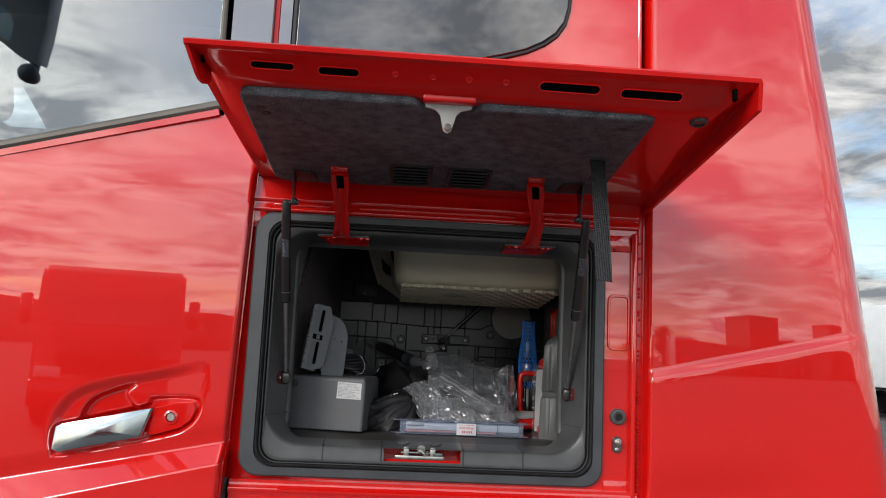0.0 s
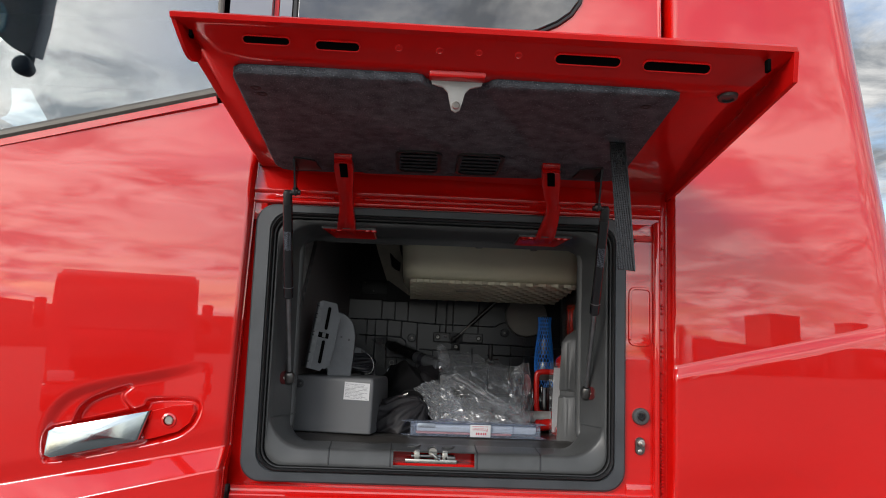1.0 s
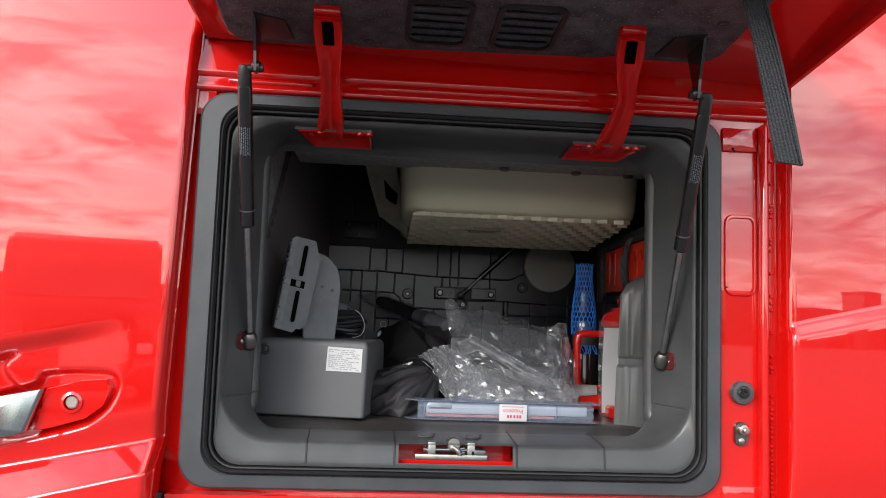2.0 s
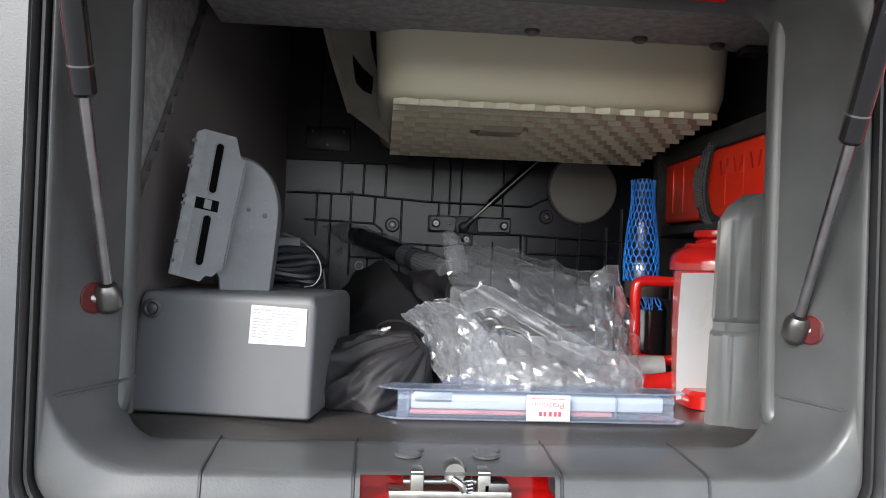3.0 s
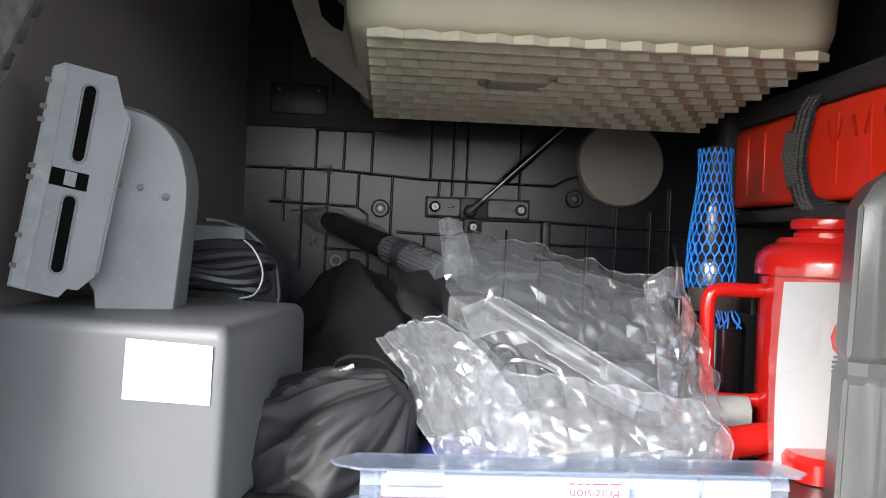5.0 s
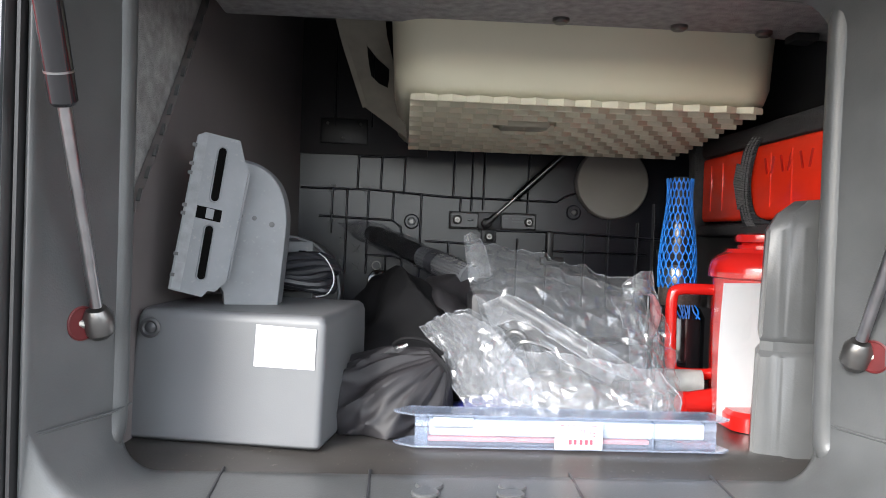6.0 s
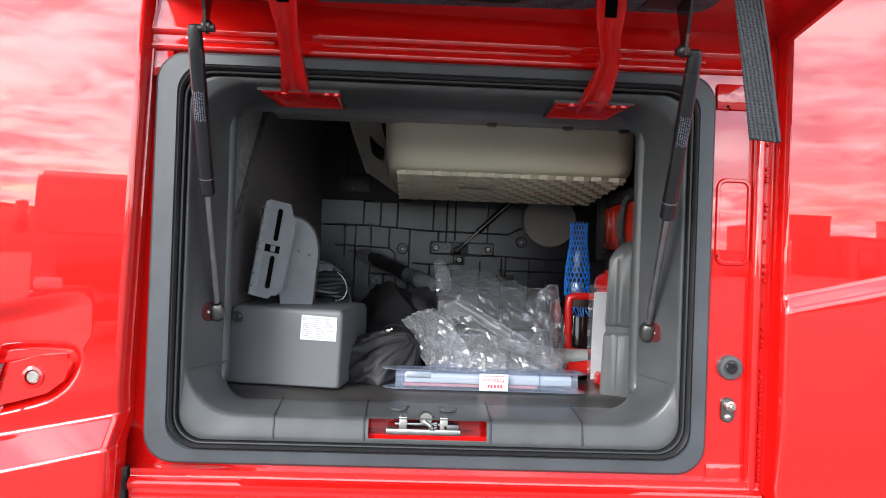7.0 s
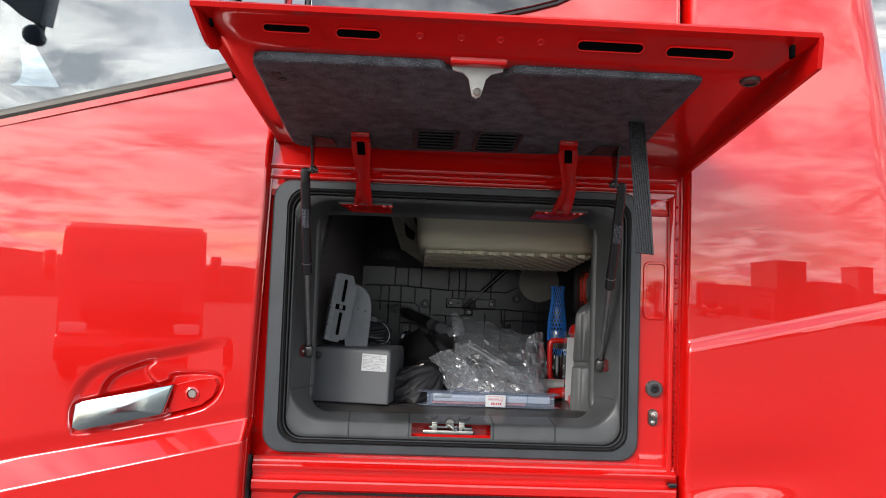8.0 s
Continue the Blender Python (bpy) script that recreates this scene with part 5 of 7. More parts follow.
def build_hinge(x):
    """Gooseneck arm from the lid's rear to the plate under the header."""
    h = thing("hinge", (x, 1.45, 1.90), "red painted gooseneck hinge between header and lid", "hinge", "lid hinges")
    lean = 0.022 if x > 0.1 else 0.002
    path = curve_points([(x - 0.003, 1.452, 1.9025), (x - 0.003, 1.425, 1.907), (x - 0.001, 1.395, 1.918), (x, 1.355, 1.944), (x + 0.001 - lean * 0.5, 1.320, 1.966), (x + 0.001 - lean * 0.8, 1.288, 1.986), (x + 0.001 - lean, 1.266, 1.996)], 5)
    prof = [(-0.0185, 0.004), (-0.0175, -0.004), (-0.011, -0.0045), (-0.006, -0.0012), (0.006, -0.0012), (0.011, -0.0045), (0.0175, -0.004), (0.0185, 0.004)]
    loops = []
    for i, p in enumerate(path):
        d = (path[min(i + 1, len(path) - 1)] - path[max(i - 1, 0)]).normalized()
        n = Vector((0, d.z, -d.y))
        if n.y > 0:
            n = -n
        t = i / (len(path) - 1)
        w = 0.86 + 0.14 * math.sin(t * 9.0) - 0.10 * t
        loops.append([p + Vector((u * w, 0, 0)) - n * v for u, v in prof])
    part("arm", loft(loops, cap0=True, cap1=True), red_inner, h, smooth=50)
    pl = [(x - 0.047, 1.421), (x + 0.050, 1.421), (x + 0.052, 1.487), (x - 0.030, 1.487)] if x < 0.1 else [(x - 0.050, 1.421), (x + 0.047, 1.421), (x + 0.030, 1.487), (x - 0.052, 1.487)]
    z = lambda y: 1.9095 - (y - 1.408) * 0.100
    cx, cy = sum(p[0] for p in pl) / 4, 1.45
    well = loft([[(a, b, z(b) - 0.0015) for a, b in pl], [(cx + (a - cx) * 0.94, cy + (b - cy) * 0.92, z(b) - 0.004) for a, b in pl], [(cx + (a - cx) * 0.86, cy + (b - cy) * 0.82, z(b) - 0.0015) for a, b in pl]], cap0=True, cap1=True)
    rim = [[(cx + (a - cx) * k, cy + (b - cy) * k, z(b) + dz) for a, b in pl] for k, dz in ((1.03, 0.001), (1.03, -0.0026), (0.985, -0.0026), (0.985, 0.001))]
    part("gasket", loft(rim, cap0=True, cap1=True), dark_plastic, h, "black gasket round the plate")
    mount = part("mounting_plate", well, red_inner, h, "red mounting plate under the header")
    for dx in (-0.034, -0.022, 0.030, 0.042):
        part("bolt", turned((x + dx + (0.006 if x < 0.1 else -0.006), 1.425 + 0.012 * (dx < -0.03), 1.9055), [(0.005, 0), (0.005, 0.003), (0.003, 0.004)], 12, (0, 0, -1)), red_inner, mount)
    b = box(x - 0.014 - lean, x + 0.016 - lean, 1.258, 1.276, 1.999, 2.0155, 0.002)
    part("arm_foot", b, red_inner, h)
    # black strip along the arm paints the shade of its hole
    strip = []
    for i in range(len(path) - 8, len(path) - 1):
        d = (path[i + 1] - path[i]).normalized()
        n = Vector((0, d.z, -d.y))
        n = -n if n.y > 0 else n
        strip.append([path[i] + Vector((u, 0, 0)) + n * w for u, w in ((-0.0065, 0.0005), (-0.0065, 0.0030), (0.0065, 0.0030), (0.0065, 0.0005))])
    part("arm_hole", loft(strip, cap0=True, cap1=True), void_black, h, "oblong hole, its inner shade painted as a black strip", smooth=0)


build_hinge(-0.129)
build_hinge(0.240)


def build_strut(foot, head, up, side):
    s = thing("gas_strut", foot, "black gas strut holding the lid open", "gas strut", "lid struts")
    a, b = Vector(foot), Vector(head)
    d = b - a
    part("rod", sweep([a + d * 0.04, a + d * 0.50], 0.0042, 14), steel, s, "polished steel rod")
    cyl = [(0.445, 0.0068), (0.452, 0.0087), (0.62, 0.0087), (0.925, 0.0087), (0.935, 0.0078)]
    tube = part("cylinder", sweep([a + d * t for t, r in cyl], [r for t, r in cyl], 20), glossy_black if side < 0 else glossy_black, s)
    part("collar", sweep([a + d * 0.503, a + d * 0.507], 0.0090, 20), steel, tube)
    # print on the tube: small pale bars on its front
    dn = d.normalized()
    front = Vector((0, -1, 0)) - dn * Vector((0, -1, 0)).dot(dn)
    front.normalize()
    wide = dn.cross(front)
    rnd = random.Random(7)
    bm = bmesh.new()
    for r in range(6):
        t = 0.70 + 0.01 * rnd.random()
        while t < 0.795:
            L = rnd.uniform(0.003, 0.011)
            ang = (r - 2.5) * 0.27
            c0 = a + d * t + (front * math.cos(ang) + wide * math.sin(ang)) * 0.0090
            c1 = a + d * min(t + L, 0.81) + (front * math.cos(ang) + wide * math.sin(ang)) * 0.0090
            w = (wide * math.cos(ang) - front * math.sin(ang)) * 0.0007
            bm.faces.new([bm.verts.new(p) for p in (c0 - w, c0 + w, c1 + w, c1 - w)])
            t += L + 0.003
    part("print", bm, print_blue, tube, "pale unreadable print", smooth=0)
    part("head_end", sweep([a + d * 0.93, a + d * 0.985, a + d * 1.0], [0.0082, 0.0078, 0.0055], 16), rubber, s)
    part("foot_end", sweep([a - d * 0.028, a - d * 0.015, a + d * 0.02, a + d * 0.035], [0.007, 0.0105, 0.0105, 0.007], 16), gunmetal, s)
    part("ball_stud", sweep([a, a + Vector((0.012 * side, -0.008, 0.001))], 0.004, 10), zinc, s)
    p = Vector((-0.2345, 1.4505, a.z + 0.001)) if side < 0 else Vector((0.3350, 1.4505, a.z + 0.001))
    out = (-side * 0.885, -0.466, 0)
    # flat disc in darkened red: the recess's shade is in the colour
    part("recess", turned(p, [(0.0122, -0.003), (0.0122, 0.0008), (0.0112, 0.0012), (0.0105, 0.0004)], 24, out), red_shaded, s, "round recess, red paint darkened for its shade")
    top = Vector(up)
    # a tapering sheet-steel blade, upright along the strut, with a foot under the lining
    x = b.x - 0.013 * side
    blade = [(b.y - 0.007, b.z - 0.008), (b.y + 0.007, b.z - 0.008), (b.y + 0.011, b.z + 0.014), (top.y + 0.030, top.z + 0.012), (top.y - 0.030, top.z + 0.012), (b.y - 0.010, b.z + 0.014)]
    bm = loft([[(x + dx + (top.x - x) * (z - b.z) / (top.z - b.z), y, z) for y, z in blade] for dx in (-0.0016, 0.0016)], cap0=True, cap1=True)
    part("bracket", bm, glossy_black, s, "black tapering steel bracket", smooth=0)
    part("bracket_pin", turned((x, b.y, b.z - 0.001), [(0.0065, -0.004), (0.0065, 0.004), (0.004, 0.006)], 14, (-side, 0, 0)), gunmetal, s)
    part("head_stud", sweep([b - Vector((0.004 * side, 0, 0.004)), b - Vector((0.022 * side, 0, 0.003))], 0.0045, 10), rubber, s)
    foot_pts = [(top.x, top.y - 0.034), (top.x - side * 0.034, top.y - 0.020), (top.x - side * 0.040, top.y + 0.030), (top.x, top.y + 0.034)]
    part("bracket_plate", loft([[(a0, b0, felt_z(b0) - 0.0095) for a0, b0 in foot_pts], [(a0, b0, felt_z(b0) - 0.0125) for a0, b0 in foot_pts]], cap0=True, cap1=True), rubber, s)


build_strut((-0.226, 1.459, 1.629), (-0.226, 1.312, 1.952), (-0.215, 1.318, 2.002), -1)
build_strut((0.327, 1.460, 1.620), (0.319, 1.293, 1.944), (0.308, 1.300, 2.002), 1)


def build_strap():
    s = thing("pull_strap", (0.289, 1.05, 1.81), "dark woven pull strap hanging from the lid", "strap")
    path = curve_points([(0.300, 1.150, 2.028), (0.2985, 1.138, 2.005), (0.2965, 1.118, 1.962), (0.2945, 1.098, 1.920), (0.2915, 1.075, 1.868), (0.289, 1.052, 1.809)], 8)
    band = part("band", sweep(path, (0.0255, 0.0016), up=(0.1, -1, 0.1)), webbing, s, smooth=0)
    for k in (-0.0115, 0.0115):
        part("selvedge", sweep([p + Vector((k, -0.0006, 0)) for p in path], 0.0011, 6), webbing_rib, band, "woven selvedge")


build_strap()

# ---------------------------------------------------------------- bunk crate over the cavity
crate = thing("bunk_crate", (0.165, 1.83, 1.82), "beige plastic storage crate hung under the bunk", "crate")


def crate_z(y):
    return 1.842 - 0.075 * (y - 1.69)


def build_crate():
    def loop(inset, z, r, zr=None, grow=0.0):
        pts = rr(-0.028 + inset, 0.374 - inset, 1.684 + inset, 2.000 - inset, r, (), 7)
        return [(x, y, (z if zr is None else z + (zr - z) * (y - 1.684) / 0.316)) for x, y in pts]
    body = loft([loop(-0.010, 2.01, 0.045), loop(-0.004, 1.93, 0.045), loop(0.0, 1.866, 0.042, 1.85), loop(0.004, 1.853, 0.040, 1.832), loop(0.012, 1.846, 0.036, 1.824), loop(0.020, 1.8445, 0.03, 1.822)], cap0=True, cap1=True)
    body_part = part("crate_body", body, beige_plastic, crate, smooth=60)
    # hexagonal relief under the bottom, each cell stepped against the next
    pitch, row = 0.0282, 0.0244
    rx = pitch / 2
    hexa = [(0, -0.68), (0.995, -0.32), (0.995, 0.32), (0, 0.68), (-0.995, 0.32), (-0.995, -0.32)]

    def cell_mesh(outline):
        mid = sum(u for u, v in outline) / len(outline)
        near = [(mid + (u - mid) * 0.945, v * 0.945) for u, v in outline]
        hb = loft([[(u * rx, v * row, 0.002) for u, v in outline], [(u * rx * 0.998, v * row * 0.998, -0.0024 + v * 0.0040) for u, v in outline], [(u * rx, v * row, -0.0032 + v * 0.0040) for u, v in near]], cap0=True, cap1=True)
        bmesh.ops.recalc_face_normals(hb, faces=hb.faces)
        me = bpy.data.meshes.new("hexagon")
        hb.to_mesh(me)
        hb.free()
        me.materials.append(beige_plastic)
        return me

    cell = cell_mesh(hexa)
    # half cells close the rows at both ends
    ends = ((cell_mesh([(0, -0.68), (0.995, -0.32), (0.995, 0.32), (0, 0.68)]), -0.010), (cell_mesh([(0, -0.68), (0, 0.68), (-0.995, 0.32), (-0.995, -0.32)]), -0.010 + 26 * rx))
    for j in range(1, 12, 2):
        for me, cx in ends:
            ob = new("hexagon", me)
            ob.parent = body_part
            ob.location = Vector((cx, 1.700 + j * row, crate_z(1.700 + j * row))) - ORIGIN[crate]
    for j in range(12):
        for i in range(14):
            cx = -0.010 + rx + i * pitch + (rx if j % 2 else 0)
            cy = 1.700 + j * row
            if cx > 0.355 or cx < 0.0 or (0.10 < cx < 0.15 and 1.79 < cy < 1.83):
                continue
            ob = new("hexagon", cell)
            ob.parent = body_part
            ob.location = Vector((cx, cy, crate_z(cy))) - ORIGIN[crate]
    part("name_plate", box(0.098, 0.152, 1.792, 1.832, crate_z(1.81) - 0.0042, crate_z(1.81) + 0.006, 0.0015), beige_shadow, crate)
    part("moulding_pip", disc((0.125, 1.808, crate_z(1.81) - 0.0042), 0.0015, 0.0006, (0, 0, -1), 10), beige_plastic, crate)
    # dusty side flange of the crate with an oblong hole, and the strip along its edge
    dusty = material("dusty_strip", (0.17, 0.155, 0.125), 0.75, vary=0.14, scale=50.0, bump=0.25)
    outer = [(-0.092, 1.936), (-0.084, 1.908), (-0.074, 1.880), (-0.063, 1.850), (-0.040, 1.836), (-0.012, 1.818), (-0.018, 1.850), (-0.024, 1.876), (-0.038, 1.919), (-0.040, 1.936)]
    hole = [(-0.0600, 1.910), (-0.0595, 1.902), (-0.0580, 1.892), (-0.0555, 1.881), (-0.0470, 1.874), (-0.0365, 1.870), (-0.0350, 1.878), (-0.0350, 1.889), (-0.0480, 1.898), (-0.0560, 1.906)]
    yy = lambda x, z: 1.80 + (1.88 - z) * 0.9
    fl = loft([[(x, yy(x, z), z) for x, z in outer], [(x, yy(x, z), z) for x, z in hole], [(x, yy(x, z) + 0.006, z) for x, z in hole], [(x, yy(x, z) + 0.006, z) for x, z in outer]])
    flange = part("side_flange", fl, dusty, crate, "dusty beige side flange with a hole", smooth=30)
    for k in range(1, 4):
        (x0, z0), (x1, z1) = outer[k - 1], outer[k]
        b = sweep([(x0, yy(x0, z0) - 0.002, z0), (x1, yy(x1, z1) - 0.002, z1)], (0.006, 0.003), up=(0, -1, 0))
        part("edge_strip", b, dusty, flange)


build_crate()

# ---------------------------------------------------------------- black box with the wheel chocks on it
def build_black_box():
    b = thing("equipment_box", (-0.145, 1.6, 1.512), "matt black plastic box with white sticker on locker floor", "box")
    # footprint slightly turned, walls slightly battered
    def loop(z, grow):
        k = (1.6325 - z) / 0.108
        pts = [(-0.2290 - 0.0112 * k - grow, 1.550 - grow), (-0.0715 - 0.003 * k + grow, 1.5206 - grow), (-0.048 + grow, 1.690 + grow), (-0.2150 - grow, 1.715 + grow)]
        return pts, z

    def rounded(pts, r, z, n=5):
        out = []
        c = [Vector((p[0], p[1], 0)) for p in pts]
        for i in range(4):
            p, a, d = c[i], (c[i - 1] - c[i]).normalized(), (c[(i + 1) % 4] - c[i]).normalized()
            s, e = p + a * r, p + d * r
            for k in range(n + 1):
                t = k / n
                q = s * (1 - t) ** 2 + p * 2 * t * (1 - t) + e * t * t
                out.append((q.x, q.y, z))
        return out
    tiers = [(1.5245, -0.001, 0.006), (1.528, 0.0, 0.006), (1.60, 0.0, 0.006), (1.624, -0.0004, 0.006), (1.6295, -0.0022, 0.006), (1.6325, -0.006, 0.006)]
    loops = [rounded(loop(z, g)[0], r, z) for z, g, r in tiers]
    # the top falls a little to the right
    loops = [[(x, y, z + (0.0 if z < 1.526 else 0.0005) * (-(x + 0.145) / 0.075)) for x, y, z in lp] for lp in loops]
    part("body", loft(loops, cap0=True, cap1=True), box_plastic, b, smooth=60, crisp=True)
    s = part("screw_boss", turned((-0.2175, 1.5465, 1.6165), [(0.0085, 0), (0.0085, 0.0015), (0.006, 0.0022), (0.0045, 0.0010), (0.0025, 0.0022)], 24, (0, -1, 0)), dark_plastic, b)
    q = [(-0.1285, 1.6232), (-0.0795, 1.6212), (-0.0802, 1.5888), (-0.1300, 1.5895)]
    y_of = lambda x: 1.549 - (x + 0.234) * 0.1748 + 0.0002
    lab = plate(q, 0.0006, lambda u, v, w: (u, y_of(u) - 0.0012 + w, v))
    lab = part("sticker", lab, paper, b, "white printed sticker", smooth=0)
    bm = bmesh.new()
    rnd = random.Random(11)
    on = lambda u, v, w: (u, y_of(u) - 0.0016 + w, v)
    for r in range(11):
        z = 1.6195 - r * 0.00265
        x = -0.1270
        while x < -0.088:
            w = min(rnd.uniform(0.002, 0.010), -0.0835 - x)
            if rnd.random() > 0.25 and w > 0.001:
                q = [(x, z - 0.0006), (x + w, z - 0.0006 - w * 0.04), (x + w, z + 0.0006 - w * 0.04), (x, z + 0.0006)]
                fs = [bm.verts.new(on(u, v - (u + 0.127) * 0.03, 0)) for u, v in q]
                bm.faces.new(fs)
            x += w + 0.0015
    part("print_line", bm, print_faint, lab, smooth=0)


build_black_box()


def build_chock():
    holder = thing("chock_holder", (-0.19, 1.58, 1.64), "grey slotted plastic holder plate gripping a wheel chock", "holder")
    o = Vector((-0.2085, 1.566, 1.646))
    ex = (Vector((-0.162, 1.582, 1.781)) - Vector((-0.190, 1.574, 1.783)))
    ey = (Vector((-0.1905, 1.573, 1.783)) - o)
    ex.normalize()
    ey.normalize()
    ex = (ex - ey * ex.dot(ey)).normalized()
    ez = ex.cross(ey)
    if ez.y > 0:
        ez = -ez
    W = lambda u, v, w: o + ex * (u + 0.0065) + ey * v + ez * w
    H = 0.138
    outline = [(0, 0), (0.020, -0.002), (0.024, 0.004), (0.030, 0.004), (0.038, 0.014), (0.0395, 0.055), (0.0415, 0.112), (0.036, 0.120), (0.0295, 0.1365), (0.0, H)]

    def stadium(u, v0, v1, r, n=8):
        return [(u + r * math.cos(math.pi + math.pi * i / n), v0 + r + r * math.sin(math.pi + math.pi * i / n)) for i in range(n + 1)] + [(u + r * math.cos(math.pi * i / n), v1 - r + r * math.sin(math.pi * i / n)) for i in range(n + 1)]
    p = part("plate", plate(outline, -0.004, W), chock_plastic, holder, smooth=0)
    # slots and clip hole: black plates painted as their inner shade
    for v0, v1 in ((0.012, 0.060), (0.080, 0.128)):
        st = stadium(0.0165, v0, v1, 0.0040)
        part("slot", loft([[W(u, v, -0.001) for u, v in st], [W(u, v, 0.0005) for u, v in st]], cap0=True, cap1=True), void_black, p, smooth=0)
        lip = [W(u, v, 0.0005) for u, v in st]
        part("slot_rim", sweep(lip + lip[:2], 0.0008, 6), chock_plastic, p)
    part("clip_hole", loft([[W(u, v, -0.001) for u, v in ((0.0035, 0.0645), (0.0245, 0.0635), (0.0245, 0.0740), (0.0035, 0.0750))], [W(u, v, 0.0006) for u, v in ((0.0035, 0.0645), (0.0245, 0.0635), (0.0245, 0.0740), (0.0035, 0.0750))]], cap0=True, cap1=True), void_black, p, smooth=0)
    part("clip", plate([(0.0115, 0.0655), (0.0180, 0.0650), (0.0180, 0.0735), (0.0115, 0.0740)], 0.002, W), chock_plastic, p)
    part("edge_flange", plate([(-0.008, 0.001), (0.0, 0.0), (0.0, H), (-0.006, H - 0.004)], -0.03, lambda u, v, w: W(u, v, w - 0.0)), chock_plastic, holder, smooth=0)
    for v in (0.012, 0.03, 0.065, 0.072, 0.10, 0.108, 0.124):
        part("edge_nub", plate([(-0.0088, v), (-0.005, v), (-0.005, v + 0.003), (-0.0088, v + 0.003)], 0.001, W), dark_plastic, holder, smooth=0)
    worn = material("worn_edge_plastic", (0.175, 0.183, 0.192), 0.55, vary=0.22, scale=90.0, fine=260.0, bump=0.4)
    part("worn_edge", plate([(-0.0062, 0.002), (0.0015, 0.001), (0.0030, 0.06), (0.0025, H - 0.002), (-0.0050, H - 0.003)], 0.0007, W), worn, holder, "scuffed pale edge", smooth=0)
    part("folded_edge", sweep([W(0.0390, 0.016, 0.0004), W(0.0400, 0.055, 0.0004), W(0.0415, 0.110, 0.0004)], 0.0011, 8), chock_plastic, holder)
    # the chock: a quarter-round block
    W = lambda u, v, w: o + ex * u + ey * v + ez * w
    chock = thing("wheel_chock", (-0.145, 1.62, 1.63), "grey plastic wheel chock standing in its holder", "wheel chock", "wheel chocks")
    arc = curve_points([(0.0930, 0.03, 0), (0.0905, 0.070, 0), (0.0870, 0.088, 0), (0.0800, 0.104, 0), (0.0700, 0.1150, 0), (0.0580, 0.1215, 0), (0.044, 0.1235, 0)], 4)
    prof = [(0.050, -0.022), (0.091, -0.0255), (0.0955, -0.020)] + [(p.x, p.y) for p in arc] + [(0.026, 0.122), (0.024, 0.020), (0.036, 0.012), (0.044, 0.002)]
    d = Vector((-0.004, 0.04, 0.0))
    front = [W(u, v, -0.022) for u, v in prof]
    mid = [W(0.055 + (u - 0.055) * 0.985, 0.05 + (v - 0.05) * 0.985, -0.0175) for u, v in prof]
    face = [W(0.055 + (u - 0.055) * 0.945, 0.05 + (v - 0.05) * 0.955, -0.0150) for u, v in prof]
    back = [W(u, v, -0.012) + d for u, v in prof]
    part("block", loft([back, front, mid, face], cap0=True, cap1=True), chock_plastic, chock, smooth=40)
    for u, v, r in ((0.060, 0.073, 0.0022), (0.076, 0.070, 0.0026), (0.047, 0.073, 0.003)):
        part("moulding_mark", turned(W(u, v, -0.0152), [(r, 0), (r, 0.0005), (r * 0.5, 0.001)], 9, ez), grey_plastic, chock)
    # a second chock behind, lower
    c2 = thing("wheel_chock", (-0.12, 1.8, 1.63), "dark plastic wheel chock lying behind coiled cable", "wheel chock", "wheel chocks")
    prof = [(-0.165, 1.60), (-0.088, 1.60), (-0.084, 1.63), (-0.087, 1.652), (-0.098, 1.672), (-0.115, 1.686), (-0.135, 1.693), (-0.15, 1.694), (-0.165, 1.692)]
    part("block", loft([[(x, 1.80, z) for x, z in prof], [(x, 1.87, z) for x, z in prof]], cap0=True, cap1=True), dark_plastic, c2, smooth=40)
    part("plate", box(-0.168, -0.115, 1.793, 1.80, 1.62, 1.689, 0.002), chock_plastic, c2)
    for x0, x1, z0, z1 in ((-0.150, -0.136, 1.664, 1.669), (-0.150, -0.136, 1.671, 1.675), (-0.131, -0.123, 1.662, 1.678)):
        part("slot", box(x0, x1, 1.7922, 1.7935, z0, z1, 0), glossy_black, c2, smooth=0)
    part("edge_rim", sweep([(x, 1.798, z) for x, z in prof[1:8]], 0.0016, 6), chock_plastic, c2)


build_chock()


def build_cable():
    c = thing("coiled_cable", (-0.125, 1.74, 1.632), "coil of black cable tied with a white tie", "cable")
    rnd = random.Random(9)
    for k in range(6):
        z = 1.640 + 0.0062 * k
        pts = []
        ax, ay = 0.052 + rnd.uniform(-0.004, 0.004), 0.022 + rnd.uniform(-0.004, 0.004)
        for i in range(26):
            t = 2 * math.pi * i / 25
            pts.append((-0.138 + ax * math.cos(t), 1.745 + ay * math.sin(t), z + 0.003 * math.sin(3 * t + k)))
        part("turn", sweep(pts, 0.0046, 8), cable_black, c)
    tie = curve_points([(-0.098, 1.698, 1.678), (-0.090, 1.692, 1.672), (-0.083, 1.690, 1.660), (-0.082, 1.690, 1.648), (-0.088, 1.692, 1.637), (-0.100, 1.70, 1.633)])
    part("tie", sweep(tie, 0.0007, 6), paper, c, "white cable tie")


build_cable()

# ---------------------------------------------------------------- soft things in the middle
def wrinkle(p, scale, seed):
    v = Vector(p) * scale + Vector((seed * 7.1, seed * 3.3, seed * 1.7))
    return 1 - abs(noise.noise(v)) * 2


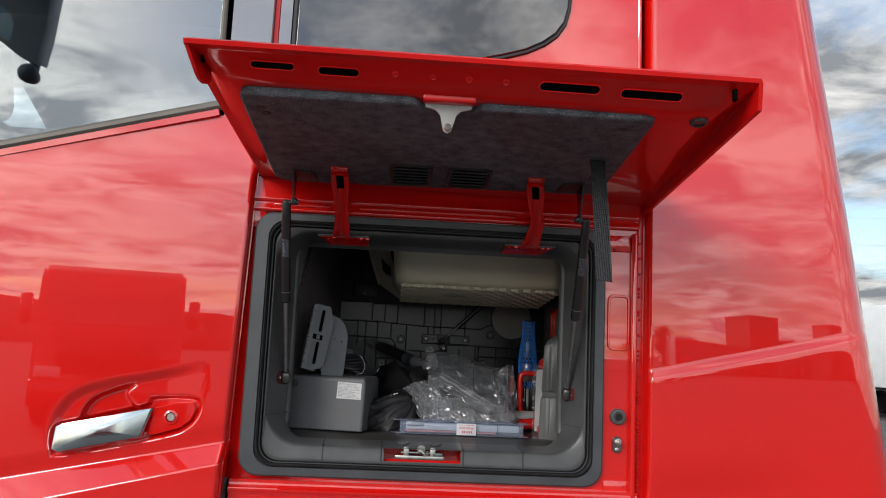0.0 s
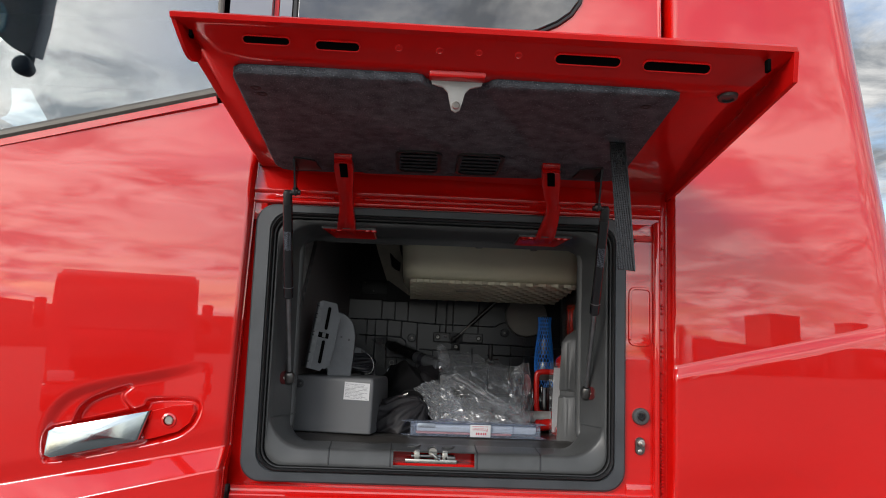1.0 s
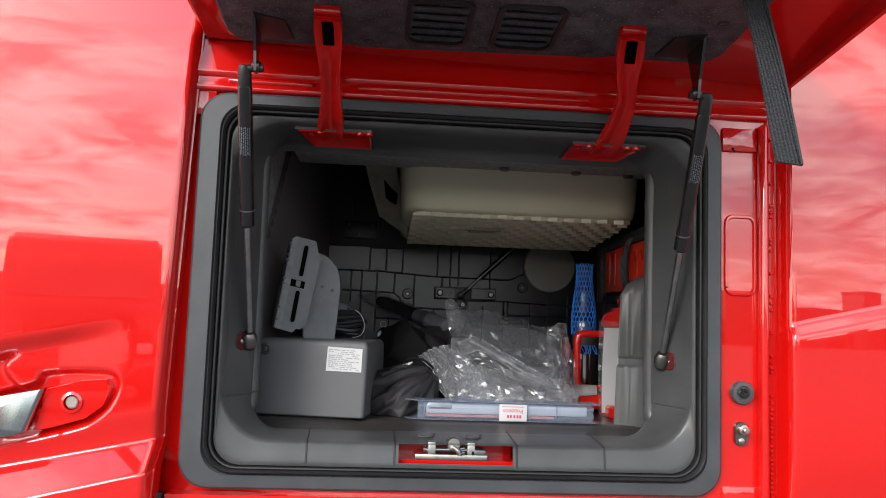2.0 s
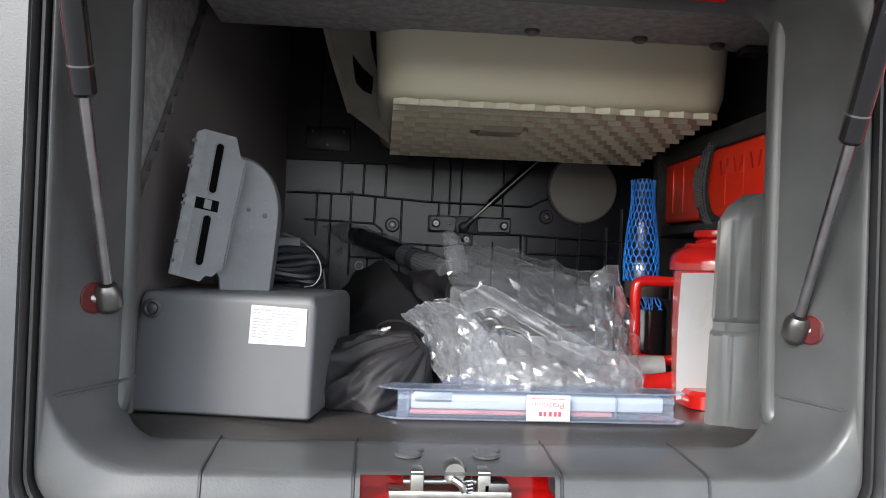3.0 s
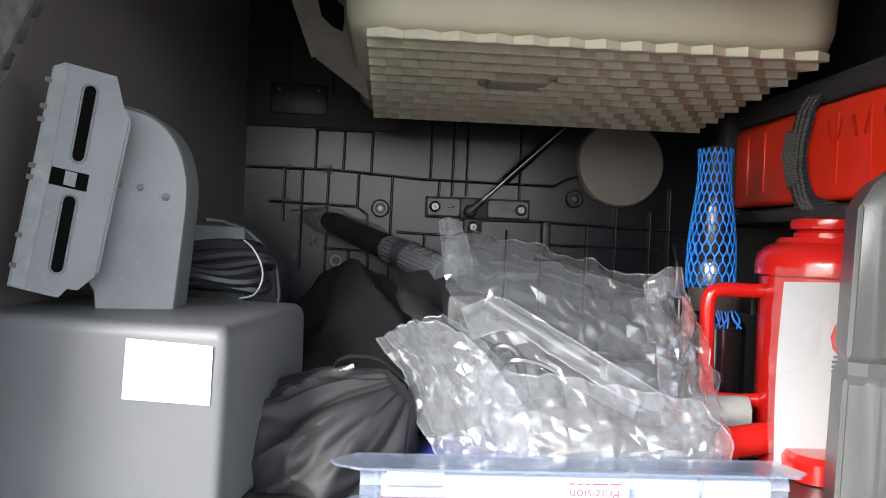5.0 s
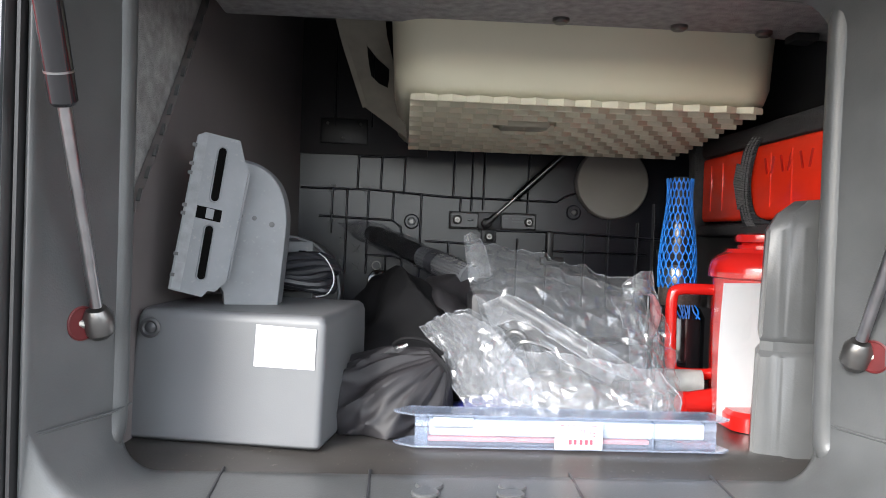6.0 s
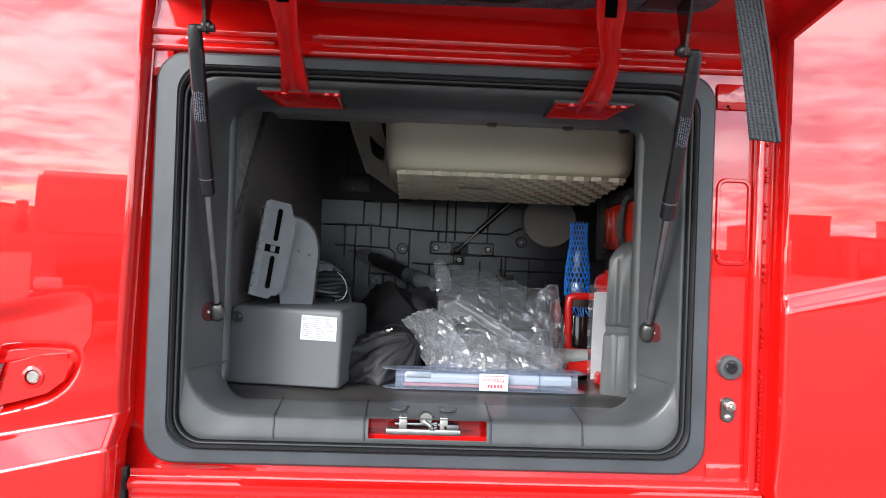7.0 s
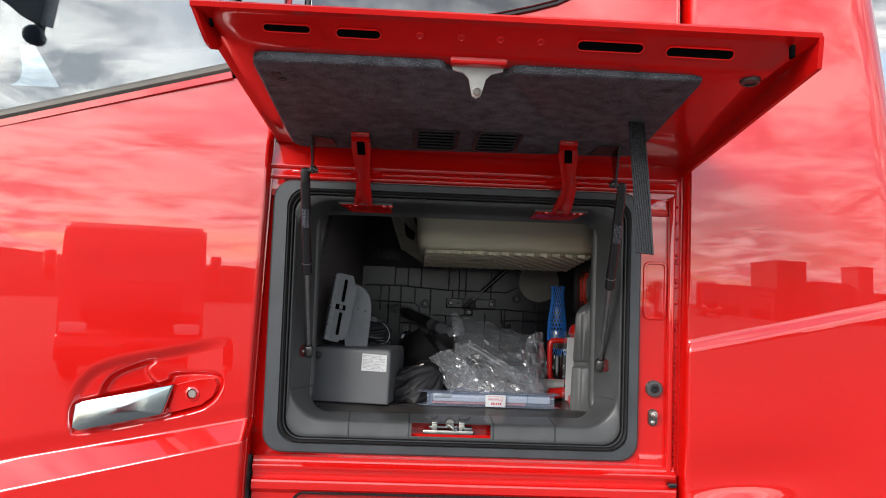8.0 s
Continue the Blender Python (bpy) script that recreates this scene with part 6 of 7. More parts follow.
def blob(center, size, sub, shape):
    """An ellipsoid whose surface is moved by shape(direction, point) along its direction."""
    bm = bmesh.new()
    bmesh.ops.create_icosphere(bm, subdivisions=sub, radius=1.0)
    c, s = Vector(center), Vector(size)
    for v in bm.verts:
        d = v.co.normalized()
        p = Vector((d.x * s.x, d.y * s.y, d.z * s.z))
        v.co = c + p * (1 + shape(d, p))
    return bm


FLOOR = 1.5245


def flatten(bm, z=FLOOR):
    for v in bm.verts:
        if v.co.z < z:
            v.co.z = z + 0.12 * (v.co.z - z) * 0


def build_sack():
    s = thing("drawstring_sack", (-0.01, 1.62, FLOOR), "dark grey nylon drawstring sack, tied and slumped", "sack")
    # body gathers towards the neck
    axis0, axis1 = Vector((-0.036, 1.622, 1.528)), Vector((0.036, 1.606, 1.594))
    d = (axis1 - axis0).normalized()
    a = Vector((0.75, 0.1, -0.45))
    a = (a - d * a.dot(d)).normalized()
    b = d.cross(a)
    loops = []
    n, m = 150, 60
    for j in range(m):
        t = j / (m - 1)
        r = 0.052 * math.sin(math.pi * min(1, 0.12 + t * 0.82)) ** 0.55 * (1 - 0.45 * t ** 3)
        cpos = axis0.lerp(axis1, t * 1.15 - 0.30) + Vector((0, 0, -0.008 * math.sin(t * 3.1)))
        lp = []
        for k in range(n):
            ang = 2 * math.pi * k / n
            fold = (0.01 + 0.24 * t ** 3) * (abs(math.sin(ang * 5.5 + 1.5 * math.sin(3 * t))) - 0.6 + 0.3 * math.sin(ang * 3 + 1)) + 0.16 * noise.noise(Vector((math.cos(ang) * 1.6, math.sin(ang) * 1.6, t * 3.0))) + 0.12 * (1 - abs(noise.noise(Vector((math.cos(ang) * 2.2, math.sin(ang) * 3.2, t * 1.6 + 4)))) * 2) + 0.03 * (1 - abs(noise.noise(Vector((math.cos(ang) * 7, math.sin(ang) * 7, t * 3)))) * 2) + 0.10 * max(0.0, 1 - abs(noise.noise(Vector((math.cos(ang) * 2.4, math.sin(ang) * 2.4, t * 2.2 + 9)))) * 3) ** 2
            p = cpos + (a * math.cos(ang) * 1.12 + b * math.sin(ang) * 0.95) * r * (1 + fold)
            p.z = max(p.z, FLOOR)
            lp.append(p)
        loops.append(lp)
    part("body", loft(loops, cap0=True, cap1=True), nylon, s, smooth=70)
    cord = curve_points([(0.026, 1.59, 1.594), (0.010, 1.588, 1.606), (-0.008, 1.592, 1.607), (-0.018, 1.602, 1.600), (-0.012, 1.61, 1.592)])
    part("cord", sweep(cord, 0.0017, 6), black_cloth, s, "black draw cord")
    for i in range(3):
        pts = curve_points([(-0.030 + 0.004 * i, 1.60, 1.590 + 0.002 * i), (-0.020 + 0.003 * i, 1.592, 1.597 - 0.001 * i), (-0.006, 1.588, 1.602)])
        part("tag_film", sweep(pts, (0.0022, 0.0004), up=(0, -1, 0.3)), wrap_film, s, "clear tag strip")
    # dark cloth behind
    c = thing("black_cloth_bag", (0.0, 1.78, FLOOR), "crumpled black cloth bag behind the sack", "cloth bag")
    def shape(dv, p):
        return 0.26 * wrinkle(p, 11, 1) + 0.05 * wrinkle(p, 26, 2) - 0.16
    bm = blob((-0.012, 1.77, 1.555), (0.075, 0.085, 0.098), 5, shape)
    flatten(bm)
    part("cloth", bm, black_cloth, c, smooth=60)
    bm = blob((0.045, 1.80, 1.560), (0.062, 0.075, 0.088), 5, lambda dv, p: 0.24 * wrinkle(p, 13, 5) + 0.05 * wrinkle(p, 30, 6) - 0.14)
    flatten(bm)
    part("cloth_fold", bm, nylon, c, smooth=60)
    # blue cloth and brown mesh bag under the clear bag
    u = thing("blue_cloth", (0.1, 1.62, FLOOR), "folded dark blue cloth under the clear bag", "cloth")
    bm = blob((0.10, 1.625, 1.530), (0.068, 0.05, 0.022), 4, lambda dv, p: 0.12 * wrinkle(p, 30, 3) - 0.06)
    flatten(bm)
    part("cloth", bm, blue_cloth, u, smooth=60)
    u = thing("mesh_pouch", (0.15, 1.63, FLOOR), "brown woven mesh pouch under the clear bag", "pouch")
    bm = blob((0.145, 1.640, 1.536), (0.062, 0.058, 0.035), 4, lambda dv, p: 0.12 * wrinkle(p, 26, 8) - 0.06)
    flatten(bm)
    part("pouch", bm, mesh_cloth, u, smooth=60)
    f = thing("key_fob", (-0.047, 2.02, 1.63), "small black and orange reflector hanging on a ring", "fob")
    part("disc", turned((-0.046, 2.02, 1.632), [(0.0165, 0), (0.0175, 0.002), (0.0165, 0.005), (0.012, 0.006)], 28, (0.25, -1, 0.1)), glossy_black, f)
    part("reflector", box(-0.044, -0.033, 2.012, 2.0145, 1.620, 1.628, 0.001, turn=Matrix.Translation((-0.038, 0, 1.624)) @ Matrix.Rotation(radians(35), 4, "Y") @ Matrix.Translation((0.038, 0, -1.624))), orange_red, f)
    part("ring", sweep([(-0.05 + 0.006 * math.cos(i * 0.4), 2.022, 1.655 + 0.006 * math.sin(i * 0.4)) for i in range(17)], 0.001, 6), gunmetal, f)


build_sack()


def sheet(rows, nu, nv, slack, seed, folds=(3.0, 5.0, 0.0), lift=(0.1, -0.8, 0.5), hold=0.0018):
    """A crumpled film through a grid of control points: given more length than it has room for, across and along, it buckles."""
    cols = [curve_points(r, 10) for r in rows]
    m = len(cols[0])
    lines = np.array([[tuple(p) for p in curve_points([c[k] for c in cols], 10)] for k in range(m)])
    n = lines.shape[1]
    rng = np.random.default_rng(seed)
    jog = rng.uniform(-0.36, 0.36, (2, nu, nv))
    jog[0, [0, -1]] = jog[1][:, [0, -1]] = 0
    fu = (np.arange(nu)[:, None] + jog[0]) * (m - 1) / (nu - 1)
    fv = (np.arange(nv)[None, :] + jog[1]) * (n - 1) / (nv - 1)
    i0, j0 = np.clip(fu.astype(int), 0, m - 2), np.clip(fv.astype(int), 0, n - 2)
    a, b = (fu - i0)[:, :, None], (fv - j0)[:, :, None]
    home = (lines[i0, j0] * (1 - a) + lines[i0 + 1, j0] * a) * (1 - b) + (lines[i0, j0 + 1] * (1 - a) + lines[i0 + 1, j0 + 1] * a) * b
    up = np.array(Vector(lift).normalized())
    o = Vector((seed * 3.1, seed * 1.7, seed * 5.3))
    # folds: how many across, how many along, and how far they slant
    fold = lambda i, j: Vector((folds[0] * i / nu + folds[2] * j / nv, folds[1] * j / nv - folds[2] * i / nu, 0))
    start = np.array([[(1 - 2.2 * abs(noise.noise(fold(i, j) + o))) * 0.0045 + noise.noise(fold(i, j) * 2.6 + o) * 0.0016 for j in range(nv)] for i in range(nu)])
    pos = home + start[:, :, None] * up
    links = []
    for du, dv, weight, short in ((1, 0, 0.30, False), (0, 1, 0.30, False), (1, 1, 0.20, False), (1, -1, 0.20, False), (2, 0, 0.06, True), (0, 2, 0.06, True)):
        ka = (slice(0, nu - du), slice(max(0, -dv), nv - max(0, dv)))
        kb = (slice(du, nu), slice(max(0, dv), nv - max(0, -dv)))
        share = du * du / (du * du + dv * dv)
        links.append((ka, kb, np.linalg.norm(home[kb] - home[ka], axis=2), weight, short, slack[0] * share + slack[1] * (1 - share)))
    for it in range(150):
        for ka, kb, rest, weight, short, most in links:
            grown = 1 + (most - 1) * min(1.0, it / 90)
            d = pos[kb] - pos[ka]
            length = np.linalg.norm(d, axis=2) + 1e-9
            miss = length - rest * grown * (0.985 if short else 1.0)
            if short:
                miss = np.minimum(miss, 0)
            move = d * (miss / length * weight)[:, :, None]
            pos[ka] += move
            pos[kb] -= move
        pos += (home - pos) * hold
    # flat facets between sharp creases; a thin tube round the edge adds its bright line
    bm = bmesh.new()
    verts = [bm.verts.new(p) for p in pos.reshape(-1, 3)]
    for i in range(nu - 1):
        for j in range(nv - 1):
            q = [verts[i * nv + j], verts[(i + 1) * nv + j], verts[(i + 1) * nv + j + 1], verts[i * nv + j + 1]]
            k = int(rng.random() < 0.5)
            bm.faces.new((q[k], q[k + 1], q[k + 2]))
            bm.faces.new((q[k], q[k + 2], q[(k + 3) % 4]))
    rim = list(pos[:, 0]) + list(pos[-1, 1:]) + list(pos[-2::-1, -1]) + list(pos[0, -2:0:-1])
    return sweep(rim + rim[:1], 0.0006, 4, cap=False, bm=bm)


def build_plastic_bag():
    bag = thing("plastic_bag", (0.13, 1.68, FLOOR), "crumpled clear plastic bag holding metal and plastic parts", "plastic bag")
    top = [[(0.066, 1.80, 1.690), (0.11, 1.815, 1.688), (0.17, 1.79, 1.674), (0.22, 1.755, 1.661), (0.254, 1.734, 1.656)],
           [(0.062, 1.76, 1.655), (0.11, 1.74, 1.662), (0.17, 1.72, 1.646), (0.22, 1.70, 1.634), (0.252, 1.70, 1.625)],
           [(0.070, 1.70, 1.625), (0.11, 1.68, 1.628), (0.17, 1.665, 1.608), (0.22, 1.66, 1.597), (0.248, 1.665, 1.590)],
           [(0.075, 1.65, 1.590), (0.12, 1.625, 1.585), (0.17, 1.615, 1.575), (0.22, 1.62, 1.565), (0.247, 1.64, 1.560)],
           [(0.070, 1.60, 1.552), (0.12, 1.585, 1.550), (0.17, 1.58, 1.547), (0.22, 1.59, 1.545), (0.244, 1.615, 1.542)]]
    part("bag_front", sheet(top, 36, 32, (1.09, 1.12), 1, (3.0, 6.0, 3.0)), bag_film, bag, smooth=6)
    part("bag_back", sheet([[(x, y + 0.045, max(z - 0.012, 1.545)) for x, y, z in r] for r in top], 24, 20, (1.06, 1.04), 2, (5.0, 2.0, 1.5)), bag_film, bag, smooth=6)
    low = [[(0.082, 1.635, 1.590), (0.13, 1.612, 1.592), (0.18, 1.605, 1.586), (0.228, 1.612, 1.578)],
           [(0.080, 1.600, 1.566), (0.13, 1.583, 1.567), (0.18, 1.578, 1.561), (0.240, 1.592, 1.557)],
           [(0.095, 1.585, 1.548), (0.13, 1.572, 1.545), (0.18, 1.568, 1.540), (0.236, 1.582, 1.541)]]
    part("bag_fold", sheet(low, 26, 14, (1.08, 1.07), 3, (5.0, 2.0, 1.5)), milky_film, bag, smooth=6)
    neck = [[(0.010, 1.672, 1.606), (0.030, 1.672, 1.617), (0.050, 1.668, 1.622)], [(0.028, 1.640, 1.588), (0.050, 1.632, 1.600), (0.074, 1.630, 1.608)],
            [(0.040, 1.605, 1.562), (0.066, 1.598, 1.576), (0.094, 1.598, 1.586)], [(0.052, 1.575, 1.546), (0.078, 1.570, 1.552), (0.106, 1.575, 1.560)],
            [(0.066, 1.560, 1.5345), (0.082, 1.558, 1.534), (0.100, 1.560, 1.537)]]
    part("bag_neck", sheet(neck, 22, 34, (1.30, 1.10), 4, (6.0, 2.2, 1.5)), milky_film, bag, smooth=6)
    part("bag_neck", sheet([[(x + 0.006, y + 0.012, z + 0.002) for x, y, z in r] for r in neck], 18, 28, (1.24, 1.08), 5, (5.0, 1.4, -1.0)), bag_film, bag, smooth=6)
    edge = [[(0.205, 1.690, 1.640), (0.228, 1.700, 1.644), (0.256, 1.715, 1.640)], [(0.210, 1.650, 1.612), (0.232, 1.655, 1.608), (0.258, 1.675, 1.605)], [(0.205, 1.615, 1.582), (0.230, 1.618, 1.576), (0.256, 1.640, 1.572)], [(0.200, 1.592, 1.548), (0.226, 1.594, 1.545), (0.250, 1.612, 1.545)]]
    part("bag_edge", sheet(edge, 17, 28, (1.22, 1.10), 6, (5.0, 3.0, 2.0)), bag_film, bag, smooth=6)
    tip = [[(0.058, 1.795, 1.699), (0.066, 1.795, 1.702), (0.076, 1.797, 1.695)], [(0.060, 1.785, 1.676), (0.070, 1.780, 1.678), (0.082, 1.780, 1.676)], [(0.066, 1.770, 1.652), (0.074, 1.765, 1.654), (0.084, 1.760, 1.656)]]
    part("bag_tip", sheet(tip, 8, 12, (1.18, 1.05), 7, (3.5, 1.0, 0.0)), milky_film, bag, smooth=6)
    tip = [[(0.228, 1.735, 1.652), (0.240, 1.732, 1.664), (0.258, 1.735, 1.668)], [(0.230, 1.725, 1.638), (0.244, 1.720, 1.642), (0.262, 1.728, 1.640)]]
    part("bag_tip", sheet(tip, 9, 9, (1.18, 1.05), 8, (3.5, 1.0, 0.5)), milky_film, bag, smooth=6)
    ridge = [[(0.072, 1.700, 1.630), (0.100, 1.690, 1.640), (0.135, 1.665, 1.622), (0.175, 1.640, 1.598), (0.208, 1.625, 1.580)], [(0.078, 1.672, 1.610), (0.102, 1.660, 1.618), (0.132, 1.640, 1.604), (0.168, 1.622, 1.585), (0.200, 1.612, 1.572)]]
    part("bag_ridge", sheet(ridge, 20, 6, (1.02, 1.06), 9, (1.0, 2.0, 0.3)), milky_film, bag, smooth=6)
    # contents
    part("steel_tube", sweep([(0.092, 1.715, 1.636), (0.195, 1.680, 1.578)], 0.007, 14), gunmetal, bag, "dark steel tube")
    part("carton", box(0.085, 0.205, 1.70, 1.755, 1.5445, 1.605, 0.003, turn=Matrix.Translation((0.145, 0, 1.57)) @ Matrix.Rotation(radians(20), 4, "Y") @ Matrix.Translation((-0.145, 0, -1.57))), dark_plastic, bag, "dark plastic housing")
    part("black_hose", sweep(curve_points([(0.082, 1.69, 1.560), (0.092, 1.672, 1.600), (0.108, 1.664, 1.604), (0.118, 1.665, 1.575), (0.122, 1.67, 1.548)]), 0.0036, 12), gunmetal, bag)
    part("flat_bar", sweep([(0.088, 1.682, 1.618), (0.198, 1.650, 1.565)], (0.016, 0.003), up=(0, -1, 0.4)), gunmetal, bag)
    part("wire_frame", sweep(curve_points([(0.092, 1.655, 1.580), (0.105, 1.640, 1.600), (0.135, 1.636, 1.592), (0.140, 1.640, 1.568), (0.110, 1.645, 1.562)]), 0.0022, 6), gunmetal, bag)
    part("dark_strip", box(0.2410, 0.2445, 1.690, 1.715, 1.602, 1.645, 0.001), glossy_black, bag)
    part("dark_strip", box(0.2370, 0.2405, 1.655, 1.68, 1.562, 1.590, 0.001), glossy_black, bag)
    part("dark_block", box(0.178, 0.236, 1.665, 1.72, 1.560, 1.598, 0.004), dark_plastic, bag)
    part("dark_block", box(0.062, 0.100, 1.74, 1.80, 1.548, 1.640, 0.008), dark_plastic, bag)
    bm = blob((0.254, 1.718, 1.622), (0.009, 0.016, 0.022), 4, lambda dv, p: 0.10 * wrinkle(p, 50, 21))
    part("pink_wrapper", bm, pink_plastic, bag, "pale pink plastic cup", smooth=40)


build_plastic_bag()


def build_pole():
    p = thing("wrapped_tube", (-0.02, 1.9, 1.68), "black tube with ribbed grey collar in clear wrap", "tube")
    a, b = Vector((-0.075, 2.02, 1.708)), Vector((0.066, 1.80, 1.652))
    d = b - a
    prof = [(0.12, 0.0), (0.121, 0.0105), (0.17, 0.0115), (0.18, 0.0128), (0.22, 0.0128), (0.23, 0.0115), (0.26, 0.0115), (0.27, 0.0132), (0.58, 0.0132), (0.59, 0.0122), (0.62, 0.0122)]
    part("tube", sweep([a + d * t for t, r in prof], [r for t, r in prof], 24), glossy_black, p)
    loops = [(0.62, 0.0132), (1.0, 0.0132)]
    part("collar", sweep([a + d * t for t, r in loops], [r for t, r in loops], 24), chock_plastic, p, "ribbed grey collar")
    dn = d.normalized()
    u = Vector((0, -0.3, 1))
    u = (u - dn * u.dot(dn)).normalized()
    v = dn.cross(u)
    bm = bmesh.new()
    for k in range(22):
        t = 2 * math.pi * k / 22
        o = (u * math.cos(t) + v * math.sin(t)) * 0.0135
        sweep([a + d * 0.64 + o, a + d * 0.98 + o], 0.0009, 5, bm=bm)
    part("rib", bm, print_grey, p)
    o = (u * 0.45 - v * 0.9) * 0.0158
    part("print_label", sweep([a + d * 0.705, a + d * 0.765], 0.0146, 24), print_dark, p, "dark printed band")
    loops = []
    for j in range(15):
        t = -0.14 + 1.12 * j / 14
        loops.append([a + d * t + (u * math.cos(2 * math.pi * k / 20) * (0.010 if j < 2 else 1) + v * math.sin(2 * math.pi * k / 20)) * (0.0165 + 0.005 * noise.noise(Vector((math.cos(k / 20 * 6.28) * 1.5, math.sin(k / 20 * 6.28) * 1.5, t * 9)))) for k in range(20)])
    part("clear_wrap", loft(loops), wrap_film, p, "clear plastic wrap", smooth=25)


build_pole()


def text_mesh(name, body, size, mat, parent, m):
    cu = bpy.data.curves.new(name, "FONT")
    cu.body, cu.size, cu.extrude, cu.align_x, cu.align_y = body, size, 0.0001, "CENTER", "CENTER"
    tmp = new(name + "_tmp", cu)
    me = bpy.data.meshes.new_from_object(tmp.evaluated_get(bpy.context.evaluated_depsgraph_get()))
    bpy.data.objects.remove(tmp)
    bpy.data.curves.remove(cu)
    me.transform(Matrix.Translation(-ORIGIN[parent]) @ m)
    me.materials.append(mat)
    ob = new(name, me)
    ob.parent = parent
    ORIGIN[ob] = ORIGIN[parent]
    return ob


def build_case():
    c = thing("clear_case", (0.13, 1.57, FLOOR), "flat pale blue clear plastic case with white label", "plastic case")
    x0, x1, y0, y1, z0, z1 = 0.002, 0.256, 1.537, 1.567, FLOOR + 0.001, FLOOR + 0.0265
    tray = bmesh.new()
    rows = [(y0, z0 + 0.002), (y0 - 0.001, z0 + 0.010), (y0 + 0.001, z0 + 0.011), (y0 + 0.001, z0 + 0.016), (y0 - 0.001, z0 + 0.017), (y0 + 0.001, z1 - 0.002), (y0 + 0.003, z1), (y1, z1), (y1, z0), (y0 + 0.002, z0)]
    loft([[(x0, y, z) for y, z in rows], [(x0 + 0.01, y, z) for y, z in rows], [(x0 + 0.20, y, z) for y, z in rows], [(x0 + 0.202, y + (0.0015 if y < 1.55 else 0), z) for y, z in rows], [(x1, y + (0.0015 if y < 1.55 else 0), z) for y, z in rows]], cap0=True, cap1=True, bm=tray)
    part("shell", tray, case_film, c)
    lidp = [(x0 - 0.018, y0 + 0.014), (x0 - 0.014, y0 + 0.006), (x0, y0 - 0.002), (x1 + 0.004, y0 - 0.004), (x1 + 0.012, y0 + 0.004), (x1 + 0.004, y1), (x0 - 0.004, y1)]
    part("rim", plate(lidp, 0.0015, lambda u, v, w: (u, v, z1 + w)), case_film, c)
    part("rim", plate(lidp, 0.0015, lambda u, v, w: (u, v, z0 - 0.0005 + w)), case_film, c)
    part("divider", box(x0 + 0.008, x0 + 0.010, y0 + 0.004, y1 - 0.004, z0 + 0.003, z1 - 0.003, 0), case_film, c)
    part("divider", box(x0 + 0.2, x0 + 0.2015, y0 + 0.004, y1 - 0.004, z0 + 0.003, z1 - 0.003, 0), case_film, c)
    part("red_insert", box(x0 + 0.011, x0 + 0.198, y0 + 0.005, y1 - 0.006, z0 + 0.003, z0 + 0.0068, 0.0012), material("pale_red_insert", (0.60, 0.20, 0.18), 0.5, vary=0.2, scale=60.0, bump=0.1), c, "pale red insert")
    part("white_insert", box(x0 + 0.012, x0 + 0.246, y0 + 0.006, y1 - 0.006, z0 + 0.0075, z0 + 0.0215, 0.002), paper, c)
    part("foil_insert", box(x0 + 0.014, x0 + 0.05, y0 + 0.005, y1 - 0.01, z0 + 0.013, z0 + 0.024, 0.003), zinc, c)
    lab = part("label", box(0.118, 0.158, y0 - 0.0030, y0 - 0.0018, FLOOR + 0.001, FLOOR + 0.0245, 0.0004), paper, c, "white label with red print")
    face = lambda x, z: Matrix.Translation((x, y0 - 0.0031, z)) @ Matrix.Rotation(radians(90), 4, "X") @ Matrix.Rotation(radians(180), 4, "Z")
    text_mesh("word", "Präzision", 0.0082, print_red, lab, face(0.1375, FLOOR + 0.0155))
    bm = bmesh.new()
    for x in (0.1295, 0.1335, 0.1385, 0.1430, 0.1470):
        box(x, x + 0.0026, y0 - 0.0034, y0 - 0.0030, FLOOR + 0.0055, FLOOR + 0.0098, 0, bm)
    part("print_line", bm, print_red, lab, smooth=0)
    bar_lines(lab, 0.122, 0.153, FLOOR + 0.0205, FLOOR + 0.0222, y0 - 0.0031, 1, print_red, 8)


build_case()

# ---------------------------------------------------------------- right-hand side of the cavity
def build_side_pod():
    s = thing("side_pod", (0.33, 1.58, FLOOR), "upright grey moulded plastic pod beside the locker mouth", "plastic cover")
    sec = lambda k, dx: [(0.2875 + dx + k, 1.545 + k), (0.299 + dx, 1.537 + k), (0.306 + dx, 1.5365 + k), (0.316 + dx, 1.531 + k), (0.352, 1.531 + k), (0.352, 1.60), (0.312 + dx + k, 1.60)]
    tiers = [(1.5150, 0, 0), (1.606, 0, 0.003), (1.611, 0.0035, 0.004), (1.619, 0.0035, 0.004), (1.624, 0, 0.0045), (1.712, 0, 0.008), (1.726, 0.002, 0.016), (1.736, 0.004, 0.030)]
    for name, rows in (("lower_cover", tiers[:3]), ("joint_groove", tiers[2:4]), ("upper_cover", tiers[3:])):
        bm = loft([[(x, y, z + (x - 0.29) * 0.10 * (z > 1.7)) for x, y in sec(k, dx)] for z, k, dx in rows], cap0=True, cap1=True)
        bmesh.ops.bevel(bm, geom=[e for e in bm.edges if abs(e.verts[0].co.z - e.verts[1].co.z) > 0.02], offset=0.003, segments=2, affect="EDGES")
        part(name, bm, grey_plastic, s, smooth=40)


build_side_pod()


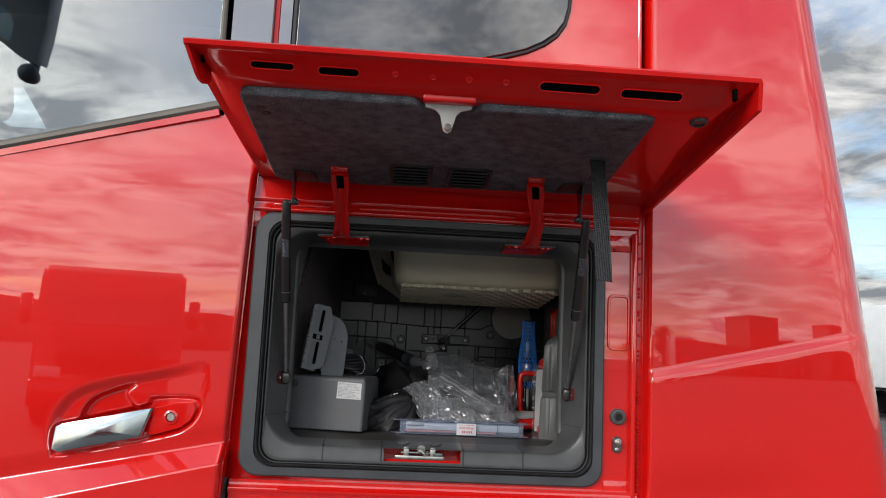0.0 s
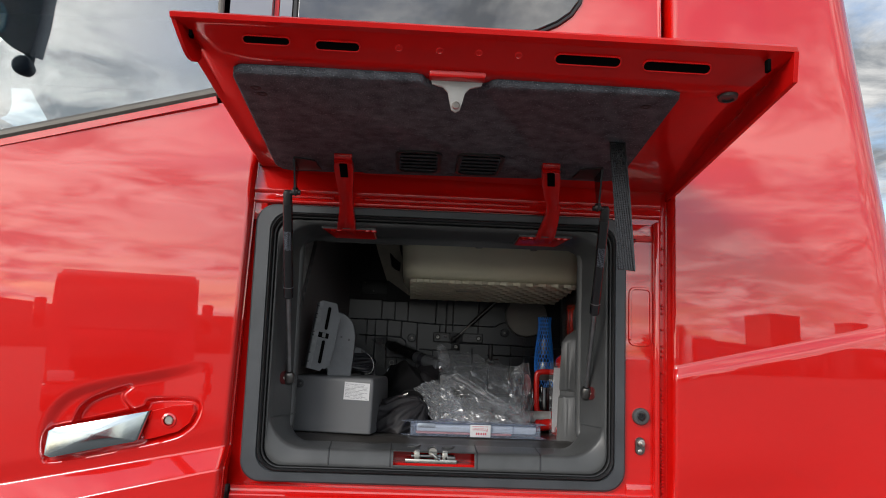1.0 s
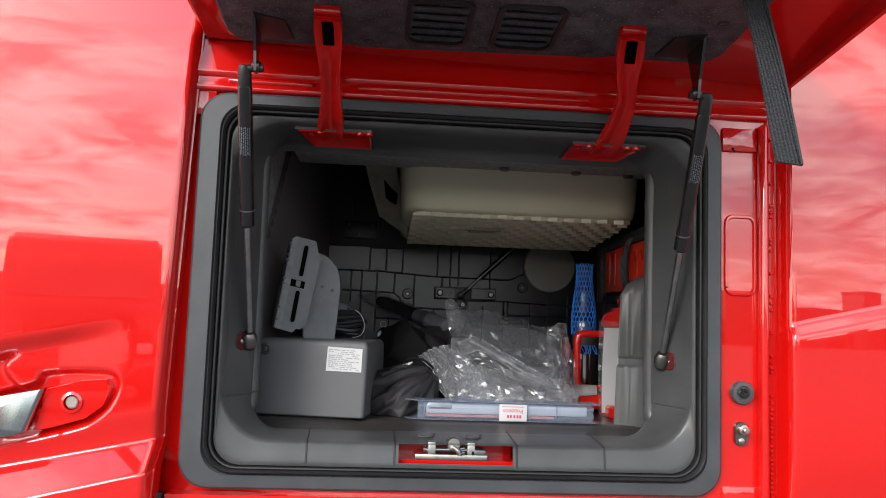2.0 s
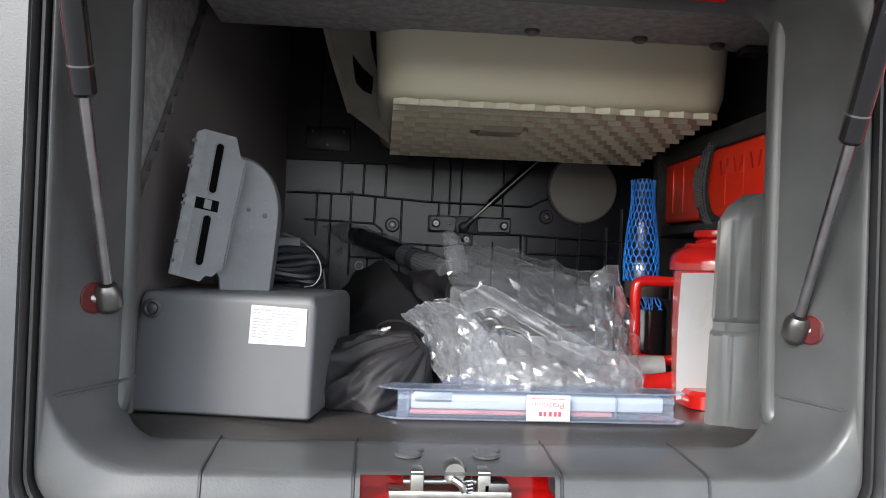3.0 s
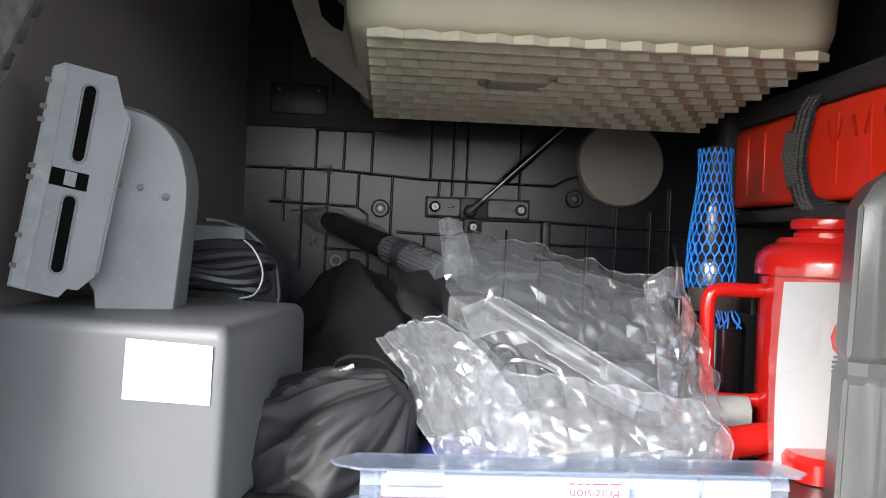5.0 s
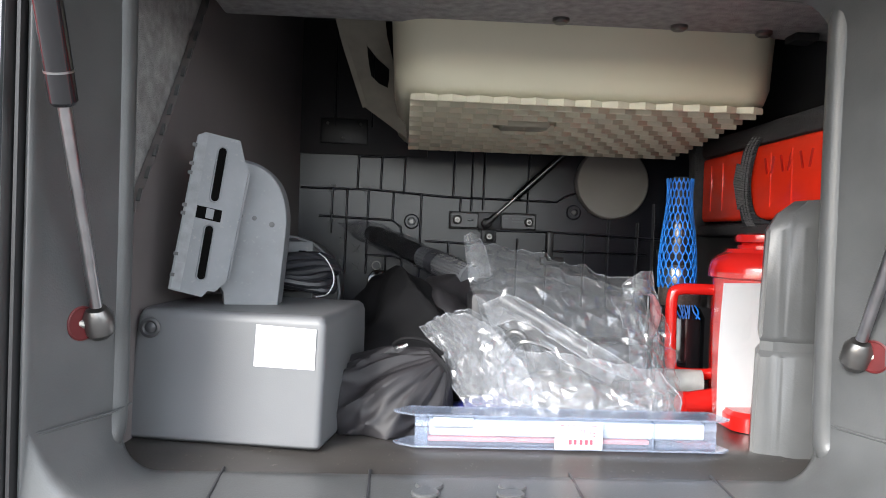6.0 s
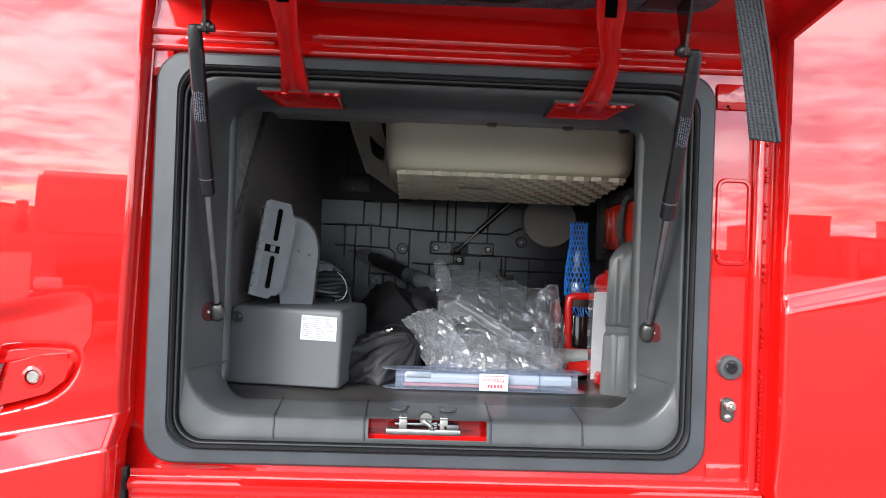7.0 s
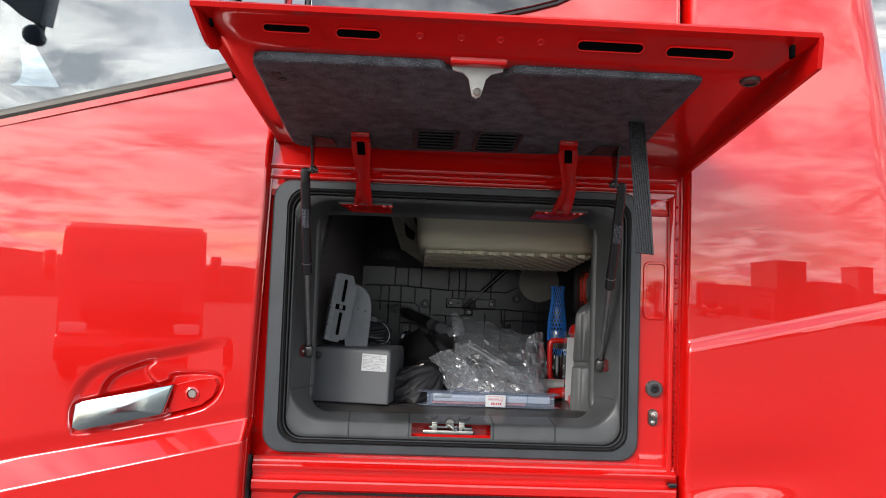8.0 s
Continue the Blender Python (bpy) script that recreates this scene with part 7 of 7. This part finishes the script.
def build_jack():
    j = thing("bottle_jack", (0.37, 1.705, FLOOR), "red bottle jack with tubular carry handle", "bottle jack")
    o = (0.372, 1.705, FLOOR)
    part("base", loft([[(x, y, z) for x, y in rr(0.302, 0.424, 1.602, 1.765, 0.02)] for z in (FLOOR + 0.0005, FLOOR + 0.014)] + [[(x * 0.94 + 0.363 * 0.06, y * 0.94 + 1.684 * 0.06, FLOOR + 0.018) for x, y in rr(0.302, 0.424, 1.602, 1.765, 0.02)]], cap0=True, cap1=True), red_plastic, j)
    body = [(0.050, 0.016), (0.0535, 0.022), (0.0535, 0.140), (0.0575, 0.142), (0.0575, 0.150), (0.0555, 0.158), (0.050, 0.164), (0.042, 0.168), (0.040, 0.172), (0.031, 0.173)]
    part("cylinder", turned(o, body, 48), red_plastic, j)
    part("cap", turned(o, [(0.029, 0.172), (0.029, 0.176), (0.026, 0.178), (0.031, 0.1795), (0.032, 0.182), (0.031, 0.187), (0.024, 0.189)], 40), red_plastic, j)
    bar_lines(j, 0.348, 0.356, FLOOR + 0.147, FLOOR + 0.158, 1.6475, 3, paper, 3)
    h = curve_points([(0.330, 1.715, 1.6515), (0.305, 1.715, 1.652), (0.283, 1.715, 1.651), (0.276, 1.715, 1.643), (0.2755, 1.715, 1.61), (0.277, 1.715, 1.572), (0.283, 1.715, 1.563), (0.305, 1.715, 1.561), (0.330, 1.715, 1.562)], 7)
    part("carry_handle", sweep(h, 0.0062, 14), red_plastic, j, "red tubular handle")
    part("release_knob", turned((0.354, 1.648, 1.624), [(0.018, 0), (0.018, 0.006), (0.014, 0.012)], 12, (0, -1, 0)), red_plastic, j)
    part("pump_socket", sweep([(0.305, 1.66, 1.545), (0.272, 1.655, 1.541)], [0.012, 0.012], 16), red_plastic, j)
    part("socket_end", turned((0.273, 1.655, 1.541), [(0.013, 0), (0.013, 0.006), (0.009, 0.009)], 14, (-1, -0.1, 0)), red_plastic, j)
    t = thing("jack_lever", (0.24, 1.70, 1.56), "short grey steel tube lying beside the jack", "tube")
    part("tube", sweep([(0.222, 1.712, 1.5535), (0.305, 1.700, 1.5545)], 0.0135, 20), material("pale_grey_tube", (0.30, 0.30, 0.29), 0.4, vary=0.15, scale=60.0, bump=0.1), t)
    part("clip", box(0.250, 0.258, 1.680, 1.70, FLOOR, 1.545, 0.002), rubber, t)
    part("clip", box(0.266, 0.272, 1.684, 1.70, FLOOR, 1.545, 0.002), rubber, t)
    part("lever_stand", box(0.235, 0.30, 1.69, 1.73, FLOOR, 1.5395, 0.003), dark_plastic, t)
    # leaflet in a clear sleeve in front of the jack
    l = thing("leaflet", (0.32, 1.636, 1.52), "white leaflet in clear sleeve against the jack", "leaflet")
    q = [(0.2965, 1.530), (0.344, 1.535), (0.3445, 1.664), (0.2985, 1.663)]
    yq = lambda u, v: 1.6360 + 0.004 * math.sin((v - 1.53) * 24) + (u - 0.297) * 0.03
    sheet = part("sheet", loft([[(u, yq(u, v) + w, v) for u, v in ((q[0][0] + (q[3][0] - q[0][0]) * t, q[0][1] + (q[3][1] - q[0][1]) * t), (q[1][0] + (q[2][0] - q[1][0]) * t, q[1][1] + (q[2][1] - q[1][1]) * t))] for w in (0, 0.0008) for t in ([i / 10 for i in range(11)] if w == 0 else [i / 10 for i in range(10, -1, -1)])], closed=False), paper, l)
    bar_lines(sheet, 0.335, 0.3405, 1.562, 1.612, 1.634, 14, print_grey, 5)
    s = [(0.2905, 1.518), (0.347, 1.529), (0.3485, 1.672), (0.289, 1.674)]
    rows = [[(s[0][0] + (s[3][0] - s[0][0]) * t, s[0][1] + (s[3][1] - s[0][1]) * t), (s[1][0] + (s[2][0] - s[1][0]) * t, s[1][1] + (s[2][1] - s[1][1]) * t)] for t in [i / 14 for i in range(15)]]
    film = loft([[(a[0] + (b[0] - a[0]) * k / 6, yq(0.3, a[1]) - 0.0035 + 0.0025 * noise.noise(Vector((k * 0.7, a[1] * 60, 2))), a[1] + (b[1] - a[1]) * k / 6) for k in range(7)] for a, b in rows], closed=False)
    part("sleeve", film, sleeve_film, l, "clear plastic sleeve", smooth=40)


build_jack()


def build_netted():
    n = thing("netted_tool", (0.301, 1.772, 1.60), "steel tool in a blue protective net sleeve", "netted tool")
    o = Vector((0.3005, 1.772, 0))
    prof = [(1.606, 0.0150), (1.615, 0.0165), (1.630, 0.0190), (1.650, 0.0208), (1.670, 0.0212), (1.690, 0.0205), (1.710, 0.0185), (1.730, 0.0158), (1.745, 0.0142), (1.760, 0.0138), (1.774, 0.0148)]
    zs, rs = [p[0] for p in prof], [p[1] for p in prof]
    core = [(0.0135, 1.620), (0.0145, 1.621), (0.0145, 1.6225), (0.0115, 1.625), (0.0115, 1.648), (0.0140, 1.650), (0.0140, 1.676), (0.010, 1.68), (0.0115, 1.69), (0.012, 1.728), (0.009, 1.736), (0.0105, 1.74), (0.0105, 1.772), (0.007, 1.776)]
    part("tool_body", turned((o.x, o.y, 0), core, 24), dark_plastic, n, "dark steel tool")
    part("tool_sleeve", turned((o.x, o.y, 0), [(0.0121, 1.688), (0.0128, 1.69), (0.0128, 1.722), (0.0121, 1.724)], 24), gunmetal, n)
    part("tool_label", turned((o.x - 0.001, o.y - 0.001, 0), [(0.0135, 1.652), (0.0141, 1.653), (0.0141, 1.672), (0.0135, 1.673)], 24), zinc, n)
    # two families of strands, twisted together where they meet
    strands = 18
    net = part("net", bmesh.new(), net_blue, n)
    bm = bmesh.new()
    rows = 14
    for k in range(strands):
        for sgn in (1, -1):
            pts = []
            for j in range(rows * 4 + 1):
                t = j / (rows * 4)
                z = 1.650 + 0.124 * t
                r = float(np.interp(z, zs, rs))
                ph = j / 4.0
                tri = abs((ph % 2) - 1) * 2 - 1
                tri = max(-1, min(1, tri * 1.7))
                a = 2 * math.pi * (k + 0.25 * tri * sgn + (0.5 if sgn < 0 else 0)) / strands
                pts.append((o.x + r * math.cos(a), o.y + r * math.sin(a), z))
            sweep(pts, 0.00085, 5, cap=False, bm=bm)
    me = net.data
    bmesh.ops.transform(bm, matrix=Matrix.Translation(-ORIGIN[n]), verts=bm.verts)
    for f in bm.faces:
        f.smooth = True
    bm.to_mesh(me)
    bm.free()
    part("holding_band", turned((o.x + 0.004, o.y, 0), [(0.0225, 1.630), (0.0228, 1.631), (0.0228, 1.650), (0.0225, 1.651)], 28), mesh_cloth, n, "brown woven band")
    part("band_end", box(0.326, 0.334, 1.745, 1.765, 1.629, 1.651, 0.002), rubber, n)
    rnd = random.Random(2)
    bm = bmesh.new()
    for i in range(9):
        x = 0.290 + 0.003 * i
        sweep(curve_points([(x, 1.750, 1.632), (x + rnd.uniform(-0.004, 0.004), 1.7475, 1.624), (x + rnd.uniform(-0.008, 0.008), 1.746, 1.617)], 4), 0.0009, 5, bm=bm)
    part("net_fringe", bm, net_blue, n)
    # black tube standing behind the jack
    b = thing("black_canister", (0.315, 1.80, FLOOR), "black plastic canister standing behind the jack handle", "canister")
    part("canister", turned((0.304, 1.778, FLOOR), [(0.030, 0), (0.031, 0.003), (0.031, 0.092), (0.026, 0.102), (0.016, 0.108)], 32), glossy_black, b)


build_netted()


def build_red_case():
    t = thing("foam_tray", (0.40, 1.77, 1.72), "black foam tray fixed along the side wall", "tray")
    bm = bmesh.new()
    box(0.384, 0.426, 1.54, 1.96, 1.712, 1.728, 0.004, bm)
    part("tray_floor", bm, foam, t)
    part("tray_back", box(0.366, 0.426, 1.905, 1.93, 1.71, 1.83, 0.006), foam, t)
    part("tray_top", box(0.376, 0.426, 1.54, 1.96, 1.812, 1.836, 0.006), foam, t)
    part("tray_bracket", box(0.370, 0.384, 1.60, 1.90, 1.712, 1.724, 0.003), foam, t)
    r = thing("red_case", (0.40, 1.74, 1.728), "glossy orange-red plastic case strapped in foam tray", "case")
    bm = bmesh.new()
    box(0.3735, 0.424, 1.56, 1.897, 1.7285, 1.8115, 0.006, bm, seg=3)
    part("body", bm, orange_red, r)
    for y in (1.60, 1.66, 1.705, 1.83, 1.865):
        part("rib", box(0.3725, 0.38, y - 0.0015, y + 0.0015, 1.742, 1.80, 0.0008), orange_red, r)
    for i, y in enumerate((1.715, 1.700, 1.680, 1.664, 1.640, 1.622)):
        z = 1.786
        bm = box(0.3722, 0.3738, y - 0.0012, y + 0.0012, z - 0.009, z + 0.009, 0, turn=Matrix.Translation((0, y, z)) @ Matrix.Rotation(radians(18 if i % 2 else -18), 4, "X") @ Matrix.Translation((0, -y, -z)))
        part("moulded_bar", bm, red_plastic, r, smooth=0)
    s = thing("holding_strap", (0.37, 1.76, 1.73), "grey striped woven strap over the red case", "strap")
    path = curve_points([(0.378, 1.748, 1.822), (0.3705, 1.750, 1.806), (0.370, 1.760, 1.775), (0.371, 1.757, 1.745), (0.372, 1.740, 1.722), (0.378, 1.71, 1.712)], 6)
    band = part("band", sweep(path, (0.028, 0.0022), up=(-1, 0, 0)), webbing, s, smooth=40)
    for k in (-0.008, 0.0, 0.008):
        part("stripe", sweep([p + Vector((-0.0013, k, k * 0.15)) for p in path], (0.004, 0.0010), up=(-1, 0, 0)), webbing_light, band)
    part("loop", sweep([(0.3695, 1.770, 1.792), (0.3685, 1.775, 1.774), (0.3695, 1.764, 1.745)], (0.020, 0.002), up=(-1, 0, 0)), webbing_light, band)


build_red_case()

# ---------------------------------------------------------------- the yard: seen past the cab and in the paint
def build_truck(x, y, turn, cab_mat, trailer_mat, length, label, tall=1.0):
    """A parked truck: cab with windscreen and bumper, box body, wheels. Front towards its own -y."""
    t = thing("parked_truck", (x, y, 0), label, "truck", "parked trucks")
    m = Matrix.Translation((x, y, 0)) @ Matrix.Rotation(radians(turn), 4, "Z")

    def put(name, bm, mat, parent=None, **k):
        bmesh.ops.transform(bm, matrix=m, verts=bm.verts)
        return part(name, bm, mat, parent or t, **k)
    prof = [(0.0, 0.6), (0.02, 1.5), (0.10, 2.0), (0.30, 3.2), (0.55, 3.5), (2.1, 3.55), (2.2, 3.3), (2.2, 0.6)]
    up = lambda z: z if z < 1.6 else 1.6 + (z - 1.6) * tall
    prof = [(a, up(z)) for a, z in prof]
    bm = loft([[(-1.24, a, z) for a, z in prof], [(1.24, a, z) for a, z in prof]], cap0=True, cap1=True)
    bmesh.ops.bevel(bm, geom=bm.edges[:], offset=0.07, segments=3, affect="EDGES")
    c = put("cab", bm, cab_mat, smooth=40)
    ws = loft([[(-1.1, 0.05, up(1.95)), (1.1, 0.05, up(1.95)), (1.02, 0.20, up(2.75)), (-1.02, 0.20, up(2.75))], [(-1.1, 0.09, up(1.95)), (1.1, 0.09, up(1.95)), (1.02, 0.24, up(2.75)), (-1.02, 0.24, up(2.75))]], cap0=True, cap1=True)
    put("windscreen", ws, tinted_glass, c)
    put("grille", box(-0.85, 0.85, -0.04, 0.05, 0.95, 1.65, 0.03), glossy_black, c)
    put("bumper", box(-1.25, 1.25, -0.12, 0.5, 0.35, 0.85, 0.06), cab_mat, c)
    for s in (-1, 1):
        put("headlight", box(s * 0.95 - 0.22, s * 0.95 + 0.22, -0.10, 0.02, 0.88, 1.08, 0.04), white_body, c)
        put("mirror", box(s * 1.42 - 0.10, s * 1.42 + 0.10, 0.1, 0.25, up(1.9), up(2.7), 0.04), cab_mat, c)
        put("side_window", box(s * 1.235 - 0.02, s * 1.235 + 0.02, 0.45, 1.25, up(1.95), up(2.7), 0.02), tinted_glass, c)
    put("chassis", box(-0.5, 0.5, 0.5, 2.2 + length, 0.6, 0.95, 0.03), glossy_black)
    if trailer_mat:
        put("box_body", box(-1.27, 1.27, 2.55, 2.5 + length, 1.1, 3.75, 0.03), trailer_mat)
    for yy in (0.95, 2.2 + length * 0.55, 2.2 + length * 0.75):
        for s in (-1, 1):
            w = turned((0, 0, 0), [(0.30, 0), (0.50, 0.02), (0.52, 0.06), (0.52, 0.26), (0.50, 0.30)], 28, (1, 0, 0))
            bmesh.ops.transform(w, matrix=Matrix.Translation((s * 1.1 - 0.15, yy, 0.522)), verts=w.verts)
            wheel = put("wheel", w, tyre)


build_truck(-4.8, -11.0, 164, red_paint, None, 2.6, "red parked truck tractor without trailer", 0.70)
build_truck(-33.0, -38.0, 172, white_body, white_body, 7.0, "white parked box truck")
build_truck(17.0, -84.0, 181, white_body, blue_body, 9.0, "white parked truck with blue box body")
build_truck(31.0, -86.0, 184, red_paint, white_body, 9.0, "red parked truck with white box body")


def build_hall(x, y, w, d, h, mat, label, gates):
    """A far warehouse: clad walls, flat roof with a parapet, a row of gates towards the yard."""
    t = thing("warehouse", (x, y, 0), label, "warehouse", "warehouses behind the yard")
    wall = part("wall", box(x - w / 2, x + w / 2, y - d, y, 0, h - 0.35, 0), mat, t, smooth=0)
    part("roof", box(x - w / 2 - 0.1, x + w / 2 + 0.1, y - d - 0.1, y + 0.1, h - 0.35, h, 0.05), print_grey, t, "grey parapet and flat roof")
    for i in range(gates):
        gx = x - w / 2 + (i + 0.5) * w / gates
        gate = part("gate", box(gx - 1.6, gx + 1.6, y, y + 0.12, 0, min(4.0, h * 0.7), 0.03), gunmetal, wall)
        part("gate_frame", sweep([(gx - 1.7, y + 0.08, 0), (gx - 1.7, y + 0.08, min(4.1, h * 0.72)), (gx + 1.7, y + 0.08, min(4.1, h * 0.72)), (gx + 1.7, y + 0.08, 0)], 0.09, 6), print_dark, gate)


cladding = material("grey_cladding", (0.20, 0.19, 0.185), 0.6, vary=0.12, scale=0.4, fine=6.0, bump=0.3, depth=0.02)
brick_wall = material("red_brown_wall", (0.17, 0.11, 0.09), 0.8, vary=0.2, scale=0.5, fine=8.0, bump=0.4, depth=0.02)
for x, y, w, d, h, mat, label, gates in ((-78, -104, 46, 20, 6.8, cladding, "long grey clad warehouse with a row of gates", 7), (-36, -108, 26, 16, 5.4, brick_wall, "low brown brick warehouse with gates", 4), (-6, -106, 22, 16, 4.6, cladding, "low grey clad warehouse with gates", 3),
                                         (21, -112, 15, 14, 5.2, brick_wall, "brown brick warehouse with gates", 2), (44, -108, 11, 16, 3.8, cladding, "low grey clad warehouse with gates", 2), (53, -108, 6, 12, 7.8, brick_wall, "tall narrow brown brick warehouse", 1), (62, -108, 6, 16, 5.2, cladding, "small grey clad warehouse with a gate", 1),
                                         (67, -106, 3, 6, 7.6, cladding, "narrow grey clad stair tower", 0), (82, -110, 20, 16, 4.4, brick_wall, "brown brick warehouse with gates", 2)):
    build_hall(x, y, w, d, h, mat, label, gates)


def build_trailer():
    t = thing("parked_trailer", (22, 30, 0), "white box trailer parked far across the yard", "trailer")
    part("box_body", box(17.0, 20.0, 21.0, 33.0, 1.1, 4.0, 0.05), white_body, t)
    part("chassis", box(17.6, 19.4, 21.5, 32.5, 0.7, 1.1, 0.03), glossy_black, t)
    for y in (28.0, 29.4, 30.8):
        for x in (17.1, 19.6):
            w = turned((x, y, 0.522), [(0.30, 0), (0.50, 0.02), (0.52, 0.06), (0.52, 0.26), (0.50, 0.30)], 24, (1, 0, 0))
            part("wheel", w, tyre, t)


build_trailer()


def build_tree(x, y, h, seed):
    t = thing("tree", (x, y, 0), "leafy green tree at the edge of the yard", "tree", "trees round the yard")
    rnd = random.Random(seed)
    bm = bmesh.new()
    trunk = [(x, y, 0), (x + 0.1, y, h * 0.3), (x - 0.1, y + 0.1, h * 0.6), (x, y, h * 0.9)]
    sweep(curve_points(trunk, 4), [0.26 - 0.018 * i for i in range(13)], 8, bm=bm)
    tips = []
    for i in range(12):
        z = h * (0.35 + 0.045 * i)
        a = i * 2.4
        r = h * 0.26 * (1 - 0.045 * i)
        tip = (x + r * math.cos(a), y + r * math.sin(a), z + h * 0.14)
        sweep([(x, y, z), ((x + tip[0]) / 2, (y + tip[1]) / 2, z + h * 0.05), tip], [0.09, 0.06, 0.02], 6, bm=bm)
        tips.append(tip)
    part("trunk", bm, bark, t)
    verts, faces = [], []
    for i in range(2600):
        c = Vector(rnd.choice(tips)) if rnd.random() < 0.8 else Vector((x, y, h * rnd.uniform(0.4, 1.0)))
        p = c + Vector((rnd.gauss(0, 1), rnd.gauss(0, 1), rnd.gauss(0, 0.8))) * h * 0.075
        s = h * rnd.uniform(0.012, 0.026)
        q = Euler((rnd.uniform(0, 6), rnd.uniform(0, 6), rnd.uniform(0, 6))).to_matrix()
        k = len(verts)
        verts += [p + q @ Vector(v) * s for v in ((-1, 0, 0), (0, -0.6, 0.1), (1, 0, 0), (0, 0.6, 0.1))]
        faces.append((k, k + 1, k + 2, k + 3))
    me = bpy.data.meshes.new("crown")
    me.from_pydata([v - ORIGIN[t] for v in verts], [], faces)
    me.materials.append(foliage)
    ob = new("crown", me)
    ob.parent = t


for i, (tx, ty, th) in enumerate(((44, 52, 9.5), (49, 58, 10.5), (-26, -96, 4.6), (-12, -99, 5.2), (6, -98, 4.2), (17, -95, 5.0), (30, -94, 4.6), (-40, -92, 5.2), (44, -90, 4.6))):
    build_tree(tx, ty, th, i)
